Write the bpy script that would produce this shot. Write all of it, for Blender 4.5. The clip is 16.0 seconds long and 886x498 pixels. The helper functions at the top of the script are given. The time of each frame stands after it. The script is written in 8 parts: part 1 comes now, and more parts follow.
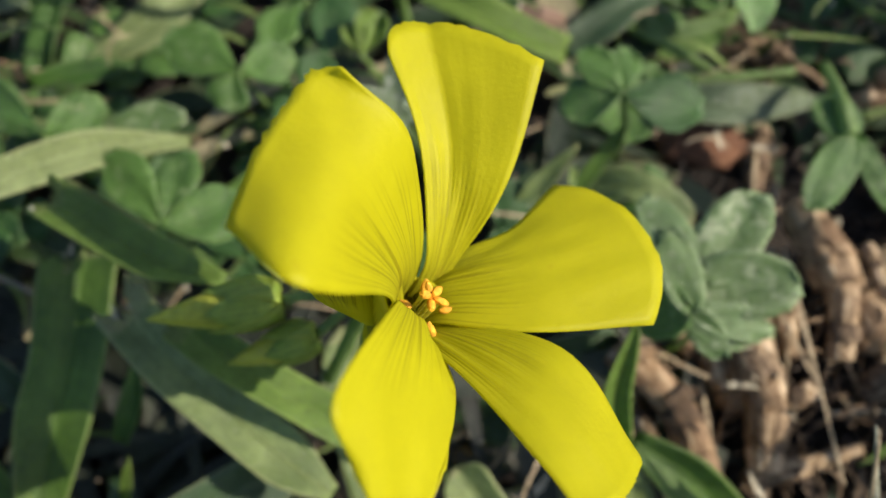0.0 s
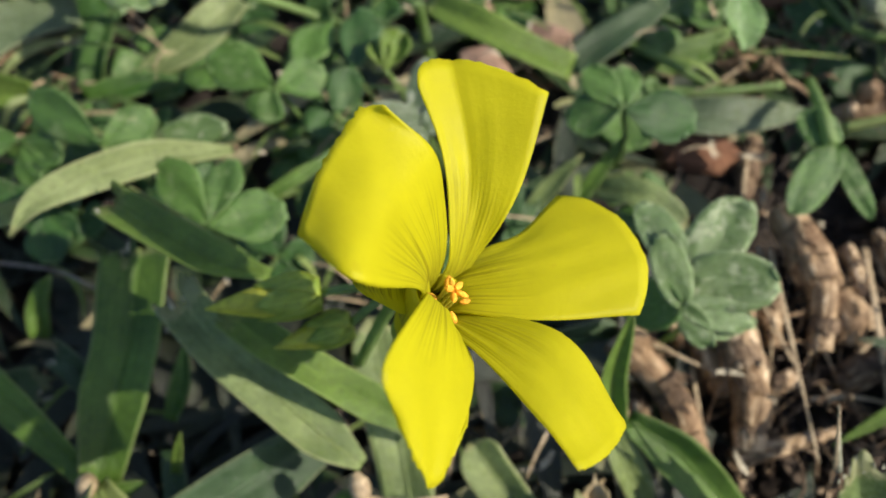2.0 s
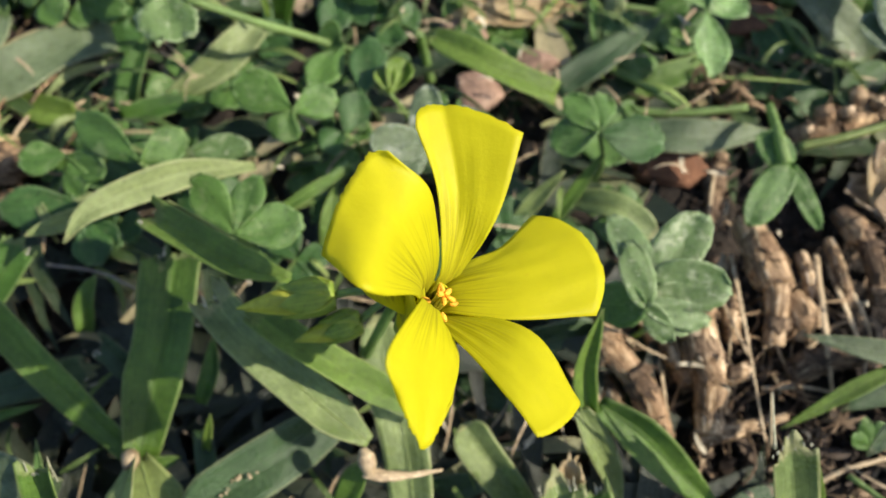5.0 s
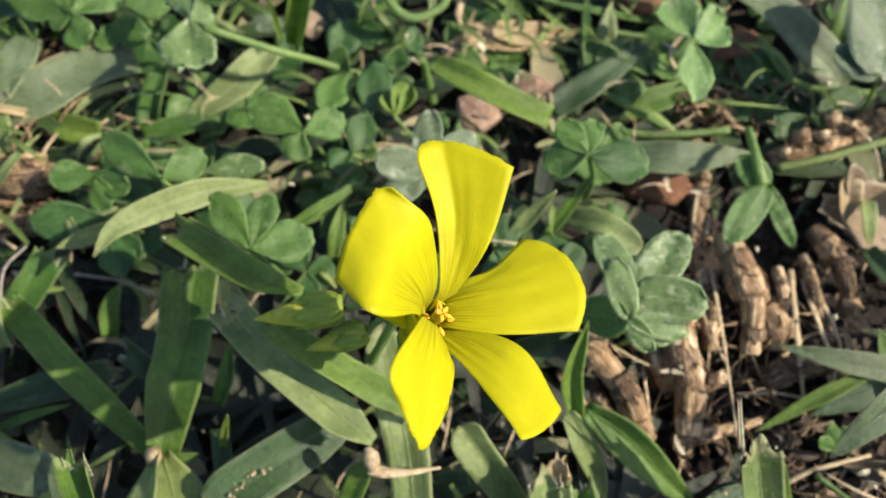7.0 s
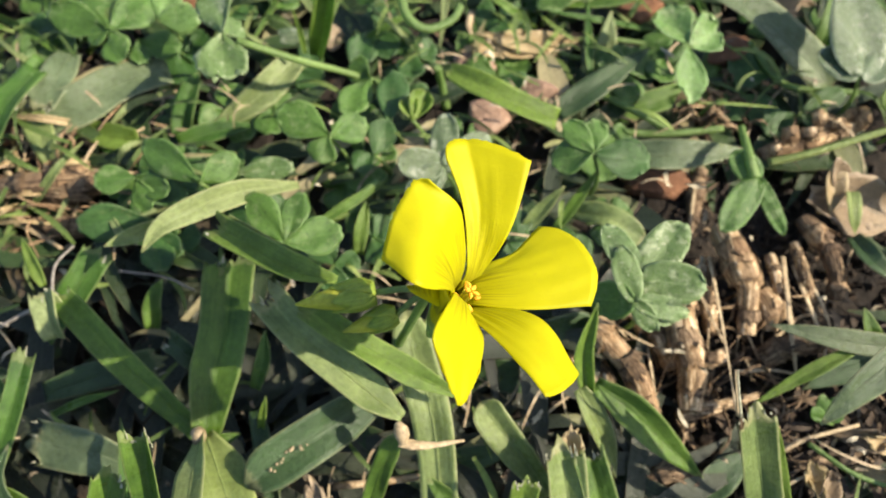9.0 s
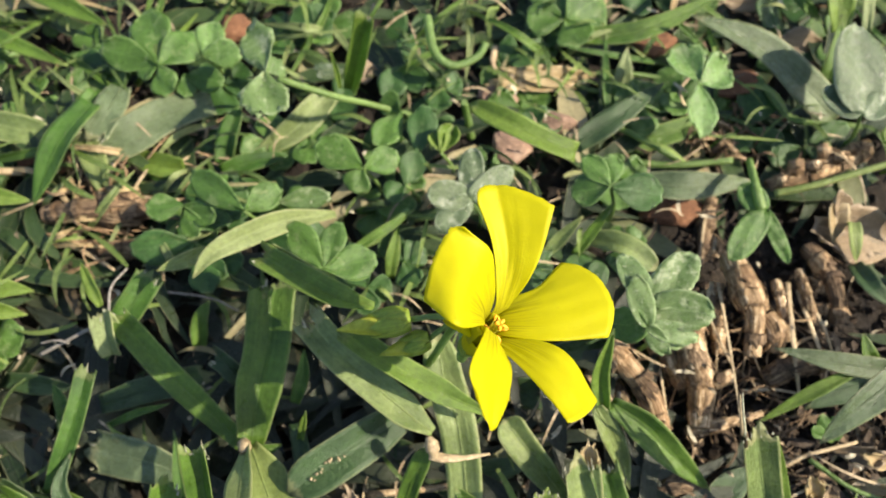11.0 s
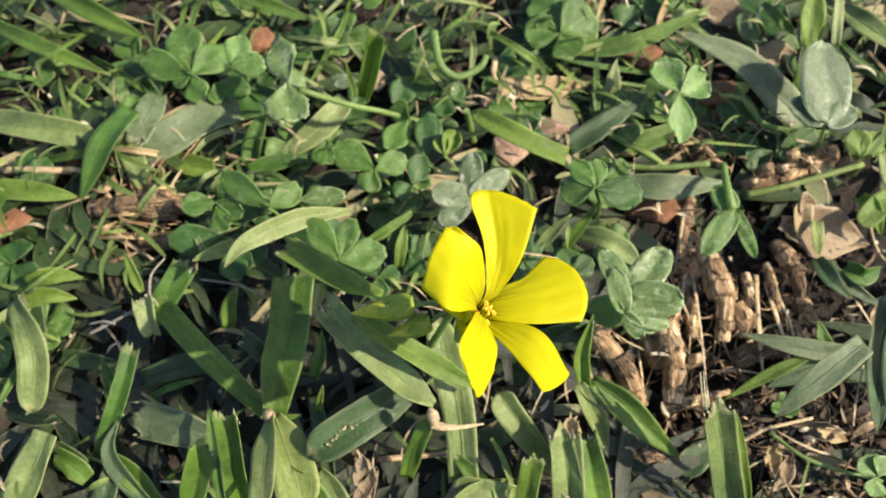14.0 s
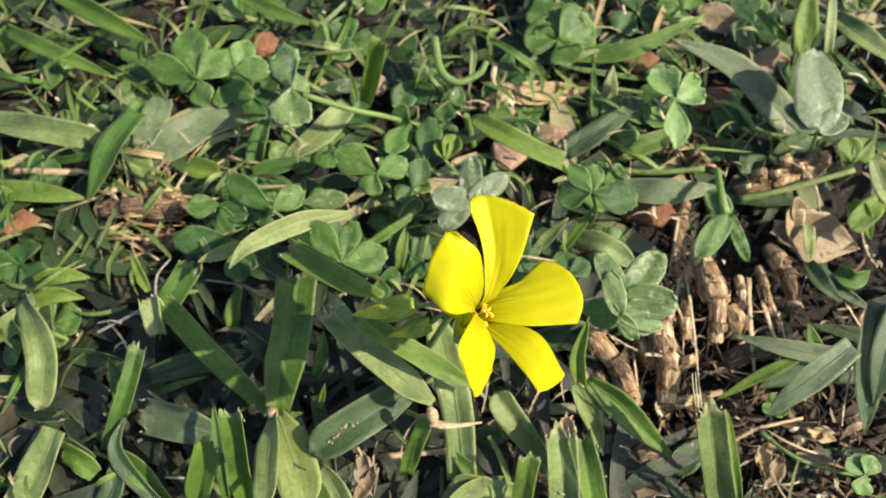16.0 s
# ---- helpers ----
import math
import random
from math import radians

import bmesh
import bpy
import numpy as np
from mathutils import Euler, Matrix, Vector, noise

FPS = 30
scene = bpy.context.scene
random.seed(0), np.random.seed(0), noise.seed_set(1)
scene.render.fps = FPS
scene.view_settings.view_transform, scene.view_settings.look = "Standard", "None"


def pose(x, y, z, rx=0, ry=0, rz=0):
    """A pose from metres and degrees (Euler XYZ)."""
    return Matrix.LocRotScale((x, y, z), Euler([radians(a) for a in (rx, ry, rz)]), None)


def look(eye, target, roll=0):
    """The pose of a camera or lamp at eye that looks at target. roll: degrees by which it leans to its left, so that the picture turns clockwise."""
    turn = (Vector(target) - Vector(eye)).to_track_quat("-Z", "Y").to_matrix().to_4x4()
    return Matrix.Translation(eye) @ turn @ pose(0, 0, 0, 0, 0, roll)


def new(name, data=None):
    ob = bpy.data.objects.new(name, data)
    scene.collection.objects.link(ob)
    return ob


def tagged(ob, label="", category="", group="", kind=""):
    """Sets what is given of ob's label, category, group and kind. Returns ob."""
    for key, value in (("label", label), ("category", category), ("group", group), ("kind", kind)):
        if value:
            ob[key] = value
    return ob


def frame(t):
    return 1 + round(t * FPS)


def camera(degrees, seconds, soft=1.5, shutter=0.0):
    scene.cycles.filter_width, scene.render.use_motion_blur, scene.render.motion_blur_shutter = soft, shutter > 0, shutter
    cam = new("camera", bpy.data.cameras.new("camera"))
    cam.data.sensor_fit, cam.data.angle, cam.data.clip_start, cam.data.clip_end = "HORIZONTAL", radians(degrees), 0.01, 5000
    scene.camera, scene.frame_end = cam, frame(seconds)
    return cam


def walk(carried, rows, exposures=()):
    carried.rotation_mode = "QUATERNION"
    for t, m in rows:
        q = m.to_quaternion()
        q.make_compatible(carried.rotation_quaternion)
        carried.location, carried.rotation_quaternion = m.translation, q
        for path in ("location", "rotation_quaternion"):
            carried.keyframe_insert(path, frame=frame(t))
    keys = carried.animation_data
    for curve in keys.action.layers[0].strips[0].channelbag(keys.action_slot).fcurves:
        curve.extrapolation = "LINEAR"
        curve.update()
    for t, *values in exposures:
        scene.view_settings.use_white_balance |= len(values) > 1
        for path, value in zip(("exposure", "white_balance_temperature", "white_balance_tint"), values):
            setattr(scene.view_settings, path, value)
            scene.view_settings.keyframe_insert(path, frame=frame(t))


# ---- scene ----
cam = camera(58.0, 16.0, soft=1.6)
METRES, EYE, TILT, LEAN, TURN = 0.13, 0.1332, -66.0, 0.0, 0.0
ROWS = [
    (0.0, 0.00000, 0.00000, -0.01000, -0.300, 0.500, 0.000),
    (0.5, -0.01040, -0.02208, 0.02099, 0.060, 0.107, -0.211),
    (1.0, -0.00703, -0.05639, 0.03221, -0.118, -0.046, -0.170),
    (1.5, 0.00213, -0.06974, 0.00007, 0.121, -0.161, -0.290),
    (2.0, -0.00811, -0.10903, -0.00594, 0.496, 0.170, -0.256),
    (2.5, -0.01842, -0.13876, 0.01991, 0.457, -0.271, -0.292),
    (3.0, -0.00992, -0.14817, -0.00107, 0.425, -0.010, -0.336),
    (3.5, -0.00425, -0.17941, 0.00809, 0.272, -0.065, -0.503),
    (4.0, 0.01191, -0.20298, 0.00969, 0.426, -0.240, -0.553),
    (6.5, -0.00579, -0.33539, 0.03029, 1.298, -0.335, -0.418),
    (7.0, 0.01243, -0.35524, 0.04056, 1.116, -0.467, -0.851),
    (7.5, -0.00482, -0.40347, 0.03789, 1.607, -0.331, -0.744),
    (8.0, -0.00440, -0.41482, 0.00594, 0.897, 0.252, -0.316),
    (8.5, -0.00816, -0.42724, -0.00303, 0.965, -0.297, -0.091),
    (9.0, -0.02232, -0.46683, 0.01257, 0.955, 0.141, 0.039),
    (9.5, -0.02275, -0.47580, 0.01483, 0.893, 0.187, -0.155),
    (10.0, -0.04833, -0.51329, 0.03702, 1.293, 0.084, -0.315),
    (12.5, -0.03076, -0.66979, 0.09440, 2.378, -0.039, -0.281),
    (13.0, -0.01951, -0.71833, 0.10286, 2.806, -0.119, -0.651),
    (13.5, -0.01221, -0.75042, 0.09380, 3.018, -0.231, -0.567),
    (14.0, -0.01143, -0.76938, 0.07810, 3.009, -0.821, -0.639),
    (14.5, 0.00381, -0.78345, 0.08014, 2.701, -0.387, -0.666),
    (15.0, 0.00458, -0.79563, 0.07112, 2.802, -1.085, -0.626),
    (15.5, -0.00287, -0.79639, 0.07710, 2.847, -0.969, -0.615),
    (16.0, -0.01054, -0.80971, 0.08847, 2.959, -0.961, -0.907),
]
cam.data.dof.use_dof, cam.data.dof.focus_distance, cam.data.dof.aperture_fstop = True, 0.1, 22.0
EXPOSURES = [(0.0, 0.26, 6450, 12), (4.0, 0.56, 6450, 12), (7.0, 0.66, 6650, 11), (8.0, 0.74, 6700, 11), (9.2, 0.88, 6950, 10), (16.0, 0.86, 7000, 10)]
walk(cam, [(t, pose(0, 0, EYE, TILT, LEAN, TURN) @ pose(METRES * x, METRES * y, METRES * z, 90 + pitch, roll, yaw)) for t, x, y, z, yaw, pitch, roll in ROWS], EXPOSURES)

# ---- light ----
world = bpy.data.worlds.new("sky")
scene.world = world
world.use_nodes = True
SUN_UP, SUN_TURN = radians(39.5), radians(96)
wn, wl = world.node_tree.nodes, world.node_tree.links
sky = wn.new("ShaderNodeTexSky")
sky.sky_type, sky.sun_disc = "NISHITA", False
sky.sun_elevation, sky.sun_rotation = SUN_UP, SUN_TURN
wl.new(sky.outputs[0], wn["Background"].inputs[0])
wn["Background"].inputs[1].default_value = 0.125
sun = new("sun", bpy.data.lights.new("sun", "SUN"))
sun.data.energy, sun.data.angle, sun.data.color = 5.0, radians(0.6), (1.0, 0.92, 0.78)
# the sun stands half high, so that the flower's shade falls on the blades beside it
to_sun = Vector((math.sin(SUN_TURN) * math.cos(SUN_UP), math.cos(SUN_TURN) * math.cos(SUN_UP), math.sin(SUN_UP)))
sun.matrix_world = look(to_sun * 3, (0, 0, 0))

# ---- materials ----


def shader(name):
    m = bpy.data.materials.new(name)
    m.use_nodes = True
    nt = m.node_tree
    nt.nodes.clear()
    return m, nt


def node(nt, kind, **sets):
    n = nt.nodes.new("ShaderNode" + kind)
    for key, value in sets.items():
        n.inputs[key.replace("_", " ")].default_value = value
    return n


def noise_of(nt, vec, scale, detail=4.0, rough=0.55):
    n = node(nt, "TexNoise", Scale=scale, Detail=detail, Roughness=rough)
    nt.links.new(vec, n.inputs["Vector"])
    return n.outputs["Fac"]


def ramp(nt, fac, *stops):
    r = nt.nodes.new("ShaderNodeValToRGB")
    el = r.color_ramp.elements
    while len(el) < len(stops):
        el.new(0.5)
    for e, (p, c) in zip(el, stops):
        e.position, e.color = p, (*c, 1) if len(c) == 3 else c
    nt.links.new(fac, r.inputs[0])
    return r.outputs[0]


def mixed(nt, fac, a, b, how="MIX"):
    n = nt.nodes.new("ShaderNodeMix")
    n.data_type, n.blend_type = "RGBA", how
    for sock, value in ((n.inputs[0], fac), (n.inputs[6], a), (n.inputs[7], b)):
        if isinstance(value, (int, float)):
            sock.default_value = value
        elif isinstance(value, tuple):
            sock.default_value = (*value, 1)
        else:
            nt.links.new(value, sock)
    return n.outputs[2]


def maths(nt, op, a, b=0.0):
    n = nt.nodes.new("ShaderNodeMath")
    n.operation = op
    for sock, value in zip(n.inputs, (a, b)):
        if isinstance(value, (int, float)):
            sock.default_value = value
        else:
            nt.links.new(value, sock)
    return n.outputs[0]


BLACK, WHITE = (0, 0, 0), (1, 1, 1)


def leaf_material(name, dark, light, dry=(0.42, 0.36, 0.2), veins="along", gloss=0.42, through_light=0.3, worn=0.5, by_island=False, count=15, faded=0.0):
    """A leaf: two greens that drift, veins along or feathered, dry flecks, light that comes through."""
    m, nt = shader(name)
    ln = nt.links
    co = nt.nodes.new("ShaderNodeTexCoord")
    uv = nt.nodes.new("ShaderNodeUVMap").outputs[0]
    sep = nt.nodes.new("ShaderNodeSeparateXYZ")
    ln.new(uv, sep.inputs[0])
    across, along = sep.outputs[0], sep.outputs[1]
    if by_island:
        rnd = nt.nodes.new("ShaderNodeNewGeometry").outputs["Random Per Island"]
    else:
        rnd = nt.nodes.new("ShaderNodeObjectInfo").outputs["Random"]
    pos = nt.nodes.new("ShaderNodeVectorMath")
    pos.operation = "ADD"
    ln.new(co.outputs["Object"], pos.inputs[0])
    ln.new(rnd, pos.inputs[1])
    big, fine = noise_of(nt, pos.outputs[0], 90, 3), noise_of(nt, pos.outputs[0], 900, 5, 0.7)
    col = mixed(nt, ramp(nt, big, (0.3, BLACK), (0.72, WHITE)), dark, light)
    if by_island:
        col = ramp(nt, rnd, (0.0, dark), (0.45, tuple(0.5 * (a + b) for a, b in zip(dark, light))), (0.75, light), (0.9, tuple(c * 1.25 for c in light)), (0.93, dry), (1.0, tuple(c * 0.6 for c in dry)))
    col = mixed(nt, maths(nt, "MULTIPLY", rnd, 0.0 if by_island else 0.3), col, tuple(0.5 * (a + b) * k for a, b, k in zip(dark, light, (1.25, 1.1, 0.8))))
    col = mixed(nt, 0.55, col, ramp(nt, fine, (0.25, (0.45,) * 3), (0.75, (1.5,) * 3)), "MULTIPLY")
    if veins == "along":
        lay = nt.nodes.new("ShaderNodeMapping")
        lay.inputs["Scale"].default_value = (count, 0.8, 1.0)
        ln.new(uv, lay.inputs[0])
        ln.new(rnd, lay.inputs["Location"])
        wave = noise_of(nt, lay.outputs[0], 1.6, 3, 0.6)
        rib = maths(nt, "LESS_THAN", maths(nt, "ABSOLUTE", maths(nt, "SUBTRACT", across, 0.5)), 0.022)
    else:
        side = maths(nt, "ABSOLUTE", maths(nt, "SUBTRACT", across, 0.5))
        slant = maths(nt, "SUBTRACT", maths(nt, "MULTIPLY", along, 7.0), maths(nt, "MULTIPLY", side, 9.0))
        wave = maths(nt, "POWER", maths(nt, "ABSOLUTE", maths(nt, "SINE", maths(nt, "MULTIPLY", slant, 3.1416))), 0.35)
        rib = maths(nt, "LESS_THAN", side, 0.016)
    lit = tuple(min(1, c * 1.55 + 0.03) for c in light)
    if veins == "along":
        col = mixed(nt, maths(nt, "MULTIPLY", maths(nt, "MULTIPLY", ramp(nt, wave, (0.45, BLACK), (0.7, WHITE)), big), 0.34), col, lit)
    else:
        col = mixed(nt, maths(nt, "MULTIPLY", maths(nt, "SUBTRACT", 1.0, wave), 0.05), col, lit)
    col = mixed(nt, maths(nt, "MULTIPLY", rib, 0.25), col, lit)
    flecks = noise_of(nt, pos.outputs[0], 420, 6, 0.75)
    mask = ramp(nt, flecks, (0.66 - 0.06 * worn, BLACK), (0.72 - 0.05 * worn, WHITE))
    col = mixed(nt, maths(nt, "MULTIPLY", mask, 0.75 * worn), col, dry)
    edge = maths(nt, "MULTIPLY", maths(nt, "ABSOLUTE", maths(nt, "SUBTRACT", across, 0.5)), 2.0)
    tip = maths(nt, "MAXIMUM", edge, along)
    worn_edge = ramp(nt, maths(nt, "ADD", maths(nt, "MULTIPLY", fine, 0.12), tip), (0.985, BLACK), (1.06, WHITE))
    col = mixed(nt, maths(nt, "MULTIPLY", worn_edge, (0.7 if veins == "along" else 0.22 + 0.5 * (worn > 0.9)) * worn), col, dry)
    if veins == "along":
        margin = ramp(nt, edge, (0.84, BLACK), (1.0, WHITE))
        col = mixed(nt, maths(nt, "MULTIPLY", margin, 0.2), col, lit)
        streaked = maths(nt, "ADD", maths(nt, "MULTIPLY", fine, 0.2), maths(nt, "MULTIPLY", wave, 0.5 * faded))
        withered = ramp(nt, maths(nt, "ADD", streaked, along), (1.0 + 0.1 * faded, BLACK), (1.12 + 0.14 * faded, WHITE))
        col = mixed(nt, maths(nt, "MULTIPLY", withered, min(1.0, 1.8 * worn)), col, (0.6, 0.57, 0.42))
    else:
        blotch = ramp(nt, noise_of(nt, pos.outputs[0], 260, 5, 0.7), (0.60 - 0.08 * worn, BLACK), (0.70 - 0.06 * worn, WHITE))
        col = mixed(nt, maths(nt, "MULTIPLY", blotch, min(1.0, 0.9 * worn)), col, tuple(0.55 * a + 0.45 * b for a, b in zip(light, dry)))
        specks = ramp(nt, noise_of(nt, pos.outputs[0], 850, 2, 0.5), (0.64, BLACK), (0.69, WHITE))
        col = mixed(nt, maths(nt, "MULTIPLY", specks, 0.6), col, tuple(c * 0.4 for c in dark))
        pores = ramp(nt, noise_of(nt, pos.outputs[0], 2600, 2, 0.5), (0.62, BLACK), (0.7, WHITE))
        col = mixed(nt, maths(nt, "MULTIPLY", pores, 0.3), col, lit)
        rim = ramp(nt, maths(nt, "ADD", maths(nt, "MULTIPLY", big, 0.1), tip), (0.97, BLACK), (1.05, WHITE))
        col = mixed(nt, maths(nt, "MULTIPLY", rim, 0.4), col, tuple(min(1, c * 1.4 + 0.05) for c in light))
    bs = node(nt, "BsdfPrincipled", Roughness=gloss)
    bs.inputs["Specular IOR Level"].default_value = 0.45
    ln.new(col, bs.inputs["Base Color"])
    ln.new(ramp(nt, flecks, (0.3, (gloss + 0.14,) * 3), (0.5, (gloss - 0.06,) * 3), (0.64, (gloss - 0.18,) * 3)), bs.inputs["Roughness"])
    bump = node(nt, "Bump", Strength=0.7, Distance=0.0004)
    ln.new(maths(nt, "ADD", maths(nt, "MULTIPLY", wave, 0.5 if veins == "along" else 0.12), maths(nt, "ADD", maths(nt, "MULTIPLY", fine, 1.3), maths(nt, "MULTIPLY", big, 2.2))), bump.inputs["Height"])
    ln.new(bump.outputs[0], bs.inputs["Normal"])
    tr = node(nt, "BsdfTranslucent")
    ln.new(mixed(nt, 1.0, col, (1.5, 1.7, 0.7), "MULTIPLY"), tr.inputs[0])
    mx = node(nt, "MixShader", Fac=through_light)
    ln.new(bs.outputs[0], mx.inputs[1])
    ln.new(tr.outputs[0], mx.inputs[2])
    out = nt.nodes.new("ShaderNodeOutputMaterial")
    ln.new(mx.outputs[0], out.inputs[0])
    return m


def rough_material(name, stops, scale, rough=0.85, bump=0.8, fine=1500, stretch=(1, 1, 1), by_island=False, depth=0.0008, shift=0.6, fibres=0.0):
    """Earth, stone, straw and root: a ramp of colours over two noises, with relief."""
    m, nt = shader(name)
    ln = nt.links
    co = nt.nodes.new("ShaderNodeTexCoord")
    mp = nt.nodes.new("ShaderNodeMapping")
    mp.inputs["Scale"].default_value = stretch
    ln.new(co.outputs["Object"], mp.inputs[0])
    a, b = noise_of(nt, mp.outputs[0], scale, 6, 0.65), noise_of(nt, mp.outputs[0], fine, 4, 0.6)
    if fibres:
        along = nt.nodes.new("ShaderNodeMapping")
        along.inputs["Scale"].default_value = (fibres * 1.3, 0.9, 1.0)
        ln.new(nt.nodes.new("ShaderNodeUVMap").outputs[0], along.inputs[0])
        b = maths(nt, "ADD", maths(nt, "MULTIPLY", b, 0.25), maths(nt, "MULTIPLY", noise_of(nt, along.outputs[0], 1.0, 4), 0.75))
    rnd = nt.nodes.new("ShaderNodeNewGeometry").outputs["Random Per Island"] if by_island else nt.nodes.new("ShaderNodeObjectInfo").outputs["Random"]
    if fibres:
        part_uv = nt.nodes.new("ShaderNodeSeparateXYZ")
        ln.new(along.inputs[0].links[0].from_socket, part_uv.inputs[0])
        tone = nt.nodes.new("ShaderNodeTexWhiteNoise")
        tone.noise_dimensions = "1D"
        ln.new(maths(nt, "ADD", maths(nt, "FLOOR", part_uv.outputs[1]), maths(nt, "MULTIPLY", rnd, 37.0)), tone.inputs["W"])
        a = maths(nt, "ADD", a, maths(nt, "MULTIPLY", maths(nt, "SUBTRACT", tone.outputs["Value"], 0.5), 0.3))
        ends = ramp(nt, maths(nt, "ADD", maths(nt, "FRACT", part_uv.outputs[1]), maths(nt, "MULTIPLY", maths(nt, "SUBTRACT", b, 0.5), 0.3)), (0.0, (0.3,) * 3), (0.16, BLACK), (0.9, BLACK), (1.0, (0.12,) * 3))
        a = maths(nt, "SUBTRACT", a, ends)
    f = maths(nt, "ADD", a, maths(nt, "MULTIPLY", maths(nt, "SUBTRACT", rnd, 0.5), shift if by_island else 0.12))
    if fibres:
        f = maths(nt, "ADD", maths(nt, "ADD", 0.31, maths(nt, "MULTIPLY", f, 0.40)), maths(nt, "MULTIPLY", maths(nt, "SUBTRACT", b, 0.5), 1.25))
    col = ramp(nt, f, *stops)
    if fibres:
        col = mixed(nt, 0.8, col, ramp(nt, noise_of(nt, mp.outputs[0], 150, 3, 0.6), (0.34, (0.5, 0.44, 0.40)), (0.52, (0.9, 0.88, 0.86)), (0.66, (1.15, 1.15, 1.15))), "MULTIPLY")
    col = mixed(nt, 0.6, col, ramp(nt, b, (0.3, (0.45,) * 3), (0.7, (1.45,) * 3)), "MULTIPLY")
    bs = node(nt, "BsdfPrincipled", Roughness=rough)
    ln.new(col, bs.inputs["Base Color"])
    bp = node(nt, "Bump", Strength=bump, Distance=depth)
    ln.new(maths(nt, "ADD", a, maths(nt, "MULTIPLY", b, 0.5)), bp.inputs["Height"])
    ln.new(bp.outputs[0], bs.inputs["Normal"])
    out = nt.nodes.new("ShaderNodeOutputMaterial")
    ln.new(bs.outputs[0], out.inputs[0])
    return m


GRASS = leaf_material("grass_green", (0.040, 0.094, 0.013), (0.135, 0.242, 0.038), worn=0.35, through_light=0.32)
GREY = leaf_material("grass_grey_green", (0.082, 0.128, 0.038), (0.268, 0.338, 0.124), worn=0.5, gloss=0.38, through_light=0.28)
GREY_TORN = leaf_material("grass_grey_green_faded_end", (0.066, 0.108, 0.030), (0.205, 0.275, 0.094), worn=0.6, gloss=0.40, through_light=0.27, faded=1.0)
DULL = leaf_material("grass_dull_grey_green", (0.050, 0.080, 0.038), (0.160, 0.212, 0.112), worn=0.45, gloss=0.36, through_light=0.2)
# for naturally deep green blades, and for blades whose shade is painted in
DEEP_SHADED = leaf_material("grass_deep_shaded_green", (0.0213, 0.0491, 0.0182), (0.058, 0.107, 0.0411), worn=0.25, through_light=0.2)
MID = leaf_material("grass_mid_green", (0.024, 0.074, 0.010), (0.088, 0.190, 0.030), worn=0.3, through_light=0.28)
FRESH = leaf_material("grass_fresh_green", (0.080, 0.152, 0.020), (0.205, 0.305, 0.058), worn=0.25, through_light=0.4)
PALE = leaf_material("grass_pale", (0.125, 0.175, 0.060), (0.285, 0.345, 0.155), worn=0.5, through_light=0.28)
PALE_GREEN = leaf_material("grass_pale_yellow_green", (0.14, 0.20, 0.055), (0.30, 0.37, 0.13), worn=0.4, through_light=0.3)
STRAWY = leaf_material("grass_dry", (0.23, 0.16, 0.08), (0.50, 0.39, 0.22), worn=0.3, through_light=0.2)
CLOVER = leaf_material("clover_green", (0.040, 0.096, 0.018), (0.110, 0.220, 0.044), dry=(0.42, 0.45, 0.26), veins="feather", worn=0.65, gloss=0.42, through_light=0.3)
# darker clover: deep green leaves, and shaded ones with shade in the colour
CLOVER_DEEP_SHADED = leaf_material("clover_deep_shaded_green", (0.018, 0.056, 0.011), (0.054, 0.130, 0.029), veins="feather", worn=0.3, gloss=0.44, through_light=0.2)
CLOVER_PALE = leaf_material("clover_pale_green", (0.072, 0.150, 0.038), (0.180, 0.305, 0.098), dry=(0.55, 0.5, 0.36), veins="feather", worn=0.6, gloss=0.3, through_light=0.25)
# wet clover: its whitish flecks are highlights painted into the colour
CLOVER_WET_GLINTS = leaf_material("clover_wet_glints", (0.060, 0.098, 0.046), (0.128, 0.172, 0.094), dry=(0.66, 0.66, 0.56), veins="feather", worn=0.75, gloss=0.32, through_light=0.15)
CLOVER_WORN = leaf_material("clover_worn", (0.068, 0.125, 0.036), (0.152, 0.238, 0.084), dry=(0.60, 0.60, 0.44), veins="feather", worn=0.9, gloss=0.36, through_light=0.22)
# withered leaf colour dimmed to near black: the hollow's shade is in it
WITHERED_SHADED = leaf_material("withered_shaded_green", (0.008, 0.012, 0.006), (0.030, 0.038, 0.020), dry=(0.08, 0.058, 0.033), worn=0.7, by_island=True, through_light=0.12)
# low grass greens far below the blades' own: sward shade painted in
UNDER = leaf_material("undergrowth_shaded_green", (0.006, 0.016, 0.004), (0.037, 0.069, 0.019), worn=0.4, by_island=True, through_light=0.22)
SCRAP = rough_material("dry_scrap", ((0.15, (0.08, 0.06, 0.036)), (0.55, (0.26, 0.21, 0.13)), (0.9, (0.54, 0.49, 0.36))), 500, 0.6, 0.5, by_island=True, shift=0.9)
CLIPPING = leaf_material("grass_clipping", (0.038, 0.080, 0.013), (0.175, 0.245, 0.060), dry=(0.42, 0.35, 0.19), worn=0.3, by_island=True, through_light=0.3)
STALK = leaf_material("stalk_green", (0.0842, 0.155, 0.0352), (0.204, 0.308, 0.103), worn=0.2, count=8)
SOIL = rough_material("dark_soil", ((0.3, (0.007, 0.005, 0.004)), (0.55, (0.02, 0.014, 0.009)), (0.8, (0.055, 0.038, 0.024))), 220, 0.95, 1.0, 1300, depth=0.002)
CRUMB = rough_material("soil_crumbs", ((0.2, (0.010, 0.007, 0.005)), (0.6, (0.034, 0.022, 0.014)), (0.95, (0.10, 0.066, 0.042))), 300, 0.95, 1.0, by_island=True)
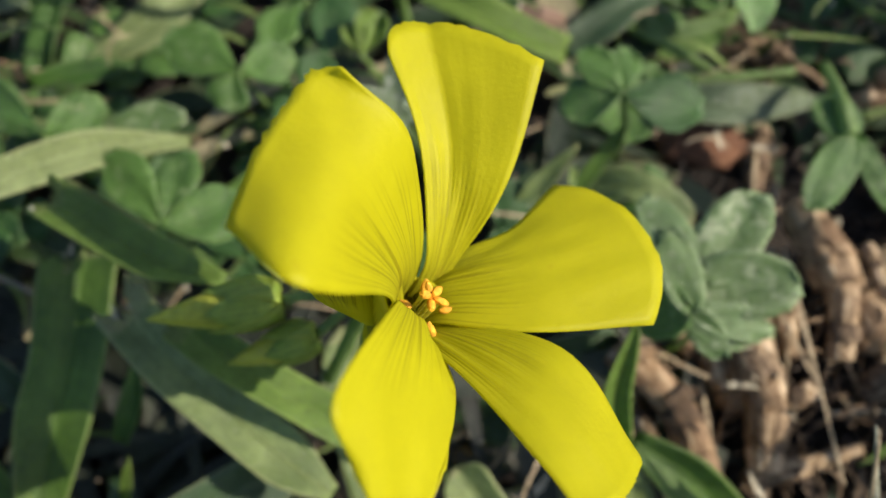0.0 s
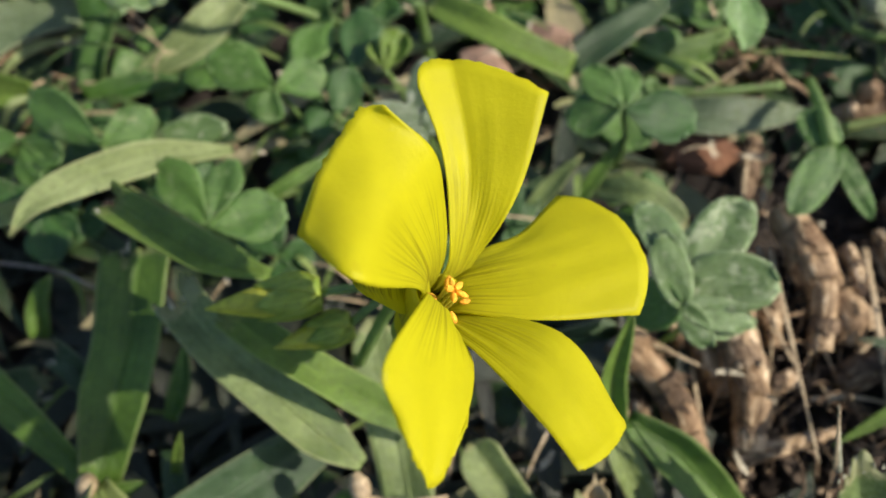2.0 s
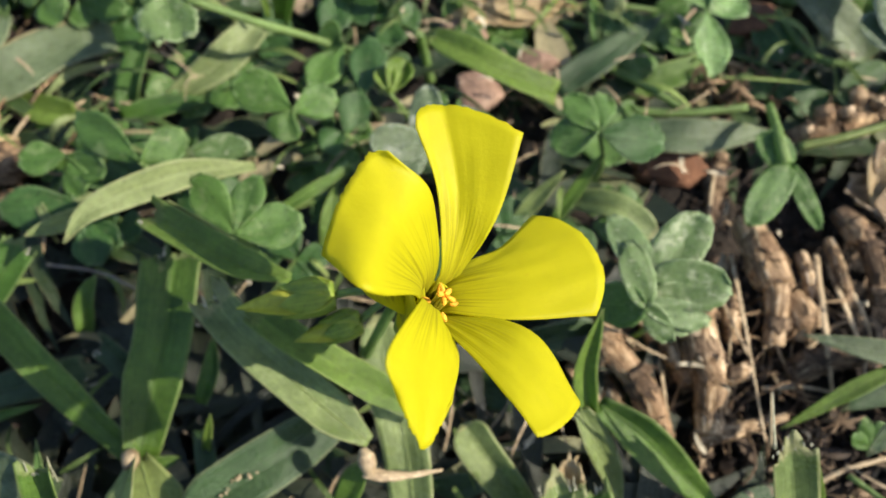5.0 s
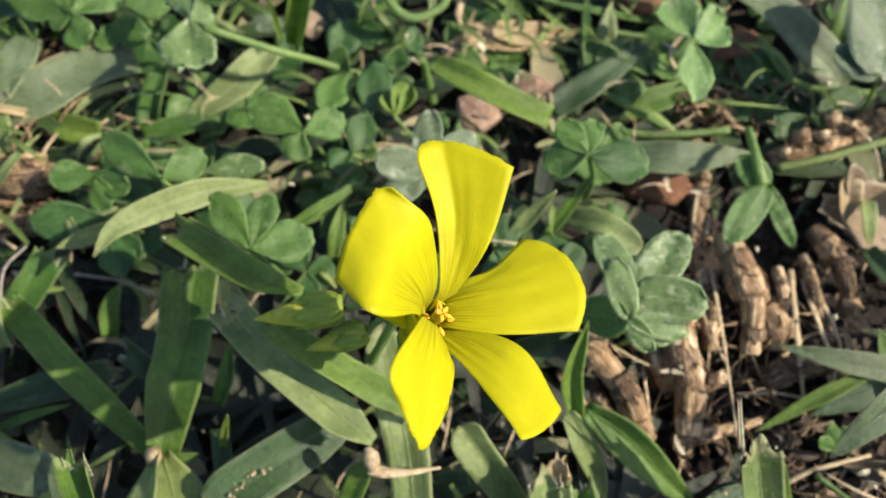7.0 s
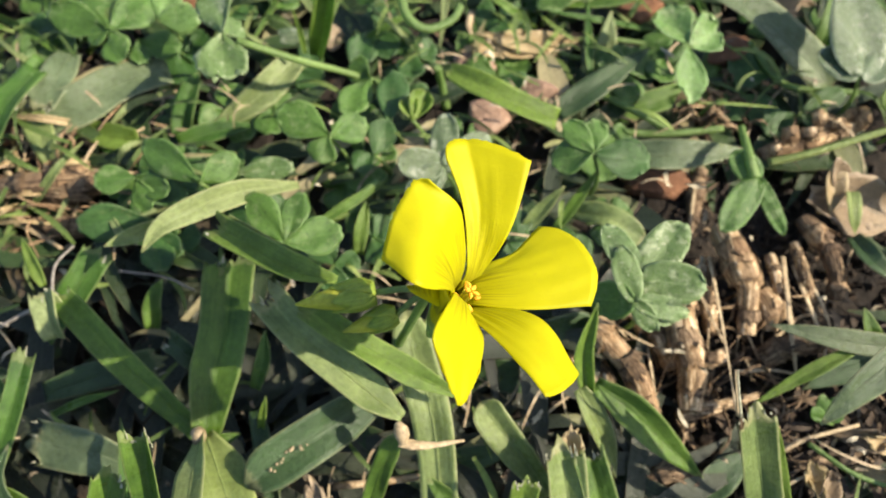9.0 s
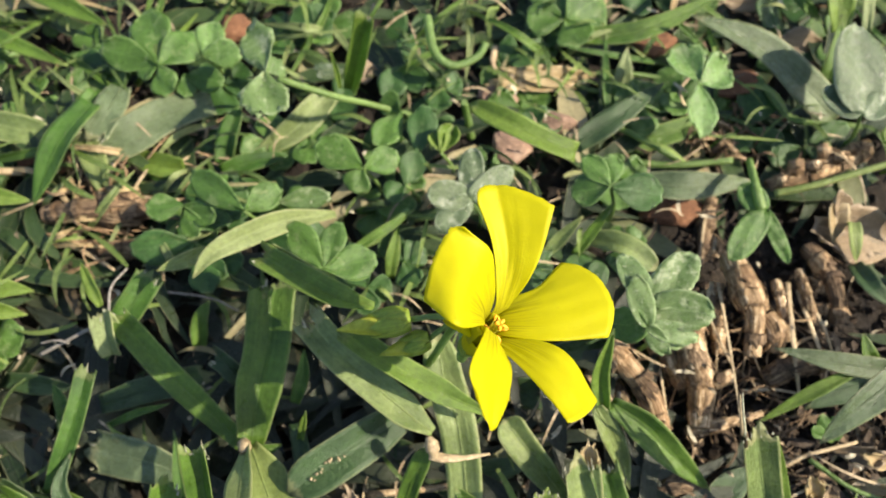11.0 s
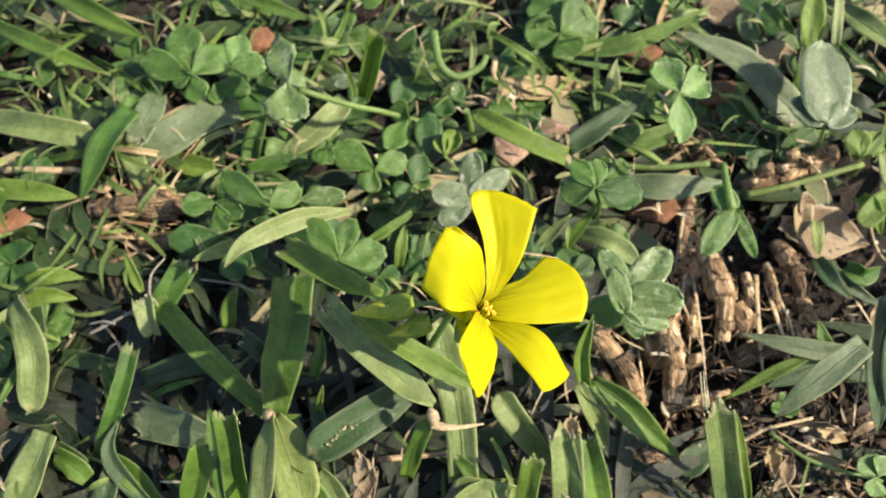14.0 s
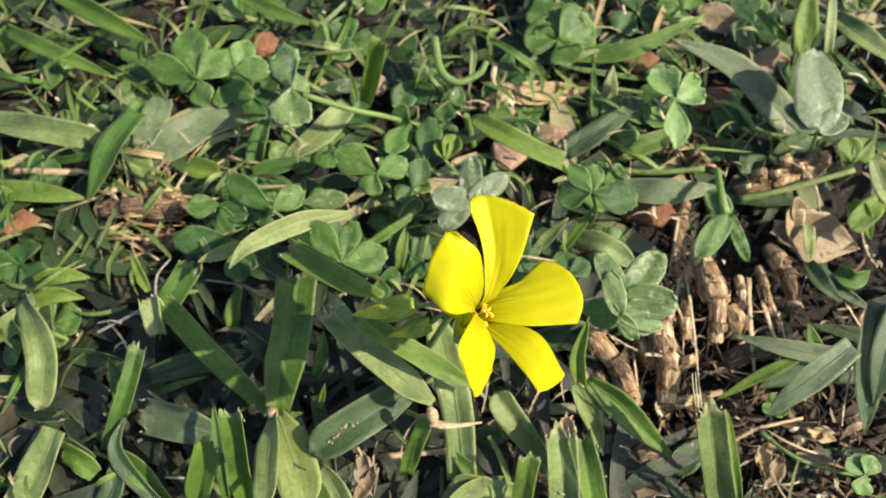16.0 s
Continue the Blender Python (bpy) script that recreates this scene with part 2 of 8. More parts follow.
LITTER = rough_material("dry_litter", ((0.1, (0.018, 0.011, 0.006)), (0.6, (0.066, 0.041, 0.022)), (0.86, (0.19, 0.125, 0.068)), (1.0, (0.54, 0.41, 0.26))), 300, 0.75, 0.7, by_island=True, shift=0.9)
ROOT = rough_material("rhizome_bark", ((0.2, (0.055, 0.029, 0.012)), (0.4, (0.20, 0.122, 0.058)), (0.55, (0.37, 0.248, 0.128)), (0.70, (0.78, 0.63, 0.43))), 420, 0.7, 0.55, 1700, depth=0.0005, fibres=26.0)
ROOT_DARK = rough_material("rhizome_dark_bark_and_shade", ((0.2, (0.03, 0.018, 0.01)), (0.5, (0.13, 0.08, 0.042)), (0.75, (0.42, 0.30, 0.18))), 420, 0.8, 0.9, 1700, depth=0.0007, fibres=26.0)
HUSK = rough_material("husk_brown", ((0.25, (0.10, 0.055, 0.025)), (0.5, (0.28, 0.17, 0.085)), (0.75, (0.55, 0.41, 0.25))), 500, 0.8, 0.8, 1900, depth=0.0005, fibres=30.0)
STRAW = rough_material("straw", ((0.3, (0.22, 0.155, 0.085)), (0.55, (0.42, 0.32, 0.19)), (0.8, (0.62, 0.51, 0.34))), 500, 0.55, 0.5)
FRAY = rough_material("frayed_fibre", ((0.3, (0.28, 0.28, 0.18)), (0.7, (0.48, 0.46, 0.34))), 900, 0.6, 0.4)
TWIG = rough_material("grey_twig", ((0.3, (0.14, 0.12, 0.10)), (0.7, (0.34, 0.31, 0.27))), 600, 0.7, 0.6)
STONE = rough_material("tan_stone", ((0.3, (0.17, 0.10, 0.068)), (0.55, (0.30, 0.19, 0.13)), (0.8, (0.46, 0.33, 0.24))), 160, 0.85, 0.7)
CLOD = rough_material("red_clod", ((0.3, (0.09, 0.04, 0.02)), (0.6, (0.2, 0.09, 0.045)), (0.85, (0.34, 0.18, 0.1))), 170, 0.9, 0.9)
BROWN_LEAF = leaf_material("dead_leaf", (0.12, 0.082, 0.050), (0.30, 0.225, 0.145), dry=(0.46, 0.37, 0.26), veins="feather", worn=0.5, gloss=0.6, through_light=0.15)


def petal_material():
    """Saturated yellow silk: fine lines from the throat, a greener throat, light that comes through."""
    m, nt = shader("petal_yellow")
    ln = nt.links
    uv = nt.nodes.new("ShaderNodeUVMap").outputs[0]
    sep = nt.nodes.new("ShaderNodeSeparateXYZ")
    ln.new(uv, sep.inputs[0])
    across, along = sep.outputs[0], sep.outputs[1]
    co = nt.nodes.new("ShaderNodeTexCoord")
    grain, drift = noise_of(nt, co.outputs["Object"], 1600, 4, 0.7), noise_of(nt, co.outputs["Object"], 160, 4)
    wob = maths(nt, "ADD", across, maths(nt, "MULTIPLY", maths(nt, "SUBTRACT", drift, 0.5), 0.05))
    lay = nt.nodes.new("ShaderNodeMapping")
    lay.inputs["Scale"].default_value = (20.0, 0.5, 1.0)
    ln.new(uv, lay.inputs[0])
    lines = ramp(nt, maths(nt, "ABSOLUTE", maths(nt, "SUBTRACT", noise_of(nt, lay.outputs[0], 1.0, 1, 0.4), 0.5)), (0.0, WHITE), (0.05, BLACK))
    near = ramp(nt, along, (0.26, WHITE), (0.46, (0.75,) * 3), (0.66, BLACK))
    col = mixed(nt, ramp(nt, drift, (0.3, BLACK), (0.7, WHITE)), (0.62, 0.58, 0.010), (0.68, 0.64, 0.013))
    col = mixed(nt, ramp(nt, along, (0.2, (0.8,) * 3), (0.5, BLACK)), col, (0.52, 0.50, 0.02))
    streak = maths(nt, "MULTIPLY", maths(nt, "MULTIPLY", lines, near), 0.8)
    col = mixed(nt, streak, col, (0.22, 0.17, 0.006))
    spots = ramp(nt, noise_of(nt, co.outputs["Object"], 330, 3, 0.5), (0.70, BLACK), (0.78, WHITE))
    col = mixed(nt, maths(nt, "MULTIPLY", spots, 0.22), col, (0.5, 0.36, 0.02))
    bs = node(nt, "BsdfPrincipled", Roughness=0.5)
    bs.inputs["Specular IOR Level"].default_value = 0.3
    ln.new(col, bs.inputs["Base Color"])
    bp = node(nt, "Bump", Strength=0.35, Distance=0.0003)
    ln.new(maths(nt, "ADD", maths(nt, "MULTIPLY", maths(nt, "SINE", maths(nt, "MULTIPLY", wob, 110.0)), maths(nt, "ADD", maths(nt, "MULTIPLY", near, 0.3), 0.03)), grain), bp.inputs["Height"])
    ln.new(bp.outputs[0], bs.inputs["Normal"])
    tr = node(nt, "BsdfTranslucent")
    ln.new(mixed(nt, 1.0, col, (1.2, 1.2, 0.6), "MULTIPLY"), tr.inputs[0])
    mx = node(nt, "MixShader", Fac=0.55)
    ln.new(bs.outputs[0], mx.inputs[1])
    ln.new(tr.outputs[0], mx.inputs[2])
    out = nt.nodes.new("ShaderNodeOutputMaterial")
    ln.new(mx.outputs[0], out.inputs[0])
    return m


PETAL = petal_material()
ANTHER = rough_material("anther_orange", ((0.3, (0.72, 0.30, 0.012)), (0.6, (0.88, 0.44, 0.025)), (0.8, (0.95, 0.6, 0.06))), 900, 0.7, 0.6)
FILAMENT = rough_material("filament_yellow", ((0.3, (0.55, 0.5, 0.04)), (0.7, (0.7, 0.64, 0.1))), 900, 0.5, 0.3)
BUD = leaf_material("bud_green", (0.15, 0.25, 0.035), (0.30, 0.39, 0.06), dry=(0.5, 0.4, 0.05), worn=0.3, count=5, through_light=0.3)
BUD_TIP = leaf_material("bud_yellow", (0.25, 0.31, 0.035), (0.44, 0.45, 0.055), worn=0.1, count=5, through_light=0.3)

# ---- builders; plan lengths are in millimetres ----
FACING = Vector((0, -0.41, 0.91))
dice = random.Random(7)


def mm(p):
    return Vector(p) * 0.001


def spline(points, n):
    """n + 1 places along a smooth line through the points."""
    p = [mm(q) for q in points]
    p = [2 * p[0] - p[1]] + p + [2 * p[-1] - p[-2]]
    out = []
    for k in range(n + 1):
        s = k / n * (len(p) - 3)
        i = min(int(s), len(p) - 4)
        t = s - i
        a, b, c, d = p[i:i + 4]
        out.append(0.5 * (2 * b + (c - a) * t + (2 * a - 5 * b + 4 * c - d) * t * t + (3 * b - a - 3 * c + d) * t ** 3))
    return out


def sheet(rows, thick):
    """A bmesh leaf from rows of places: both faces and the rim, with across and along in its UV map."""
    bm = bmesh.new()
    layer = bm.loops.layers.uv.new("UVMap")
    n, m = len(rows), len(rows[0])
    grid = np.array([[tuple(p) for p in row] for row in rows])
    du, dv = np.gradient(grid, axis=1), np.gradient(grid, axis=0)
    nor = np.cross(du, dv)
    nor /= np.linalg.norm(nor, axis=2, keepdims=True) + 1e-12
    top = [[bm.verts.new(grid[i, j] + nor[i, j] * thick / 2) for j in range(m)] for i in range(n)]
    low = [[bm.verts.new(grid[i, j] - nor[i, j] * thick / 2) for j in range(m)] for i in range(n)]
    at = {}
    for side in (top, low):
        for i in range(n):
            for j in range(m):
                at[side[i][j]] = (j / (m - 1), i / (n - 1))

    def face(*vs):
        f = bm.faces.new(vs)
        f.smooth = True
        for lp in f.loops:
            lp[layer].uv = at[lp.vert]
    for i in range(n - 1):
        for j in range(m - 1):
            face(top[i][j], top[i][j + 1], top[i + 1][j + 1], top[i + 1][j])
            face(low[i][j], low[i + 1][j], low[i + 1][j + 1], low[i][j + 1])
        face(top[i][0], top[i + 1][0], low[i + 1][0], low[i][0])
        face(top[i][-1], low[i][-1], low[i + 1][-1], top[i + 1][-1])
    for j in range(m - 1):
        face(top[0][j], low[0][j], low[0][j + 1], top[0][j + 1])
        face(top[-1][j], top[-1][j + 1], low[-1][j + 1], low[-1][j])
    return bm


def part(name, bm, material, parent=None, label=""):
    """Links a bmesh as one mesh object, under a thing or a part if given."""
    me = bpy.data.meshes.new(name)
    bm.to_mesh(me)
    bm.free()
    me.materials.append(material)
    ob = new(name, me)
    ob.parent = parent
    if label:
        ob["label"] = label
    return ob


def thing(name, label, category, group=""):
    ob = new(name)
    ob.empty_display_size = 0.005
    return tagged(ob, label, category, group)


def blade_mesh(points, width, tip="point", fold=0.36, roll=0.0, n=16, m=8, base=0.7, wave=0.4):
    """A grass leaf along the points: keeled, a little wavy, its end pointed, blunt or torn off."""
    line = spline(points, n)
    half = width * 0.0005
    ph = dice.uniform(0, 6)
    m = 14 if tip == "torn" else m
    torn = [dice.uniform(-0.75, 0.5) + 0.6 * math.sin(0.5 * j + ph) for j in range(m + 1)]
    rows = []
    for i, p in enumerate(line):
        s = i / n
        d = (line[min(i + 1, n)] - line[max(i - 1, 0)]).normalized()
        side = d.cross(FACING)
        if side.length < 0.05:
            side = Vector((1, 0, 0))
        side.normalize()
        up = side.cross(d).normalized()
        turn = Matrix.Rotation(radians(roll) + 0.24 * math.sin(3 * s + ph), 3, d)
        side, up = turn @ side, turn @ up
        w = half * (base + (1 - base) * min(1, s / 0.3))
        if tip == "point":
            w *= max(0.03, 1 - max(0, (s - 0.35) / 0.65) ** 2.0)
        elif tip == "blunt":
            w *= max(0.15, math.sqrt(max(0.0, 1 - max(0, (s - 0.75) / 0.25) ** 2)))
        row = []
        for j in range(m + 1):
            v = 2 * j / m - 1
            q = p + side * v * w + up * (fold * abs(v) * w + 0.06 * half * wave * 4 * math.sin(9 * s + ph + 2 * v) * abs(v))
            if tip == "torn" and i >= n - 1:
                q = q + d * half * (0.6 * torn[j] if i == n else 0.12 * torn[j])
            row.append(q)
        rows.append(row)
    return sheet(rows, 0.00022)


def fringe(points, width, fold, roll, n=26, teeth=1.0):
    """Pale broken fibres that stand on a torn end, along its folded edge."""
    line = spline(points, 16)
    d = (line[-1] - line[-2]).normalized()
    side = d.cross(FACING).normalized()
    up = side.cross(d).normalized()
    turn = Matrix.Rotation(radians(roll), 3, d)
    side, up = turn @ side, turn @ up
    half = width * 0.0005
    bm = bmesh.new()
    bm.loops.layers.uv.new("UVMap")
    for _ in range(n):
        v = dice.uniform(-0.98, 0.98)
        a = line[-1] + side * v * half + up * fold * abs(v) * half - d * dice.uniform(0.0008, 0.0024)
        s = side * dice.uniform(0.0001, 0.0003)
        tilt = side * dice.uniform(-0.0003, 0.0003) + up * dice.uniform(-0.0001, 0.0003)
        b = a + d * (0.0008 + 0.0018 * dice.random() ** 2) * teeth + tilt
        low = up * 0.0001
        vs = [bm.verts.new(q) for q in (a - s, a + s, a + 0.6 * (b - a) + 0.7 * s, b, a + 0.6 * (b - a) - 0.6 * s)]
        under = [bm.verts.new(q.co - low) for q in vs]
        bm.faces.new(vs)
        bm.faces.new(under[::-1])
        for i in range(5):
            bm.faces.new((vs[i], under[i], under[(i + 1) % 5], vs[(i + 1) % 5]))
    return bm


def shoot(label, *blades, joint=None):
    """A grass shoot: its blades, each (points, width, material, options), and its joint if that shows."""
    t = thing("grass_shoot", label, "grass", "grass shoots round the flower")
    for points, width, material, kw in blades:
        fray, teeth = kw.pop("fray", 6), kw.pop("teeth", 1.0)
        b = part("blade", blade_mesh(points, width, **kw), material, t)
        if width > 4:
            line = spline(points, 12)
            rib = [tuple((p + FACING * 0.00012) * 1000) for p in line[:-2]]
            part("midrib", tube_mesh(rib, (0.28, 0.22, 0.1), n=20, k=5), material, b)
        if kw.get("tip") == "torn":
            part("torn_end", fringe(points, width, kw.get("fold", 0.36), kw.get("roll", 0.0), fray, teeth), FRAY, b, "pale frayed fibres at the torn end")
    if joint:
        part("joint", tube_mesh(joint[:3], joint[3], n=16, k=12, rough=0.3), STRAW, t, "dry straw-coloured joint")
    return t


def tube_mesh(points, radii, n=18, k=9, rough=0.0, flat=1.0):
    """A round stalk, straw or thread along the points."""
    line = spline(points, n)
    bm = bmesh.new()
    layer = bm.loops.layers.uv.new("UVMap")
    loops, ref = [], Vector((0.3, 0.2, 1)).normalized()
    off = Vector((dice.uniform(0, 50), dice.uniform(0, 50), 0))
    for i, p in enumerate(line):
        s = i / n
        d = (line[min(i + 1, n)] - line[max(i - 1, 0)]).normalized()
        a = d.cross(ref).normalized()
        b = d.cross(a)
        x = s * (len(radii) - 1)
        j = min(int(x), len(radii) - 2)
        r = (radii[j] + (radii[j + 1] - radii[j]) * (x - j)) * 0.001
        ring = []
        for q in range(k):
            g = 2 * math.pi * q / k
            way = a * math.cos(g) + b * math.sin(g) * flat
            rr = r * (1 + rough * noise.noise((p + way * r) * 350 + off))
            ring.append(bm.verts.new(p + way * rr))
        loops.append(ring)
    for i in range(n):
        for q in range(k):
            f = bm.faces.new((loops[i][q], loops[i][(q + 1) % k], loops[i + 1][(q + 1) % k], loops[i + 1][q]))
            f.smooth = True
            for lp, uvw in zip(f.loops, ((q / k, i / n), ((q + 1) / k, i / n), ((q + 1) / k, (i + 1) / n), (q / k, (i + 1) / n))):
                lp[layer].uv = (uvw[0], 0.9 * uvw[1])
    bm.faces.new(loops[0][::-1])
    bm.faces.new(loops[-1])
    return bm


def stalk(name, label, category, points, radius, material, **kw):
    radii = radius if isinstance(radius, tuple) else (radius, radius)
    return tagged(part(name, tube_mesh(points, radii, **kw), material), label, category)


def rhizome_mesh(points, radii, n=96, k=32):
    """The body of a creeping stem: uneven segments between torn collars, wrinkled lengthwise; its UV counts the segments."""
    line = spline(points, n)
    run = [0.0]
    for a, b in zip(line, line[1:]):
        run.append(run[-1] + (b - a).length * 1000)
    thick = sum(radii) / len(radii)
    joints, sizes = [-dice.uniform(0.5, 2.0)], [dice.uniform(0.9, 1.05)]
    while joints[-1] < run[-1]:
        joints.append(joints[-1] + thick * dice.uniform(1.6, 4.2))
        sizes.append(dice.uniform(0.74, 1.14))
    off = Vector((dice.uniform(0, 50), dice.uniform(0, 50), dice.uniform(0, 50)))
    bm = bmesh.new()
    layer = bm.loops.layers.uv.new("UVMap")
    loops, marks, ref = [], [], Vector((0.3, 0.2, 1)).normalized()
    for i, p in enumerate(line):
        d = (line[min(i + 1, n)] - line[max(i - 1, 0)]).normalized()
        a = d.cross(ref).normalized()
        b = d.cross(a)
        x = i / n * (len(radii) - 1)
        j = min(int(x), len(radii) - 2)
        base = (radii[j] + (radii[j + 1] - radii[j]) * (x - j)) * 0.001
        ring, mark = [], []
        for q in range(k):
            g = 2 * math.pi * q / k
            way = a * math.cos(g) + b * math.sin(g)
            here = run[i] + 1.6 * noise.noise(way * 1.3 + off)
            seg = max(0, sum(z <= here for z in joints) - 1)
            gone = here - joints[seg]
            left = (joints[seg + 1] - here) if seg + 1 < len(joints) else 9.0
            blend = min(1.0, gone / 0.7)
            size = sizes[max(0, seg - 1)] * (1 - blend) + sizes[seg] * blend
            size *= 1 + 0.12 * math.exp(-(left / 0.5) ** 2) - 0.13 * math.exp(-(gone / 0.5) ** 2) + 0.05 * math.sin(math.pi * min(1, gone / (gone + left + 1e-6)))
            size *= 1 + 0.14 * noise.noise(Vector((5.5 * math.cos(g), 5.5 * math.sin(g), run[i] * 0.08 + 3.0 * seg)) + off)
            size *= 1 + 0.10 * noise.noise((p + way * base) * 260 + off)
            ring.append(bm.verts.new(p + way * base * size))
            mark.append(seg + gone / (gone + left + 1e-6) * 0.98)
        loops.append(ring)
        marks.append(mark)
    for i in range(n):
        for q in range(k):
            e = (q + 1) % k
            f = bm.faces.new((loops[i][q], loops[i][e], loops[i + 1][e], loops[i + 1][q]))
            f.smooth = True
            top = int(marks[i][q])
            for lp, (u, v) in zip(f.loops, ((q, marks[i][q]), (q + 1, marks[i][e]), (q + 1, marks[i + 1][e]), (q, marks[i + 1][q]))):
                lp[layer].uv = (u / k, min(top + 0.985, max(top, v)))
    bm.faces.new(loops[0][::-1])
    bm.faces.new(loops[-1])
    return bm


def rhizome(label, points, radii, material):
    """A creeping stem: a jointed body with tattered husks at its joints and hair roots."""
    t = thing("rhizome", label, "rhizome", "bare rhizomes on the soil")
    part("body", rhizome_mesh(points, radii), material, t)
    line = spline(points, 24)
    whole = sum((line[i + 1] - line[i]).length for i in range(24)) * 1000
    joints = max(1, min(4, round(whole / 7.0)))
    for j in range(joints):
        i = max(2, min(21, round(24 * (j + 0.45) / joints + dice.uniform(-2.5, 2.5))))
        d = (line[i + 1] - line[i - 1]).normalized()
        side = d.cross(FACING).normalized()
        up = side.cross(d)
        x = i / 24 * (len(radii) - 1)
        r = (radii[int(x)] + (radii[min(int(x) + 1, len(radii) - 1)] - radii[int(x)]) * (x - int(x))) * 0.001 * 1.06
        g0, span = dice.uniform(-0.9, 0.9), dice.uniform(0.8, 2.1)
        long, flap = r * dice.uniform(0.6, 1.5), dice.uniform(0.1, 0.4)
        tears = [dice.uniform(0.25, 1.0) for _ in range(19)]
        rows = []
        for s in (-0.25, 0.2, 0.6, 1.0):
            row = []
            for q in range(19):
                g = g0 + span * (q / 9 - 1)
                lift = r * (0.98 + flap * max(0, s) ** 2 * tears[q])
                row.append(line[i] + d * long * (s * tears[q] if s > 0 else s) + (side * math.sin(g) + up * math.cos(g)) * lift)
            rows.append(row)
        part("husk", sheet(rows, 0.00012), dice.choice((ROOT_DARK, HUSK, ROOT_DARK)), t, "frayed papery husk round a joint")
    for _ in range(6):
        i = dice.randrange(2, 17)
        g, w = dice.uniform(-1.3, 1.3), dice.uniform(0.00012, 0.00035)
        rows = []
        for q in range(5):
            p, d = line[i + q], (line[i + q + 1] - line[i + q - 1]).normalized()
            side = d.cross(FACING).normalized()
            up = side.cross(d)
            x = (i + q) / 24 * (len(radii) - 1)
            r = (radii[int(x)] + (radii[min(int(x) + 1, len(radii) - 1)] - radii[int(x)]) * (x - int(x))) * 0.001
            way = side * math.sin(g + 0.05 * q) + up * math.cos(g + 0.05 * q)
            p = p + way * r * (1.04 + 0.03 * q * q / 4)
            across = d.cross(way).normalized() * w * (1 - 0.2 * q)
            rows.append([p - across, p, p + across])
        part("bark_shred", sheet(rows, 0.0001), dice.choice((ROOT_DARK, HUSK, STRAW)), t, "thin shred of peeling bark")
    for i in (4, 9, 14, 19):
        a = line[i] + FACING * 0.001
        b = a + Vector((dice.uniform(-1, 1), dice.uniform(-1, 1), -0.3)) * 0.006
        part("hair_root", tube_mesh([tuple(a * 1000), tuple((a + b) * 500 + Vector((0, 0, 1.2))), tuple(b * 1000)], (0.22, 0.08), n=8, k=5), ROOT_DARK, t)
    return t


def leaflet_mesh(base, tip, width, notch=0.09, cup=0.05, up=FACING, n=14, m=10, ragged=0.0, oval=False):
    """A heart-shaped clover leaflet from its base to its tip, creased along the middle."""
    a, b = mm(base), mm(tip)
    d = b - a
    long = d.length
    d.normalize()
    side = d.cross(up).normalized()
    nor = side.cross(d).normalized()
    half = width * 0.0005
    ph, lean, curl = dice.uniform(0, 6), dice.uniform(-0.22, 0.22), dice.uniform(-0.3, 0.12)
    rows = []
    for i in range(n + 1):
        s = i / n
        row = []
        for j in range(m + 1):
            v = 2 * j / m - 1
            # outline: a wedge to past the middle, then a broad rounded end with a shallow notch
            if oval:
                w = half * max(0.05, 1 - abs(2 * (0.03 + 0.955 * s) - 1) ** 2.3) ** 0.5
            elif s < 0.6:
                w = half * (0.05 + 0.95 * math.sin(math.pi / 2 * s / 0.6) ** 1.15)
            else:
                w = half * (0.58 + 0.42 * math.sqrt(max(0.0, 1 - ((s - 0.6) / 0.4) ** 2)))
            reach = s * (1 - (0.04 if oval else 0.24) * v * v * s * s) - notch * s ** 6 * math.exp(-(v / 0.4) ** 2)
            edge = 1 + ragged * 0.35 * noise.noise(Vector((9 * s + ph * 7, 5 * v, ph))) * (abs(v) > 0.6 or s > 0.85)
            q = a + d * (long * 1.04 * reach * (edge if s > 0.85 else 1)) + side * (v * w * edge)
            q = q + nor * (cup * half * (abs(v) ** 1.6) * 1.4 * min(1, 2 * s) + half * (0.07 * math.sin(5 * s + 4 * v + ph) + lean * v + curl * s * s))
            row.append(q)
        rows.append(row)
    return sheet(rows, 0.00022)


def clover(label, centre, leaflets, root=None, material=None, radius=0.6, notch=0.09, cup=0.05, ragged=0.0, oval=False):
    """A clover leaf: its leaflets, each (tip, width) or (tip, width, material), on one stalk."""
    t = thing("clover_leaf", label, "clover", "clover leaves")
    for tip, width, *own in leaflets:
        part("leaflet", leaflet_mesh(centre, tip, width, notch, cup, ragged=ragged, oval=oval), own[0] if own else material or CLOVER, t)
    if root:
        mid = tuple(0.5 * (a + b) + c for a, b, c in zip(centre, root, (1.5, -1.0, 1.0)))
        part("stalk", tube_mesh([centre, mid, root], (radius * 0.8, radius), n=8, k=7), STALK, t)
    return t


def dead_leaf(label, base, tip, width, pale=False, **kw):
    return tagged(part("dead_leaf", leaflet_mesh(base, tip, width, **kw), STRAWY if pale else BROWN_LEAF), label, "dead leaf")


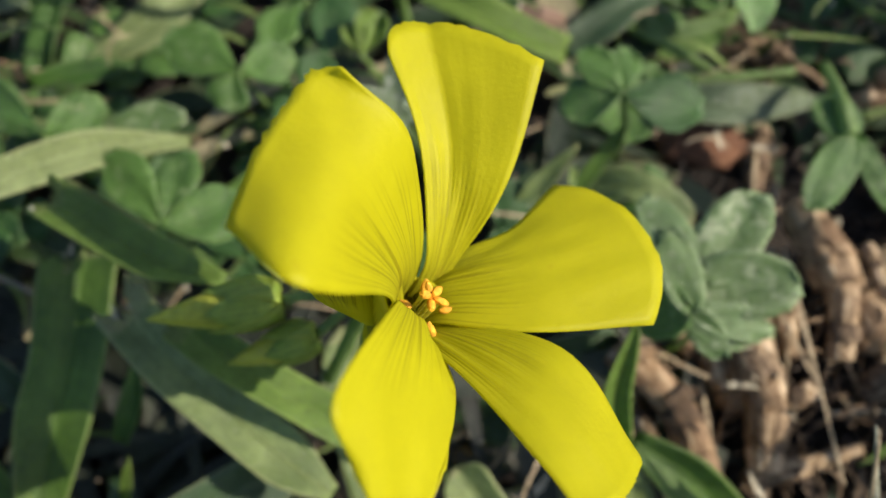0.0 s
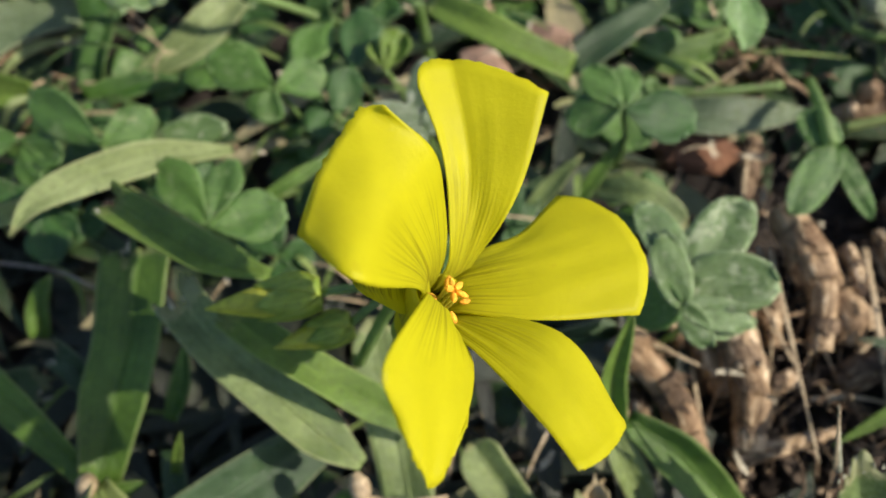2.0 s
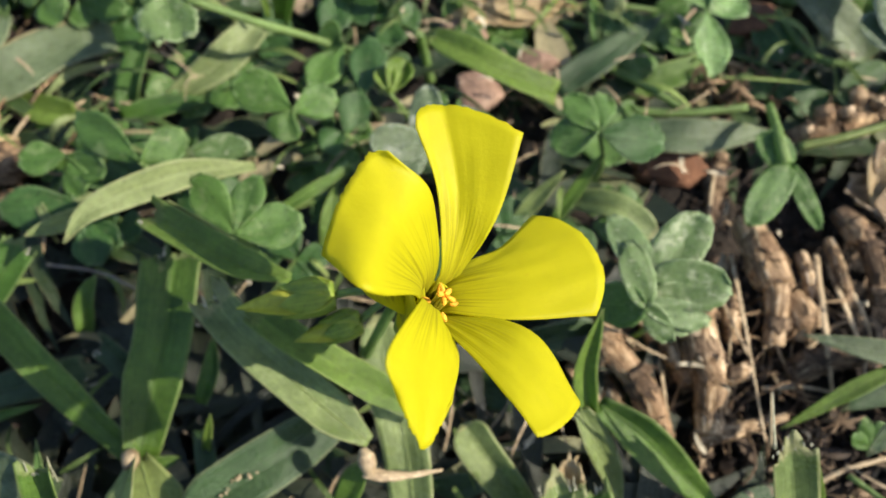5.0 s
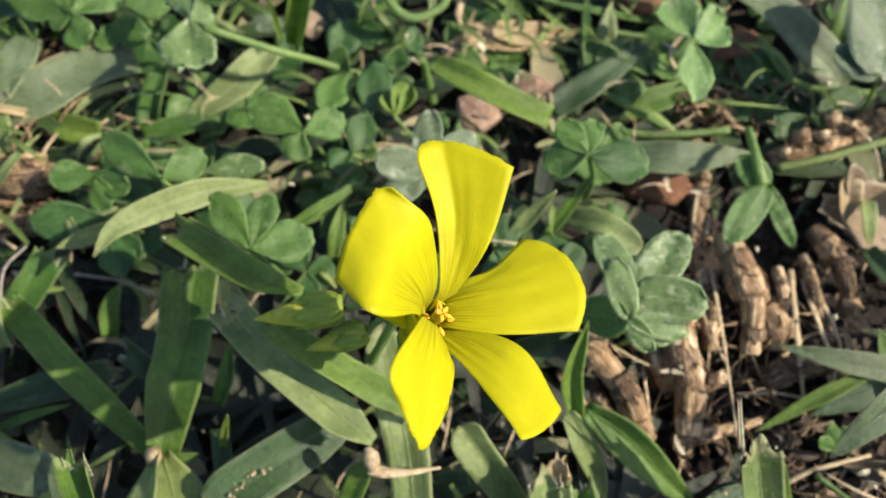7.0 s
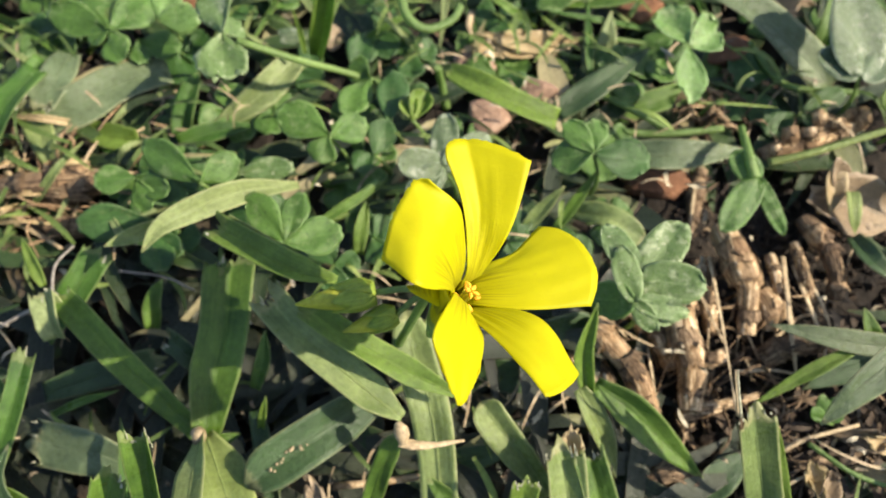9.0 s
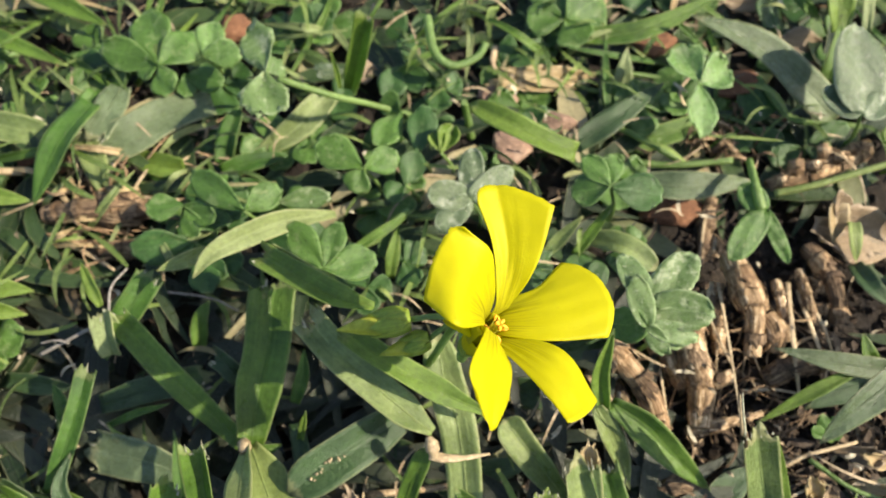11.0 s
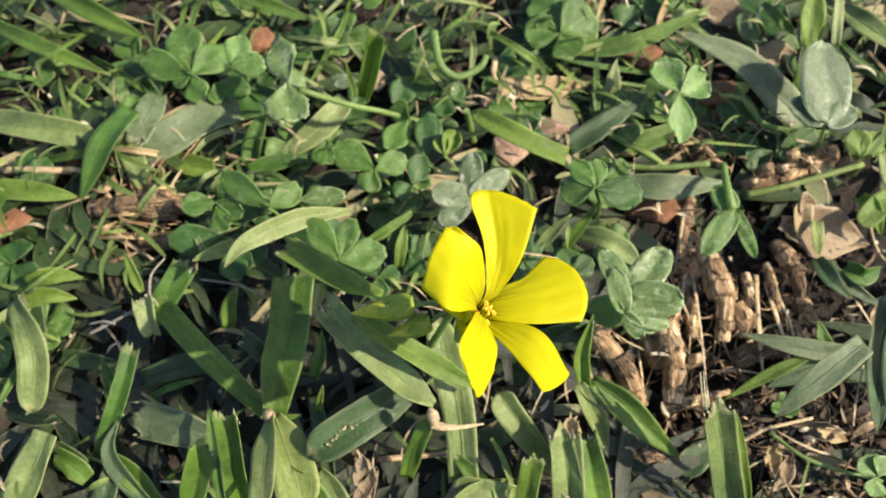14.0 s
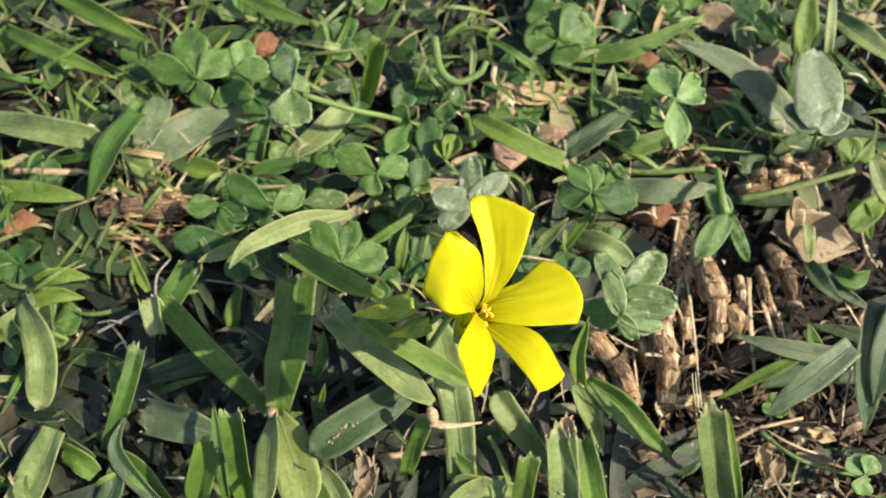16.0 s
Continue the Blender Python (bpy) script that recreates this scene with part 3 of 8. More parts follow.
def lump(name, label, category, centre, size, material, seed, jag=0.35, turn=0.0):
    """A stone or a clod: an uneven, slightly faceted lump resting in the soil."""
    bm = bmesh.new()
    bmesh.ops.create_icosphere(bm, subdivisions=4 if size[0] > 3 else 2, radius=1)
    cuts = [(Vector((dice.gauss(0, 1), dice.gauss(0, 1), dice.gauss(0.3, 1))).normalized(), dice.uniform(0.55, 0.85)) for _ in range(9)]
    for v in bm.verts:
        p = v.co.copy()
        k = 1.1 + jag * noise.noise(p * 1.3 + Vector((seed, 0, 0))) + 0.12 * noise.noise(p * 4 + Vector((0, seed, 0)))
        p = p * k
        for way, far in cuts:
            over = p.dot(way) - far
            if over > 0:
                p -= way * over * 0.9
        v.co = Vector((p.x * size[0], p.y * size[1], p.z * size[2])) * 0.0005
    bmesh.ops.rotate(bm, verts=bm.verts, matrix=Matrix.Rotation(radians(turn), 3, "Z"))
    for f in bm.faces:
        f.smooth = True
    ob = part(name, bm, material)
    ob.location = mm(centre)
    return tagged(ob, label, category)


# ---- ground ----
def ground_height(x, y):
    p = Vector((x, y, 0))
    dip = 0.011 * math.exp(-((x + 0.065) / 0.06) ** 2 - ((y - 0.012) / 0.042) ** 2)
    return -dip + 0.004 * noise.noise(p * 28) + 0.0022 * noise.noise(p * 90) + 0.001 * noise.noise(p * 260) - 0.003


def ground_mesh():
    """One sheet of soil, fine where the plants stand and coarse to the horizon."""
    n = 120
    axis = [0.16 * k / 80 if abs(k) <= 80 else math.copysign(0.16 * math.exp((abs(k) - 80) * 0.16), k) for k in range(-n, n + 1)]
    verts = [(x, y + 0.06, ground_height(x, y + 0.06)) for y in axis for x in axis]
    w = 2 * n + 1
    faces = [(i * w + j, i * w + j + 1, (i + 1) * w + j + 1, (i + 1) * w + j) for i in range(2 * n) for j in range(2 * n)]
    me = bpy.data.meshes.new("ground")
    me.from_pydata(verts, [], faces)
    me.shade_smooth()
    me.materials.append(SOIL)
    return me


tagged(new("ground", ground_mesh()), "dark crumbly garden soil under the grass", "soil", kind="structure")


def scatter(name, label, category, pieces, material):
    """Many small uncountable pieces as one mesh: each piece is (places of a strip's left edge, right edge)."""
    verts, faces, uvs = [], [], []
    for left, right in pieces:
        o, n = len(verts), len(left)
        for a, b in zip(left, right):
            verts += [tuple(a), tuple(0.5 * (a + b) + Vector((0, 0, -0.12 * (a - b).length))), tuple(b)]
        for i in range(n - 1):
            for j in range(2):
                faces.append((o + 3 * i + j, o + 3 * i + j + 1, o + 3 * i + j + 4, o + 3 * i + j + 3))
                uvs += [(j / 2, i / n), ((j + 1) / 2, i / n), ((j + 1) / 2, (i + 1) / n), (j / 2, (i + 1) / n)]
    me = bpy.data.meshes.new(name)
    me.from_pydata(verts, [], faces)
    me.uv_layers.new(name="UVMap").data.foreach_set("uv", [c for uv in uvs for c in uv])
    me.shade_smooth()
    me.materials.append(material)
    return tagged(new(name, me), label, category, kind="stuff")


def strip(start, heading, length, width, rise, bend, n=5, taper=True):
    """The two edges of one small leaf or scrap lying at start."""
    left, right = [], []
    h = heading
    p = Vector(start)
    for i in range(n + 1):
        s = i / n
        d = Vector((math.cos(h), math.sin(h), 0))
        side = Vector((-d.y, d.x, 0))
        w = width * 0.5 * (math.sin(math.pi * (0.14 + 0.86 * s)) if taper else 1) + 0.0001
        z = rise * math.sin(math.pi * min(1, 0.15 + 0.8 * s))
        left.append(p + side * w + Vector((0, 0, z)))
        right.append(p - side * w + Vector((0, 0, z)))
        p = p + d * length / n
        h += bend / n
    return left, right


def in_pit(x, y):
    """The bare patch where the rhizomes lie open."""
    return ((x - 0.078) / 0.055) ** 2 + ((y - 0.044) / 0.05) ** 2 < 1


def in_hollow(x, y):
    """The dark gaps under the broad blades at the front."""
    return -0.135 < x < 0.04 and -0.03 < y < 0.056


def undergrowth():
    low, dry, crumbs = [], [], []
    for _ in range(2600):
        x, y = dice.uniform(-0.30, 0.27), dice.uniform(-0.10, 0.34)
        if in_pit(x, y) or (in_hollow(x, y) and dice.random() < 0.85):
            continue
        z = ground_height(x, y) + dice.uniform(0.0, 0.007)
        low.append(strip((x, y, z), dice.uniform(0, 6.28), dice.uniform(0.012, 0.045), dice.uniform(0.002, 0.008), dice.uniform(0, 0.006), dice.uniform(-0.9, 0.9)))
    for _ in range(1500):
        x, y = dice.uniform(-0.30, 0.27), dice.uniform(-0.10, 0.34)
        z = ground_height(x, y) + dice.uniform(0.0005, 0.004)
        dry.append(strip((x, y, z), dice.uniform(0, 6.28), dice.uniform(0.004, 0.022) * (0.45 if in_pit(x, y) else 1), dice.uniform(0.0003, 0.0015), dice.uniform(0, 0.003), dice.uniform(-0.8, 0.8), 4, dice.random() < 0.6))
    for _ in range(170):
        x, y = dice.gauss(0.07, 0.03), dice.gauss(0.04, 0.035)
        z = ground_height(x, y) + dice.uniform(0.0003, 0.004)
        dry.append(strip((x, y, z), dice.uniform(0, 6.28), dice.uniform(0.002, 0.014), dice.uniform(0.0003, 0.0009), dice.uniform(0, 0.002), dice.uniform(-1.4, 1.4), 4, True))
    for _ in range(420):
        x, y = dice.gauss(0.085, 0.03), dice.gauss(0.002, 0.017)
        z = ground_height(x, y) + dice.uniform(0.0005, 0.005)
        dry.append(strip((x, y, z), dice.uniform(0, 6.28), dice.uniform(0.003, 0.013), 0.0004 + 0.0018 * dice.random() ** 2, dice.uniform(0, 0.004), dice.uniform(-1.4, 1.4), 5, True))
    far = []
    for _ in range(5200):
        x, y = dice.gauss(0, 0.42), dice.gauss(0.1, 0.42)
        if -0.28 < x < 0.25 and -0.09 < y < 0.32:
            continue
        z = ground_height(x, y) + dice.uniform(0.0, 0.014)
        far.append(strip((x, y, z), dice.uniform(0, 6.28), dice.uniform(0.03, 0.08), dice.uniform(0.003, 0.011), dice.uniform(0, 0.012), dice.uniform(-0.9, 0.9)))
    for _ in range(9000):
        x, y = dice.gauss(0, 1.5), dice.gauss(0.1, 1.5)
        if x * x + (y - 0.1) ** 2 < 0.5:
            continue
        z = ground_height(x, y) + dice.uniform(0.0, 0.02)
        far.append(strip((x, y, z), dice.uniform(0, 6.28), dice.uniform(0.08, 0.2), dice.uniform(0.008, 0.028), dice.uniform(0, 0.03), dice.uniform(-0.9, 0.9)))
    # dead leaves that fill the front hollow, coloured dark for its shade
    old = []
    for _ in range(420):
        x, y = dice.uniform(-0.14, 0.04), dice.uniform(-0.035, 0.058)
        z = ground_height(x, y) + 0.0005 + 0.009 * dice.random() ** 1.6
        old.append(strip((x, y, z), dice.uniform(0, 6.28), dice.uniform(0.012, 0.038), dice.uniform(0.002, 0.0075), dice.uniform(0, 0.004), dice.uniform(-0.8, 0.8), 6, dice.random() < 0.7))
    scatter("withered_leaves", "withered grass leaves in the low gaps, shade in their colour", "grass", old, WITHERED_SHADED)
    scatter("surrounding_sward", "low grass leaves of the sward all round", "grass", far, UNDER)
    threads = []
    for _ in range(420):
        x, y = dice.uniform(-0.22, 0.2), dice.uniform(-0.05, 0.26)
        z = ground_height(x, y) + dice.uniform(0.002, 0.013)
        threads.append(strip((x, y, z), dice.uniform(0, 6.28), dice.uniform(0.005, 0.024), dice.uniform(0.0002, 0.0005), dice.uniform(0, 0.005), dice.uniform(-1.2, 1.2), 6, True))
    scatter("dry_threads", "hair-thin pale threads of dead grass", "plant litter", threads, STRAW)
    scraps, bits = [], []
    for _ in range(520):
        x, y = dice.uniform(-0.2, 0.16), dice.uniform(-0.04, 0.21)
        z = ground_height(x, y) + dice.uniform(0.004, 0.016)
        scraps.append(strip((x, y, z), dice.uniform(0, 6.28), 0.0012 + 0.006 * dice.random() ** 2, dice.uniform(0.0003, 0.0011), dice.uniform(-0.001, 0.003), dice.uniform(-1.6, 1.6), 4))
    for _ in range(620):
        x, y = dice.uniform(-0.2, 0.16), dice.uniform(-0.04, 0.21)
        if in_pit(x, y) or (in_hollow(x, y) and dice.random() < 0.6):
            continue
        z = ground_height(x, y) + dice.uniform(0.006, 0.017)
        bits.append(strip((x, y, z), dice.uniform(0, 6.28), dice.uniform(0.006, 0.022), dice.uniform(0.0005, 0.0016), dice.uniform(0, 0.006), dice.uniform(-1.2, 1.2), 7, True))
    scatter("dry_scraps", "tiny cream and grey scraps of dead grass caught in the sward", "plant litter", scraps, SCRAP)
    scatter("grass_clippings", "thin green and yellowish clippings caught in the sward", "grass", bits, CLIPPING)
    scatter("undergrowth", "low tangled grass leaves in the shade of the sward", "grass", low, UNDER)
    scatter("dry_litter", "brown scraps of dry grass and straw on the soil", "plant litter", dry, LITTER)
    verts, faces = [], []
    for _ in range(2600):
        x, y = (dice.uniform(-0.2, 0.2), dice.uniform(-0.06, 0.2)) if dice.random() < 0.5 else (dice.gauss(0.068, 0.03), dice.gauss(0.04, 0.035))
        r = abs(dice.gauss(0.0009, 0.0006)) + 0.0003
        c = Vector((x, y, ground_height(x, y) + r * 0.3))
        o = len(verts)
        for d in ((1, 0, 0), (-1, 0, 0), (0, 1, 0), (0, -1, 0), (0, 0, 1), (0, 0, -1)):
            verts.append(tuple(c + Vector(d) * r * dice.uniform(0.6, 1.3) + Vector((dice.uniform(-r, r), dice.uniform(-r, r), 0)) * 0.3))
        faces += [(o + a, o + b, o + e) for a, b, e in ((0, 2, 4), (2, 1, 4), (1, 3, 4), (3, 0, 4), (2, 0, 5), (1, 2, 5), (3, 1, 5), (0, 3, 5))]
    for _ in range(330):
        x, y = dice.gauss(0.085, 0.034), dice.gauss(0.012, 0.03)
        r = dice.uniform(0.0009, 0.0026)
        c = Vector((x, y, ground_height(x, y) + r * 0.3))
        o = len(verts)
        for d in ((1, 0, 0), (-1, 0, 0), (0, 1, 0), (0, -1, 0), (0, 0, 1), (0, 0, -1)):
            verts.append(tuple(c + Vector(d) * r * dice.uniform(0.5, 1.2) + Vector((dice.uniform(-r, r), dice.uniform(-r, r), dice.uniform(-r, r))) * 0.35))
        faces += [(o + a, o + b, o + e) for a, b, e in ((0, 2, 4), (2, 1, 4), (1, 3, 4), (3, 0, 4), (2, 0, 5), (1, 2, 5), (3, 1, 5), (0, 3, 5))]
    me = bpy.data.meshes.new("soil_crumbs")
    me.from_pydata(verts, [], faces)
    me.materials.append(CRUMB)
    tagged(new("soil_crumbs", me), "loose dark crumbs of soil", "soil", kind="stuff")


undergrowth()


# ---- the flower ----
THROAT, AXIS = Vector((-3.3, 23.6, 60.5)), Vector((0.32, -0.05, 0.94)).normalized()


def throat_rim(p):
    """The place on the rim of the flower's tube nearest to p."""
    d = Vector(p) - THROAT
    d -= AXIS * d.dot(AXIS)
    return tuple(THROAT + d.normalized() * 3.0)


def petal_mesh(root_l, left, corner_l, tip, corner_r, right, root_r, cup=0.1, crease=0.0, crease_at=0.5, n=30, m=26, frill=0.9, blunt=2.6):
    """A petal between two curved edges that pass from its claw by the given places to two corners, its end swelling to the tip."""
    edge_l, edge_r = spline([throat_rim(root_l), root_l, left, corner_l], n), spline([throat_rim(root_r), root_r, right, corner_r], n)
    swell = mm(tip) - 0.5 * (edge_l[-1] + edge_r[-1])
    ph = dice.uniform(0, 9)
    rows = []
    for i in range(n + 1):
        s = i / n
        a, b = edge_l[i], edge_r[i]
        chord = b - a
        ahead = edge_l[min(i + 1, n)] + edge_r[min(i + 1, n)] - edge_l[max(i - 1, 0)] - edge_r[max(i - 1, 0)]
        nor = chord.cross(ahead).normalized()
        row = []
        for j in range(m + 1):
            u = j / m
            hump = 1 - abs(2 * u - 1) ** blunt
            q = a + chord * u + swell * hump * s ** 3
            q = q - nor * chord.length * (cup * math.sin(math.pi * u) * (1 - 0.5 * s))
            q = q - nor * chord.length * crease * min(u / crease_at, (1 - u) / (1 - crease_at)) * min(1, 2 * s)
            q = q + nor * 0.0003 * noise.noise(Vector((6 * u + ph, 5 * s, ph)))
            if i == n:
                q = q + ahead.normalized() * 0.0005 * frill * noise.noise(Vector((26 * u + ph, 1, ph)))
            row.append(q)
        rows.append(row)
    return sheet(rows, 0.00018)


flower = thing("oxalis_flower", "yellow five-petalled oxalis flower on a thin stalk", "flower")


def petal(*points, **kw):
    return part("petal", petal_mesh(*points, **kw), PETAL, flower)


def bud(label, base, tip, width, under):
    """A closed bud: green sepals round a yellow pointed tip, on its own stalk."""
    t = thing("flower_bud", label, "flower bud", "closed buds beside the flower")
    a, b = mm(base), mm(tip)
    pt = [tuple((a + (b - a) * s) * 1000) for s in (0.0, 0.2, 0.45, 0.75, 1.0)]
    r = width / 2
    part("bud_petals", tube_mesh(pt, (r * 0.55, r * 0.9, r * 0.85, r * 0.45, 0.15), n=22, k=14), BUD_TIP, t, "yellow-green furled petals")
    for k in range(5):
        g = 2 * math.pi * k / 5 + 0.5
        d = (b - a).normalized()
        side = d.cross(FACING).normalized()
        way = side * math.cos(g) + side.cross(d) * math.sin(g)
        line = [a + (b - a) * s + way * r * 0.001 * o for s, o in ((0, 0.5), (0.16, 0.98), (0.36, 1.0), (0.56, 0.84))]
        rows = []
        for i, p in enumerate(spline([tuple(q * 1000) for q in line], 10)):
            w = r * 0.00085 * math.sin(math.pi * min(1, 0.2 + 0.8 * (1 - (i / 10) ** 1.6) * 0.6)) * (1 - (i / 10) ** 3) + 0.0001
            across = d.cross(way).normalized()
            rows.append([p + across * w * v - way * w * 0.35 * v * v for v in (-1, -0.5, 0, 0.5, 1)])
        part("sepal", sheet(rows, 0.0002), BUD, t)
    mid = tuple(0.5 * (p + q) + o for p, q, o in zip(base, under, (0, 0, 1.5)))
    part("stalk", tube_mesh([base, mid, under], (0.6, 0.7), n=10, k=8), STALK, t)
    return t


def stamens(throat, axis):
    """Ten stamens in two whorls: filaments with orange anthers, the styles shorter among them."""
    u = axis.cross(Vector((0, 1, 0))).normalized()
    v = axis.cross(u)
    for k in range(10):
        g = 2 * math.pi * k / 10 + 0.2
        tall = k % 2 == 0
        r, h = (0.75, 10.0) if tall else (2.3, 5.0)
        r, h = r * dice.uniform(0.6, 1.25), h * dice.uniform(0.92, 1.08)
        a = Vector(throat) + (u * math.cos(g) + v * math.sin(g)) * 0.7
        b = Vector(throat) + (u * math.cos(g) + v * math.sin(g)) * r + axis * h + (u * 0.4 if tall else u * 0.0)
        st = part("stamen", tube_mesh([tuple(a), tuple(0.5 * (a + b) + (b - a).cross(axis) * 0.1), tuple(b)], (0.22, 0.16), n=8, k=6), FILAMENT, flower)
        lean = (u * math.cos(g) + v * math.sin(g) + axis * dice.uniform(-0.5, 0.9)).normalized() * dice.uniform(0.6, 0.8)
        part("anther", tube_mesh([tuple(b - lean), tuple(b), tuple(b + lean)], (0.16, 0.36, 0.38, 0.2), n=10, k=8, rough=0.35), ANTHER, st, "orange pollen-dusted anther")
petal((-3.7, 20.9, 75), (-7.6, 15.4, 91), (-13.1, 20.5, 88), (-10.8, 31.7, 86), (-6.9, 34.3, 86), (-2.2, 32, 80), (-1.6, 28.8, 66), cup=0.06)
petal((-1.1, 28.8, 66), (-1.8, 37.8, 71), (-4.6, 45.2, 74), (-0.7, 48.6, 75), (9.7, 45, 73), (6.5, 35, 69), (2.1, 29.7, 63), cup=-0.02, crease=0.17, crease_at=0.48)
petal((0.9, 30.3, 61), (7, 33.6, 61), (11.9, 39.2, 60), (19.8, 33, 62), (19.4, 22.5, 64), (7.9, 21.2, 66), (-0.5, 22.7, 64), cup=-0.06)
petal((-0.1, 23.6, 62), (10.2, 18.8, 69), (16, 10.2, 68), (13.4, 6.4, 73), (9.8, 4.1, 77), (5.5, 10.9, 74), (-1.4, 20.2, 66), cup=-0.02)
petal((-3.3, 20.6, 75), (-5.8, 10.3, 88), (-4.9, 6.3, 84), (-2.6, 2.3, 79), (0.6, 8, 76), (1.3, 15.4, 70), (-1.1, 21.4, 64), cup=0.07, blunt=1.4)
stamens(THROAT, AXIS)

# tube and calyx behind the petals
def calyx():
    a = Vector(THROAT)
    d = Vector(AXIS).normalized()
    low = a - d * 9.0
    u = d.cross(Vector((0, 1, 0))).normalized()
    rows = []
    for h, r in ((-9.0, 1.4), (-6.5, 2.2), (-4.0, 3.0), (-1.5, 3.5), (1.0, 3.8), (3.0, 4.0)):
        ring = [2 * math.pi * k / 28 for k in range(29)]
        rows.append([(a + d * h + (u * math.cos(g) + d.cross(u) * math.sin(g)) * r) * 0.001 for g in ring])
    wall = []
    for h, r in ((1.0, 3.8), (4.0, 4.3), (7.0, 4.7), (9.5, 5.0), (11.5, 5.1)):
        arc = [math.pi + radians(-48 + 80 * k / 14) for k in range(15)]
        wall.append([(a + d * h + (Vector((1, 0, -0.3)).normalized() * math.cos(g) + Vector((0, 1, 0)) * math.sin(g)) * r) * 0.001 for g in arc])
    part("corolla_wall", sheet(wall, 0.00018), PETAL, flower, "greenish yellow wall of the throat")
    wall = []
    for h, r in ((-1.0, 2.9), (0.5, 3.3), (1.8, 3.7), (3.0, 4.0)):
        arc = [radians(50 + 90 * k / 14) for k in range(15)]
        wall.append([(a + d * h + (Vector((1, 0, -0.3)).normalized() * math.cos(g) + Vector((0, 1, 0)) * math.sin(g)) * r) * 0.001 for g in arc])
    part("corolla_wall", sheet(wall, 0.00018), PETAL, flower, "greenish yellow wall of the throat")
    fold = [[(-10.8, 23, 72), (-7.3, 24.3, 70), (-3.4, 26.4, 66)], [(-10.2, 22.5, 71), (-6.9, 22.5, 69), (-3.2, 24.5, 65)], [(-9.4, 22.3, 70), (-6.2, 21.5, 67), (-3, 22.5, 64)]]
    part("corolla_wall", sheet([[mm(p) for p in row] for row in fold], 0.00018), PETAL, flower, "yellow base of a petal at the throat")
    tube = part("corolla_tube", sheet(rows, 0.00018), PETAL, flower, "pale yellow funnel of the petals")
    # the lens is focused on the flower
    tube.location = (a + d * 12.0) * 0.001
    tube.data.transform(Matrix.Translation(-tube.location))
    cam.data.dof.focus_object = tube
    u = d.cross(Vector((0, 1, 0))).normalized()
    for k in range(5):
        g = 2 * math.pi * k / 5 + 0.4
        way = u * math.cos(g) + d.cross(u) * math.sin(g)
        across = d.cross(way)
        rows = []
        for i in range(9):
            s = i / 8
            p = low + d * (8.5 * s - 0.5) + way * (1.7 + 1.6 * s)
            w = 1.3 * math.sin(math.pi * (0.22 + 0.76 * s)) + 0.1
            rows.append([(p + across * w * v) * 0.001 for v in (-1, -0.5, 0, 0.5, 1)])
        part("sepal", sheet(rows, 0.0002), BUD, flower, "small green sepal")
    part("flower_stalk", tube_mesh([tuple(low + d * 0.5), tuple(low - d * 5 + Vector((0, 0, -3))), (-7.6, 33, 44), (-16, 30, 18), (-17, 36, -3)], (0.9, 0.9, 1.0, 1.1), n=26, k=10), STALK, flower, "thin pale green flower stalk")


calyx()
bud("long green bud with a yellow tip", (-18.8, 33, 43), (-34.2, 30.1, 44), 6.2, (-7.6, 33, 44))
bud("small green closed flower bud", (-14.6, 29.3, 41), (-25.2, 25.9, 40), 4.9, (-7.6, 33, 44))

# grass in the near left
shoot("spreading grass shoot with flat mid-green blades and a pale joint", ([(-61.7, 13.2, 7), (-71.3, 20.7, 9), (-81.5, 29.4, 13), (-90, 37.5, 16), (-95.5, 42.1, 17)], 6.6, GRASS, dict(tip='torn', fold=0.22, base=0.8, fray=4)), ([(-59.8, 12.4, 7), (-58.6, 23.6, 10), (-56.2, 34.9, 14), (-55.7, 45.3, 17), (-55.5, 50.8, 18)], 11.6, GRASS, dict(tip='torn', fold=0.38, base=0.55, fray=3, roll=14)), ([(-60.1, 11.2, 5), (-55.9, 11.2, 7), (-52, 12.5, 7)], 3.2, GRASS, dict(base=0.9)), joint=((-60.9, 12.6, 10), (-60.0, 11.0, 12), (-59.3, 9.0, 13), (1.0, 1.7, 1.6, 0.9)))
shoot("dull grey-green grass blade lying flat with a torn end", ([(-75.6, 5.2, 5), (-83, 7.5, 7), (-91.1, 9.4, 6), (-101, 11.4, 3)], 10.6, DULL, dict(tip='torn', fold=0.14, base=0.8, fray=5)))
shoot("green upright grass blade with a brown ragged tip", ([(-107.3, 0.2, 6), (-104.1, 8.1, 11), (-100.6, 17.5, 16), (-98.1, 27.6, 20)], 4.9, MID, dict(tip='torn', fold=0.5, base=0.9, fray=3)))
shoot("small dark green grass leaf", ([(-105.9, 15.6, 6), (-107.4, 21.1, 10), (-109.7, 26.1, 13)], 3.7, MID, dict(fold=0.4, base=0.7)))
shoot("blue-grey broad grass blade with a rounded end", ([(-19.7, 22.4, 8), (-33.8, 11.1, 13), (-48.1, 0.4, 12)], 10.5, DEEP_SHADED, dict(tip='blunt', fold=0.5, base=0.55)))
shoot("green grass blade with a squared torn end", ([(-102.7, 35.9, 5), (-95.3, 45.5, 10), (-89.3, 55, 14)], 7.4, MID, dict(tip='torn', fold=0.2, base=0.8, fray=3)))
shoot("small bright green grass leaf", ([(-101.4, 46.2, 13), (-104.3, 51.7, 15), (-107.7, 57.4, 16)], 3.7, FRESH, dict(fold=0.4, base=0.4)))
shoot("dull narrow grass blade", ([(-77.6, 39, 3), (-76.3, 44.4, 8), (-74, 48.7, 11)], 4.9, GRASS, dict(fold=0.4)))
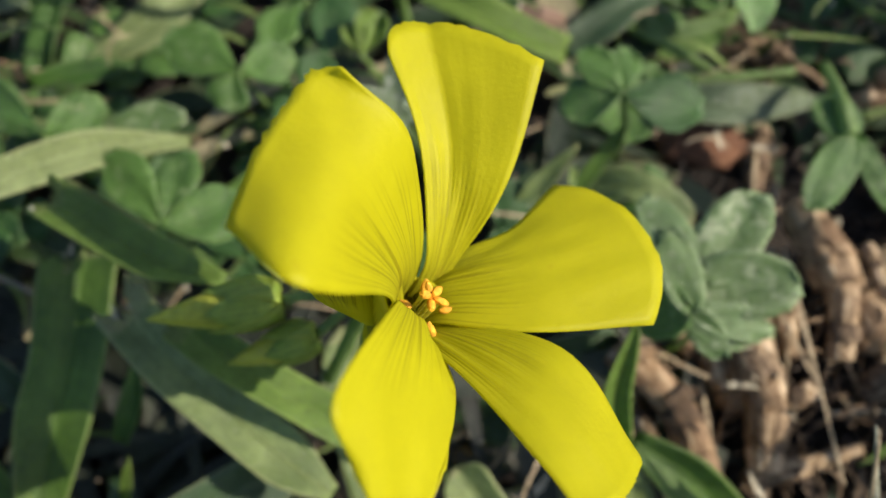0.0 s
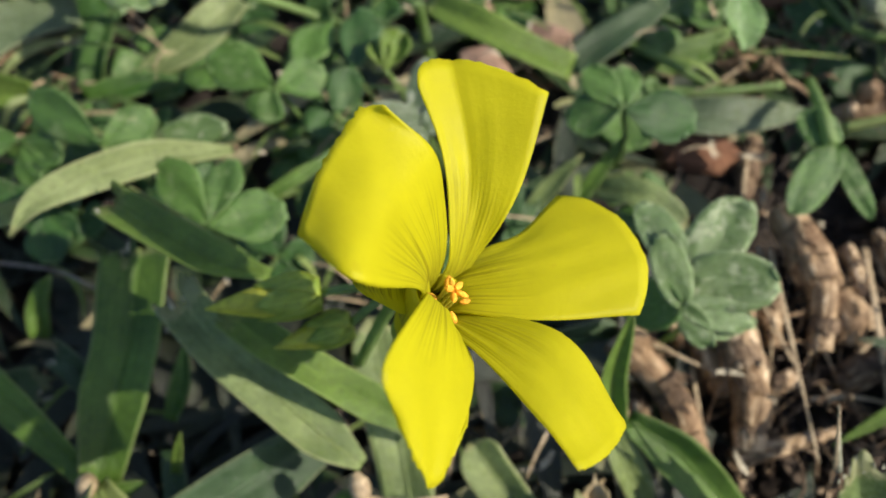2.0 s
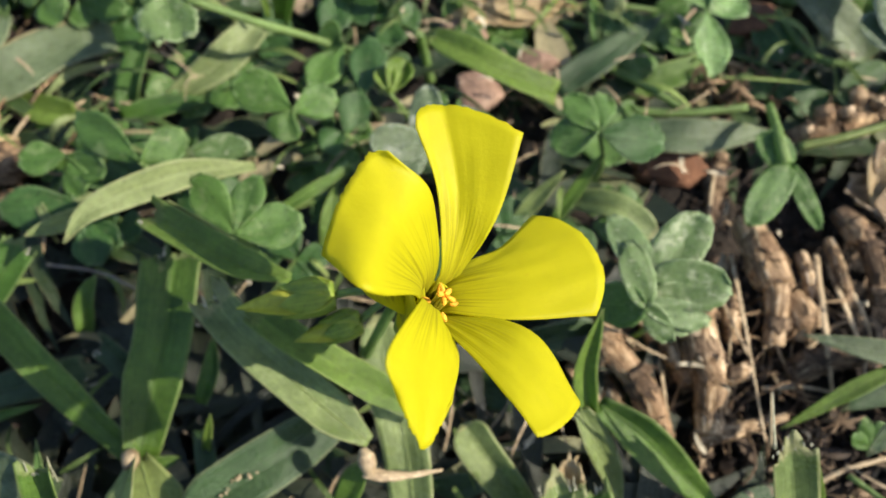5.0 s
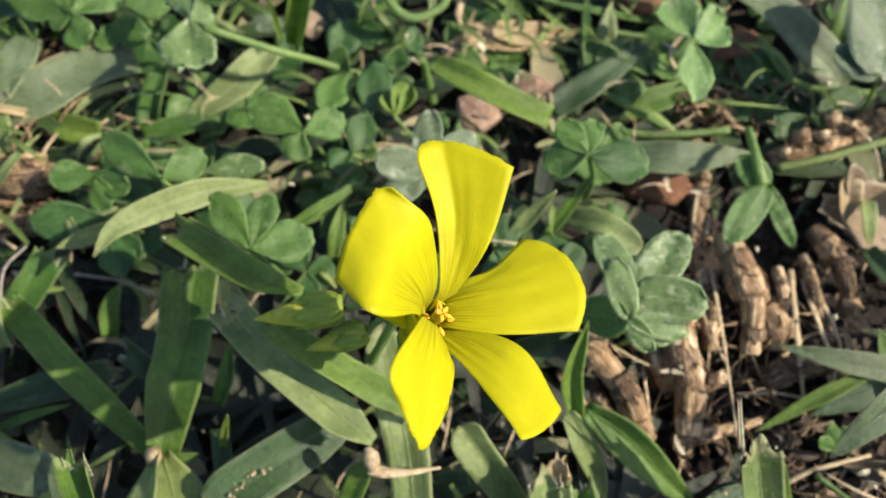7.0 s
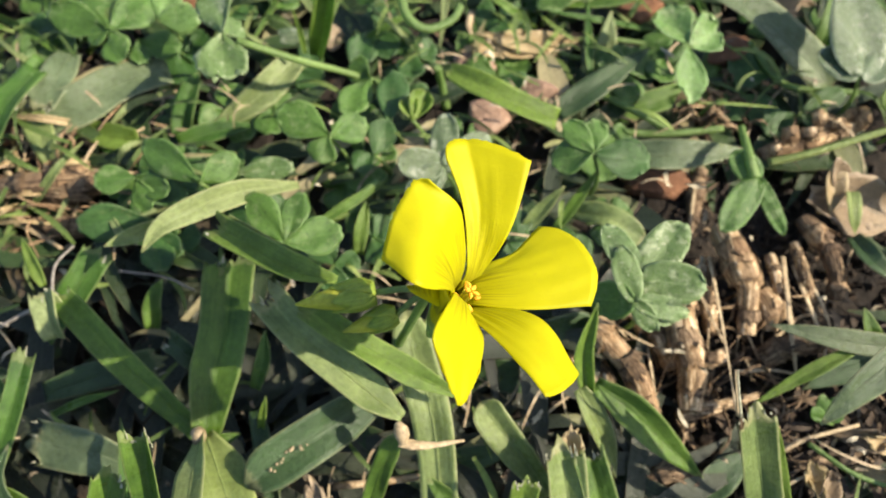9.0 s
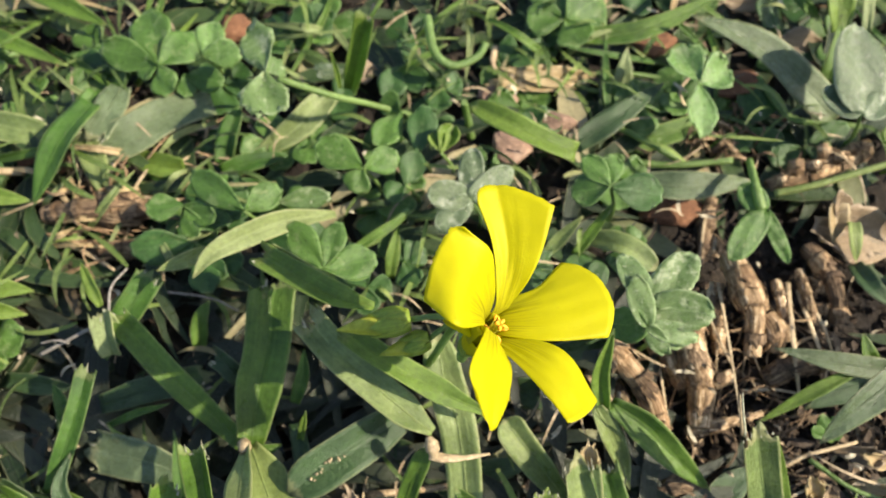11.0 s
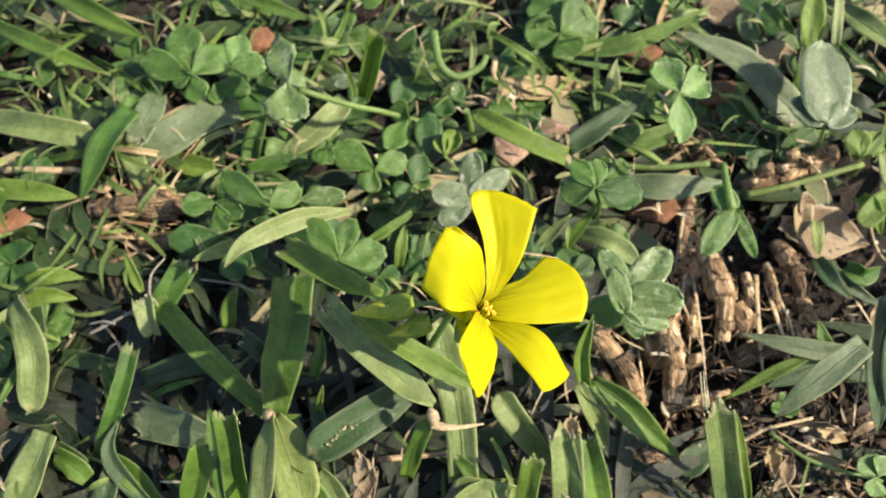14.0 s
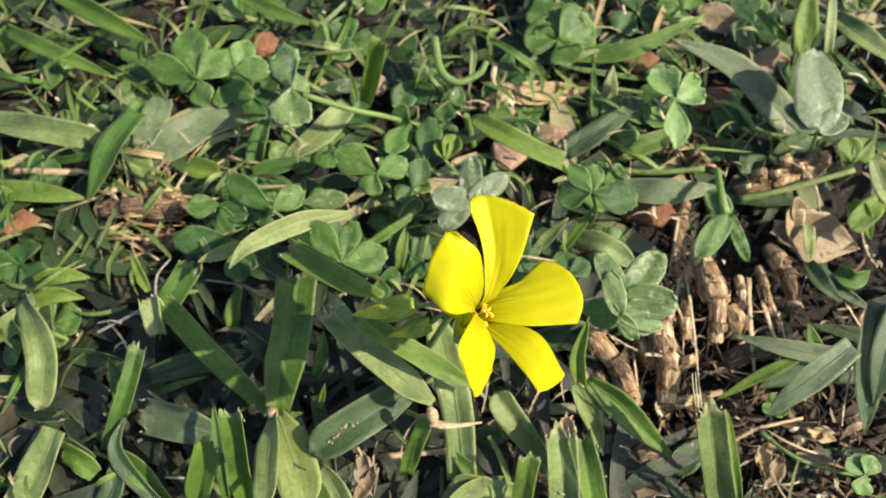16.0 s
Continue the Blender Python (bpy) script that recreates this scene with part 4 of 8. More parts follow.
shoot("grey withered grass blade lying in shade", ([(-101.4, 23.1, 2), (-87.5, 26.7, 5), (-73, 30.1, 6)], 7, DEEP_SHADED, dict(fold=0.2, tip='torn', fray=3)))
shoot("torn grey scrap of a grass blade", ([(-64.4, 28.7, 6), (-67.4, 31.8, 9), (-71.3, 34.7, 9)], 5.5, DEEP_SHADED, dict(fold=0.3, tip='torn', fray=6)))
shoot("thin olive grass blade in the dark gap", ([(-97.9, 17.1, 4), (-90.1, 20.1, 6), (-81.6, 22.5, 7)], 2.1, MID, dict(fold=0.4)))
shoot("dark grass blade deep in the sward", ([(-127.2, 29, 3), (-115.8, 27.4, 5), (-108.4, 27.2, 4)], 5.4, DEEP_SHADED, dict()))
shoot("thin bright grass blade in the dark gap", ([(-48.4, 12.8, 3), (-47, 16.7, 8), (-45.9, 19.9, 12)], 2, FRESH, dict(fold=0.5)))
shoot("dim grass blade beside the tall blade", ([(-50.2, 23.5, 5), (-48.4, 29.8, 8), (-48, 36.3, 10)], 3.6, MID, dict(fold=0.5)))
shoot("pale creased grass blade under the joint", ([(-59.5, 10.7, 12), (-57.6, 1.6, 20), (-55.5, -7.2, 27), (-53.8, -15.8, 32)], 6.7, PALE, dict(tip='blunt', fold=0.25, base=0.5, roll=10)))
shoot("yellow-green grass blade under the joint", ([(-59.1, 11.8, 9), (-55, 3.4, 10), (-51, -5, 11), (-48, -13.9, 12)], 12.1, PALE_GREEN, dict(tip='blunt', fold=0.2, base=0.35)))
shoot("narrow green grass blade behind the torn one", ([(-71.6, -11, 5), (-73.4, 0.2, 12), (-75.5, 13.7, 18)], 3.8, MID, dict(fold=0.5)))
shoot("torn green grass blade with a dry hollow end", ([(-63.6, -11.9, 14), (-62.2, -3.4, 28), (-61.3, 6.6, 41)], 6.4, GRASS, dict(tip='torn', fold=0.9, fray=10)))
shoot("short green grass blade with a cut end", ([(-77.1, -14.8, 12), (-74.5, -6.9, 20), (-71.1, 1.2, 28)], 6.9, GRASS, dict(tip='torn', fold=0.6, fray=4)))
shoot("green grass leaf low beside the upright blade", ([(-87.6, -15.2, 4), (-97.8, -6.2, 9), (-103.2, 1.1, 11), (-101.7, 9.6, 12)], 4.8, DEEP_SHADED, dict(fold=0.6)))
shoot("small dull green grass leaf", ([(-110.2, -2.6, 8), (-114, 0.1, 10), (-118.6, 2.5, 11)], 3.6, DEEP_SHADED, dict(tip='blunt', fold=0.3)))
shoot("dull green grass blade under the straw", ([(11.1, -6.6, 5), (1.7, -6.3, 8), (-9.1, -4.9, 8)], 5.2, GREY, dict(tip='blunt', fold=0.3)))
shoot("dark green grass blade crossing low", ([(-49.6, 18.4, 4), (-44.4, 3.4, 7), (-39.6, -13.2, 8)], 4.8, DEEP_SHADED, dict(fold=0.4)))

# half shade at this edge is given by the darker green
shoot("grass blade at the edge of the view darkened as in half shade", ([(-132.1, 16.6, 2), (-133.2, 26.2, 5), (-134.6, 35.9, 8), (-137, 44.1, 10)], 8.7, DEEP_SHADED, dict(tip='torn', fold=0.3, base=0.8, fray=2)))
shoot("dull blue-green grass blade deep in the sward", ([(-130.7, -15.6, 2), (-127.7, -6.6, 5), (-124.7, 3.3, 8)], 8.2, DEEP_SHADED, dict(tip='torn', fold=0.3, base=0.9, fray=2)))

# grass under the flower
shoot("grey-green grass shoot bending from a dry joint", ([(-14.4, 13.6, 20), (-19.3, 16.7, 22), (-26.8, 22.4, 24), (-36.1, 29.8, 27), (-43.9, 37.9, 29)], 7.8, GREY, dict(tip='torn', fold=0.3, base=0.3, roll=16, fray=10)), ([(-1.7, 17.6, 22), (-10.6, 20.9, 25), (-19, 24.7, 28), (-27.4, 28.8, 31), (-34.6, 33.7, 32)], 5.9, FRESH, dict(tip='torn', fold=0.4, base=0.2, roll=20, fray=3)), ([(-22.3, -2.9, 4), (-19.2, 3.5, 12), (-15.4, 10, 20)], 4.7, GRASS, dict(tip='blunt', fold=0.3, base=0.9)), joint=((-15.1, 11.8, 23), (-14.3, 9.7, 23), (-13.8, 7.5, 22), (0.8, 1.5, 1.3, 0.8)))
shoot("light grey-green grass blade under the flower", ([(-6.1, -4.1, 5), (-7.3, 9.3, 12), (-9.2, 18.6, 16), (-12.4, 28.6, 18), (-14.1, 37.5, 20)], 9, GREY, dict(tip='blunt', fold=0.25, base=0.95)))
shoot("grey-green grass blade with a blunt tip", ([(19.1, -1.3, 5), (10.5, 8.4, 11), (5.3, 14.1, 14), (2.4, 18, 15)], 7.4, GREY, dict(tip='blunt', fold=0.6, base=0.5)))
shoot("green grass shoot with blades fanning over bare soil", ([(23.5, 19.9, 20), (26.2, 15.6, 17), (29.6, 10.3, 12), (32.6, 3.4, 6)], 5.6, GREY, dict(fold=0.5, base=0.5)), ([(27, 20.9, 20), (34.6, 16.3, 18), (42.6, 9.6, 13), (51.9, 3.2, 5)], 7.8, GRASS, dict(fold=0.5, base=0.45)), ([(25.4, 20.2, 19), (23.8, 26.3, 27), (26.1, 33.9, 35)], 4.2, FRESH, dict(fold=0.8)), joint=((26.6, 23.4, 19), (26.3, 21.5, 19), (26.1, 19.3, 19), (0.5, 1.2, 1.0, 0.5)))
shoot("green grass blade with a torn dry end", ([(22.6, -19.2, 4), (20.5, -1.9, 14), (18.7, 7.8, 19)], 8.3, GREY_TORN, dict(tip='torn', fold=0.7, fray=10)))
shoot("green grass blade with a torn dry end", ([(31.2, -19.1, 3), (27.2, -2.9, 13), (24.7, 6.8, 18)], 6.9, GRASS, dict(tip='torn', fold=0.7, fray=10)))
shoot("cut stub of a grass blade", ([(8.9, -17, 4), (10.6, -5.3, 14), (11.5, 0.7, 20)], 5.7, FRESH, dict(tip='torn', fray=20)))
# the next three get the flower's shade from their dark colour
shoot("dark grass blade in shade under the flower", ([(1.5, 29.9, 1), (12.2, 27.3, 3), (23.4, 30.6, 1)], 8.1, DEEP_SHADED, dict(tip='blunt')))
shoot("dark grass blade in shade under the petals", ([(13.7, 35.7, 5), (21.7, 37.2, 7), (30.2, 39.3, 5)], 8.1, DEEP_SHADED, dict(tip='blunt')))
shoot("blade under the petal darkened as in shade", ([(-9.1, 6.8, 3), (1.2, 7.7, 5), (11.6, 10.5, 4)], 5.9, DEEP_SHADED, dict()))
stalk("straw", "pale broken straw lying on the grass", "straw", [(-15, 8, 21), (-8.6, 7.7, 20), (-1.2, 9.1, 18)], (1.2, 0.9, 0.3), STRAW, flat=0.35, rough=0.4)
stalk("grass_runner", "thin tan grass runner lying low", "grass runner", [(-30.9, 1.6, 2), (-16.7, 3, 3), (2.5, 5.4, 4)], (0.9, 0.75), ROOT)

# grass at the right
shoot("mown grass shoot with a white torn end", ([(63.5, -10, 8), (59.3, 0.3, 20), (54.5, 12, 34)], 7.6, GREY_TORN, dict(tip='torn', fold=0.5, base=0.9, fray=8, teeth=1.2)), ([(68.4, -9, 6), (64.5, 2.2, 18), (61.3, 11.5, 28)], 2.8, FRESH, dict(fold=0.3)))
shoot("grey-green grass blade with a pointed tip", ([(99.4, 30, 16), (84.3, 31.6, 17), (68.4, 36, 15)], 5.5, DULL, dict(fold=0.2, base=0.9)), ([(94.2, 29.1, 30), (84.4, 21.8, 28), (77.8, 16.7, 25), (73, 12, 21)], 7.2, DULL, dict(fold=0.3, base=0.8)), ([(104.5, 27.5, 10), (89.7, 28.2, 12), (75.8, 22.5, 9)], 9.0, DEEP_SHADED, dict(fold=0.2)), ([(85.6, 29.7, 16), (75.1, 24.9, 12), (64.5, 19.3, 7)], 3.3, FRESH, dict(fold=0.3)), ([(92.6, 31.6, 14), (89.4, 34.3, 18), (88, 38.3, 20)], 3.8, GRASS, dict()))
shoot("dim green blade at the edge of the bare patch", ([(95.6, 61.2, 8), (96.9, 53.4, 12), (101.6, 47.5, 12)], 5.1, DEEP_SHADED, dict()))
shoot("dark grass blade low by the bare soil", ([(50.6, -0.3, 2), (57, 4.4, 4), (64, 9.4, 4)], 7.6, DEEP_SHADED, dict()))

# grass in the far left
shoot("green folded grass blade with a frayed tip", ([(-27.3, 37.5, 38), (-35.4, 39.8, 37), (-45.1, 45.9, 34), (-55.9, 53.1, 31)], 6.2, FRESH, dict(tip='torn', fold=0.55, base=0.3, fray=6, roll=22)), ([(-40.9, 47.3, 30), (-48.2, 51, 31), (-54.6, 54.6, 30)], 4.4, GREY, dict(fold=0.3, tip='torn', fray=3)))
shoot("pale yellow-green curved dry grass blade", ([(-41, 69.6, 20), (-52, 64.8, 26), (-62.3, 57.9, 30), (-68.5, 53, 31), (-72.4, 47.8, 29)], 6.1, PALE, dict(fold=0.45, base=0.3)))
shoot("pale narrow grass blade tip among clover", ([(-74.2, 59.8, 18), (-78.9, 55.6, 21), (-84.5, 52.5, 22)], 4.1, GREY, dict(fold=0.35)))
shoot("broad light green grass blade with a torn edge", ([(-82.2, 111.8, 9), (-94.4, 106.1, 11), (-103.7, 98.3, 12), (-117, 94.1, 10)], 11.6, DULL, dict(tip='torn', fold=0.12, base=0.7, fray=4)))
shoot("torn scrap of a broad grass blade", ([(-108.7, 114.6, 13), (-109.9, 104.6, 15), (-113.1, 96.6, 14)], 8.6, DULL, dict(tip='torn', fold=0.1, fray=6)))
shoot("pale broad grass blade with a dark fold", ([(-47.2, 114, 10), (-56.6, 103.9, 8), (-70.9, 94.7, 4)], 8.3, PALE, dict(fold=0.5, base=0.8)))
shoot("dark green short leaf", ([(-77.5, 93.9, 4), (-75.5, 101.3, 9), (-72.2, 108.9, 13)], 7.3, MID, dict(fold=0.5)))
shoot("dark green blade lying low", ([(-77.7, 90.3, 6), (-68.3, 92.8, 7), (-56.3, 95.9, 6)], 5.7, MID, dict()))
shoot("stiff upright grass shoot with pale edges", ([(-40.9, 114.4, 12), (-37.2, 115.9, 26), (-33.3, 118.6, 40)], 5.4, FRESH, dict(fold=0.7, base=0.7, tip='torn', fray=3)))
shoot("thin upright grass blade", ([(-43.3, 112, 16), (-43.8, 114.4, 22), (-44.8, 116.5, 28)], 1.5, FRESH, dict(fold=0.6)))
shoot("drooping grey-green grass blade", ([(-116.1, 96.9, 12), (-111.7, 88.5, 10), (-109.6, 80.8, 4)], 7.8, GREY, dict(fold=0.2)))
shoot("green grass blade at the edge of the sward", ([(-115.3, 112, 14), (-120.4, 101.7, 13), (-127.5, 88, 8)], 6.4, MID, dict(fold=0.3)))
shoot("short olive grass blade", ([(-87.7, 90.5, 8), (-96.8, 92.1, 7), (-111.7, 98.6, 4)], 7.0, FRESH, dict()))
shoot("olive blade over dry stems", ([(-74.2, 86.1, 8), (-84.3, 83.6, 8), (-100.2, 89.8, 5)], 5.1, MID, dict()))
shoot("dark grass blade in the gap", ([(-65.6, 88.8, 2), (-56.6, 97.7, 5), (-48.1, 107.9, 5)], 3.7, DEEP_SHADED, dict()))
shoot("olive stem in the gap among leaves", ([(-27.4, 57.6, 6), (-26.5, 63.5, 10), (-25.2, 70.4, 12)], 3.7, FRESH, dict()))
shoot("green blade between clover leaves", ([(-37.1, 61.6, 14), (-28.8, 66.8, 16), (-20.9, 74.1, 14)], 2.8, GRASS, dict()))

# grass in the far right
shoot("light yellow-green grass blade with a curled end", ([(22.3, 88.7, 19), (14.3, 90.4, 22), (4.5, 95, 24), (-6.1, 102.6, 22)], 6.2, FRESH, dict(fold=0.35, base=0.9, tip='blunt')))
shoot("dark grass blade slanting in shade", ([(24, 98.1, 8), (35.4, 105, 11), (49.9, 116.3, 12)], 7.6, DEEP_SHADED, dict(fold=0.2)))
shoot("grey-green grass blade lying across", ([(40.8, 84.8, 9), (53.7, 82.5, 12), (73.1, 85.9, 9)], 8.4, DULL, dict(fold=0.25)))
shoot("large dark grey-green grass blade", ([(99.7, 108.2, 6), (89.8, 115.2, 12), (76.5, 126.2, 17), (57.5, 134.4, 20)], 11.2, DULL, dict(fold=0.3)))
shoot("green strip of grass blade", ([(38.6, 99.9, 3), (50.1, 103.3, 5), (62.5, 107.7, 4)], 6.5, GRASS, dict(tip='torn')))
shoot("short dry green grass blade", ([(38.9, 117.6, 3), (39.5, 122.5, 8), (40.5, 129.1, 12)], 5.4, PALE, dict(fold=0.3)))
dead_leaf("dry tan papery husk of a leaf", (33, 124.6, 5), (0.7, 118.8, 9), 7.9, notch=0.0, ragged=0.6, cup=0.3, pale=True)
dead_leaf("pale dry papery husk", (25.3, 118.7, 6), (5.4, 122.7, 10), 4.1, notch=0.0, ragged=0.6, cup=0.4, pale=True)
shoot("narrow blade under the clover stalk", ([(22.1, 63.2, 9), (26.7, 68.5, 14), (31.4, 73.8, 20)], 3.1, GRASS, dict(fold=0.4)))
shoot("narrow grey blade beside the clover stalk", ([(13.7, 63.2, 9), (18.4, 66.7, 13), (23.5, 70.3, 18)], 3.6, GREY, dict(fold=0.4)))
shoot("pale curved old leaf", ([(26.5, 67.9, 10), (34.6, 63.8, 14), (42.7, 57.9, 12)], 5.8, GREY, dict(tip='blunt')))
shoot("green grass blade among the sward", ([(97.4, 116.3, 8), (99.3, 123, 14), (101, 133.3, 18)], 6.8, GRASS, dict()))
stalk("clover_runner", "green clover runner over the soil", "clover runner", [(39.2, 93.6, 6), (51.6, 91.9, 7), (67.8, 93, 8)], (1.0, 0.9), STALK)
stalk("clover_runner", "thin green clover runner", "clover runner", [(35.8, 104.4, 8), (44.5, 98.9, 8), (54.9, 93, 6)], (1.0, 0.85), STALK)
stalk("clover_runner", "dark thin clover runner", "clover runner", [(79.7, 122.9, 6), (87, 107.7, 7), (105.7, 104.1, 8)], (0.85, 0.85), STALK)
stalk("clover_stalk", "pale green thick clover stalk", "clover stalk", [(-57.2, 104.3, 31), (-42.8, 103.5, 24), (-33.9, 106.3, 16), (-23.3, 107.9, 8)], (0.95, 0.85), STALK)
stalk("clover_runner", "curled pale green clover runner", "clover runner", [(-18.6, 132.5, 22), (-16.4, 121.6, 20), (-10.8, 118.2, 18), (-4, 122.2, 17), (-1.7, 126.2, 18)], (1.35, 1.05), STALK)
stalk("clover_stalk", "green clover stalk among leaves", "clover stalk", [(-5.6, 104.1, 2), (-6.8, 106, 10), (-7.7, 105.6, 18)], (1.15, 1.0), STALK)
stalk("clover_stalk", "pale green stalk among the leaves", "clover stalk", [(-37.8, 63.2, 10), (-30.4, 67, 14), (-22.1, 73, 16)], (1.0, 0.85), STALK)
stalk("straw", "yellow-green straw across the rhizome", "straw", [(77.2, 81.4, 10), (87.7, 82.6, 13), (109.6, 88, 17)], (1.05, 0.85), PALE_GREEN)
stalk("straw", "thin olive straw on soil", "straw", [(26.7, 124.8, 4), (37.6, 124.5, 6), (52.1, 123.2, 5)], 0.7, STALK)
stalk("straw", "thin dark straw on soil", "straw", [(17.1, 127.9, 4), (29.4, 119, 5), (48.7, 118.7, 4)], 0.7, STALK)

# clover in the far left
clover("big green clover leaf with dry specks", (-97.1, 119.3, 17), [((-115.3, 125.4, 18), 9.8), ((-104.4, 141.3, 17), 12.5), ((-86.8, 132.1, 16), 10.9), ((-93.3, 110.5, 15), 9), ((-103.9, 117.4, 15), 5.6)], (-94.1, 122.3, -2), CLOVER)
clover("green clover leaf overlapping another", (-90.3, 118.9, 13), [((-77.9, 115.4, 14), 7.9), ((-88.5, 111.5, 12), 5.9)], (-87.3, 121.9, -2), CLOVER)
clover("pale clover leaf with dry flecks", (-85.9, 125.3, 14), [((-73.8, 125.3, 15), 8.6), ((-82.9, 137.2, 15), 8.8)], (-82.9, 128.3, -2), CLOVER_PALE, ragged=0.2)
clover("clover leaf with torn dry edges", (-60.8, 106.5, 31), [((-60.1, 93.2, 29), 13.5), ((-66.3, 122.2, 31), 10.2), ((-56.6, 111.6, 29), 6.9)], None, CLOVER_WORN, ragged=0.5)
clover("green clover leaf with pale veins", (-64.6, 69.9, 21), [((-81, 80.9, 22), 8.5), ((-56.3, 77.9, 20), 7.5)], (-61.6, 72.9, -2), CLOVER)
clover("green clover leaf with brown spots", (-57.5, 74.7, 17), [((-42.5, 76.1, 18), 5.9)], (-54.5, 77.7, -2), CLOVER_WORN)
clover("round clover leaf beside dry grass", (-82.4, 73.6, 17), [((-92.8, 72, 18), 7.5), ((-73.1, 69.4, 17), 7.2), ((-79.3, 65.6, 13), 6.7)], (-79.4, 76.6, -2), CLOVER)
clover("dark clover leaf in half shade", (-79.4, 64.4, 12), [((-96.9, 61.8, 14), 9.6), ((-81.2, 58.3, 9), 6.7)], (-76.4, 67.4, -2), CLOVER_DEEP_SHADED)
clover("dark clover leaflet below the curved blade", (-77.8, 61.8, 10), [((-75.2, 50.9, 10), 8.2), ((-71, 56, 9), 5.9)], (-74.8, 64.8, -2), CLOVER_DEEP_SHADED)
clover("clover leaf with a glossy highlight", (-42.1, 52, 25), [((-51.4, 64.3, 27), 7.7), ((-38.6, 65.2, 26), 6.7), ((-28.7, 55.9, 23), 9.2), ((-47.6, 50.9, 22), 5)], (-39.1, 55, -2), CLOVER)
clover("green clover leaf on a thin stalk", (-34.5, 83.3, 20), [((-48.1, 91.5, 21), 9.8), ((-24.8, 87.7, 20), 7.8), ((-37.5, 77.1, 18), 8)], (-31.5, 86.3, -2), CLOVER)
clover("dark green clover leaf", (-23.5, 80.9, 15), [((-20.4, 90.7, 17), 7.9), ((-29.2, 77.5, 15), 6.7)], (-20.5, 83.9, -2), CLOVER_DEEP_SHADED)
clover("grey-green clover leaf with painted bright highlights", (-6.1, 73.4, 22), [((-16.7, 73.9, 24), 7.9), ((-5.3, 86.6, 25), 6.8), ((5.2, 81.9, 22), 6.8), ((-14.2, 66.1, 19), 7)], (-3.1, 76.4, -2), CLOVER_WET_GLINTS, notch=0.02, oval=True)
clover("pale clover leaflet on a dim stalk", (-25.7, 105.4, 14), [((-32.5, 93.2, 14), 8.6), ((-31.8, 110.8, 13), 7.3)], (-22.7, 108.4, -2), CLOVER)
clover("dark upright clover leaflet", (-20.5, 90.2, 15), [((-18.5, 106.1, 17), 8.5)], (-17.5, 93.2, -2), CLOVER_DEEP_SHADED)
clover("curled bright clover leaf", (-14, 90, 17), [((-10.4, 97.8, 19), 6.1), ((-15.5, 96.3, 18), 5)], (-11, 93, -2), FRESH, cup=0.6)
clover("dark clover leaf in shade", (-25.6, 125.6, 9), [((-31.5, 113, 10), 8.8), ((-22.3, 135.1, 10), 9.2), ((-20.4, 115.7, 9), 8.6), ((-14, 118.6, 9), 7.7)], (-22.6, 128.6, -2), CLOVER_DEEP_SHADED)
clover("grey clover leaf seen edge-on", (-42.5, 119.3, 14), [((-52, 120.1, 15), 3.2), ((-51.3, 117.8, 14), 2.9)], None, CLOVER_WET_GLINTS)
clover("large dark clover leaf in the gap", (-116.1, 124.9, 10), [((-124.6, 125.9, 10), 9.2), ((-108.9, 119.6, 9), 9.1)], (-113.1, 127.9, -2), CLOVER_DEEP_SHADED)
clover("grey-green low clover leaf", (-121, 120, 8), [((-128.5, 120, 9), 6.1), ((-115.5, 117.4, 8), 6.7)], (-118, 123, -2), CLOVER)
clover("green clover leaf low in the sward", (-14.3, 117.9, 8), [((-8.8, 120.8, 8), 9.1), ((-16.5, 109.3, 8), 8.3)], (-11.3, 120.9, -2), CLOVER_DEEP_SHADED)
clover("dim green clover leaf", (-33.3, 53.7, 8), [((-37.8, 60.9, 9), 8.2), ((-26.3, 53.7, 8), 7.5), ((-32.8, 46.2, 8), 7.4)], (-30.3, 56.7, -2), CLOVER_DEEP_SHADED)
clover("dark green clover leaf near the flower stalk", (-23.8, 61.3, 8), [((-29.6, 68.3, 10), 8), ((-18.2, 65.6, 9), 8.2), ((-20.7, 53.6, 8), 7.5)], (-20.8, 64.3, -2), CLOVER_DEEP_SHADED)

# clover in the far right
clover("green clover leaf with round leaflets", (29.4, 74.2, 27), [((22.9, 82.8, 28), 6.3), ((30.6, 83.8, 27), 6.2), ((43.2, 72.6, 25), 9.8, CLOVER_DEEP_SHADED), ((19.4, 74, 24), 8.4)], (32.4, 77.2, -2), CLOVER)
clover("folded light green clover leaf", (57.4, 110.8, 20), [((51.6, 122.1, 22), 10.7), ((67.3, 117.1, 19), 10.7), ((57.4, 94.6, 18), 8.7)], (60.4, 113.8, -2), CLOVER_PALE, cup=0.3, ragged=0.3)
clover("large grey-green clover leaf with painted white glints", (97.3, 97.7, 24), [((99.5, 122.5, 28), 16.2), ((88.9, 105.3, 25), 8.2), ((107.6, 103.9, 23), 7.5)], (100.3, 100.7, -2), CLOVER_WET_GLINTS, notch=0.03, oval=True)
clover("hanging clover leaf with an oval leaflet", (70.6, 72.1, 18), [((60.1, 58.8, 17), 7.3), ((64.7, 78.4, 20), 6.7), ((75, 58.5, 16), 4)], None, CLOVER, notch=0.02, oval=True)
clover("old clover leaf full of holes and dry spots", (36.7, 42.1, 28), [((46.9, 54.1, 30), 9.1), ((50.2, 39.6, 29), 9.4), ((30, 54.1, 30), 6.6)], (39.7, 45.1, -2), CLOVER_WORN, notch=0.03, ragged=0.14, oval=True)
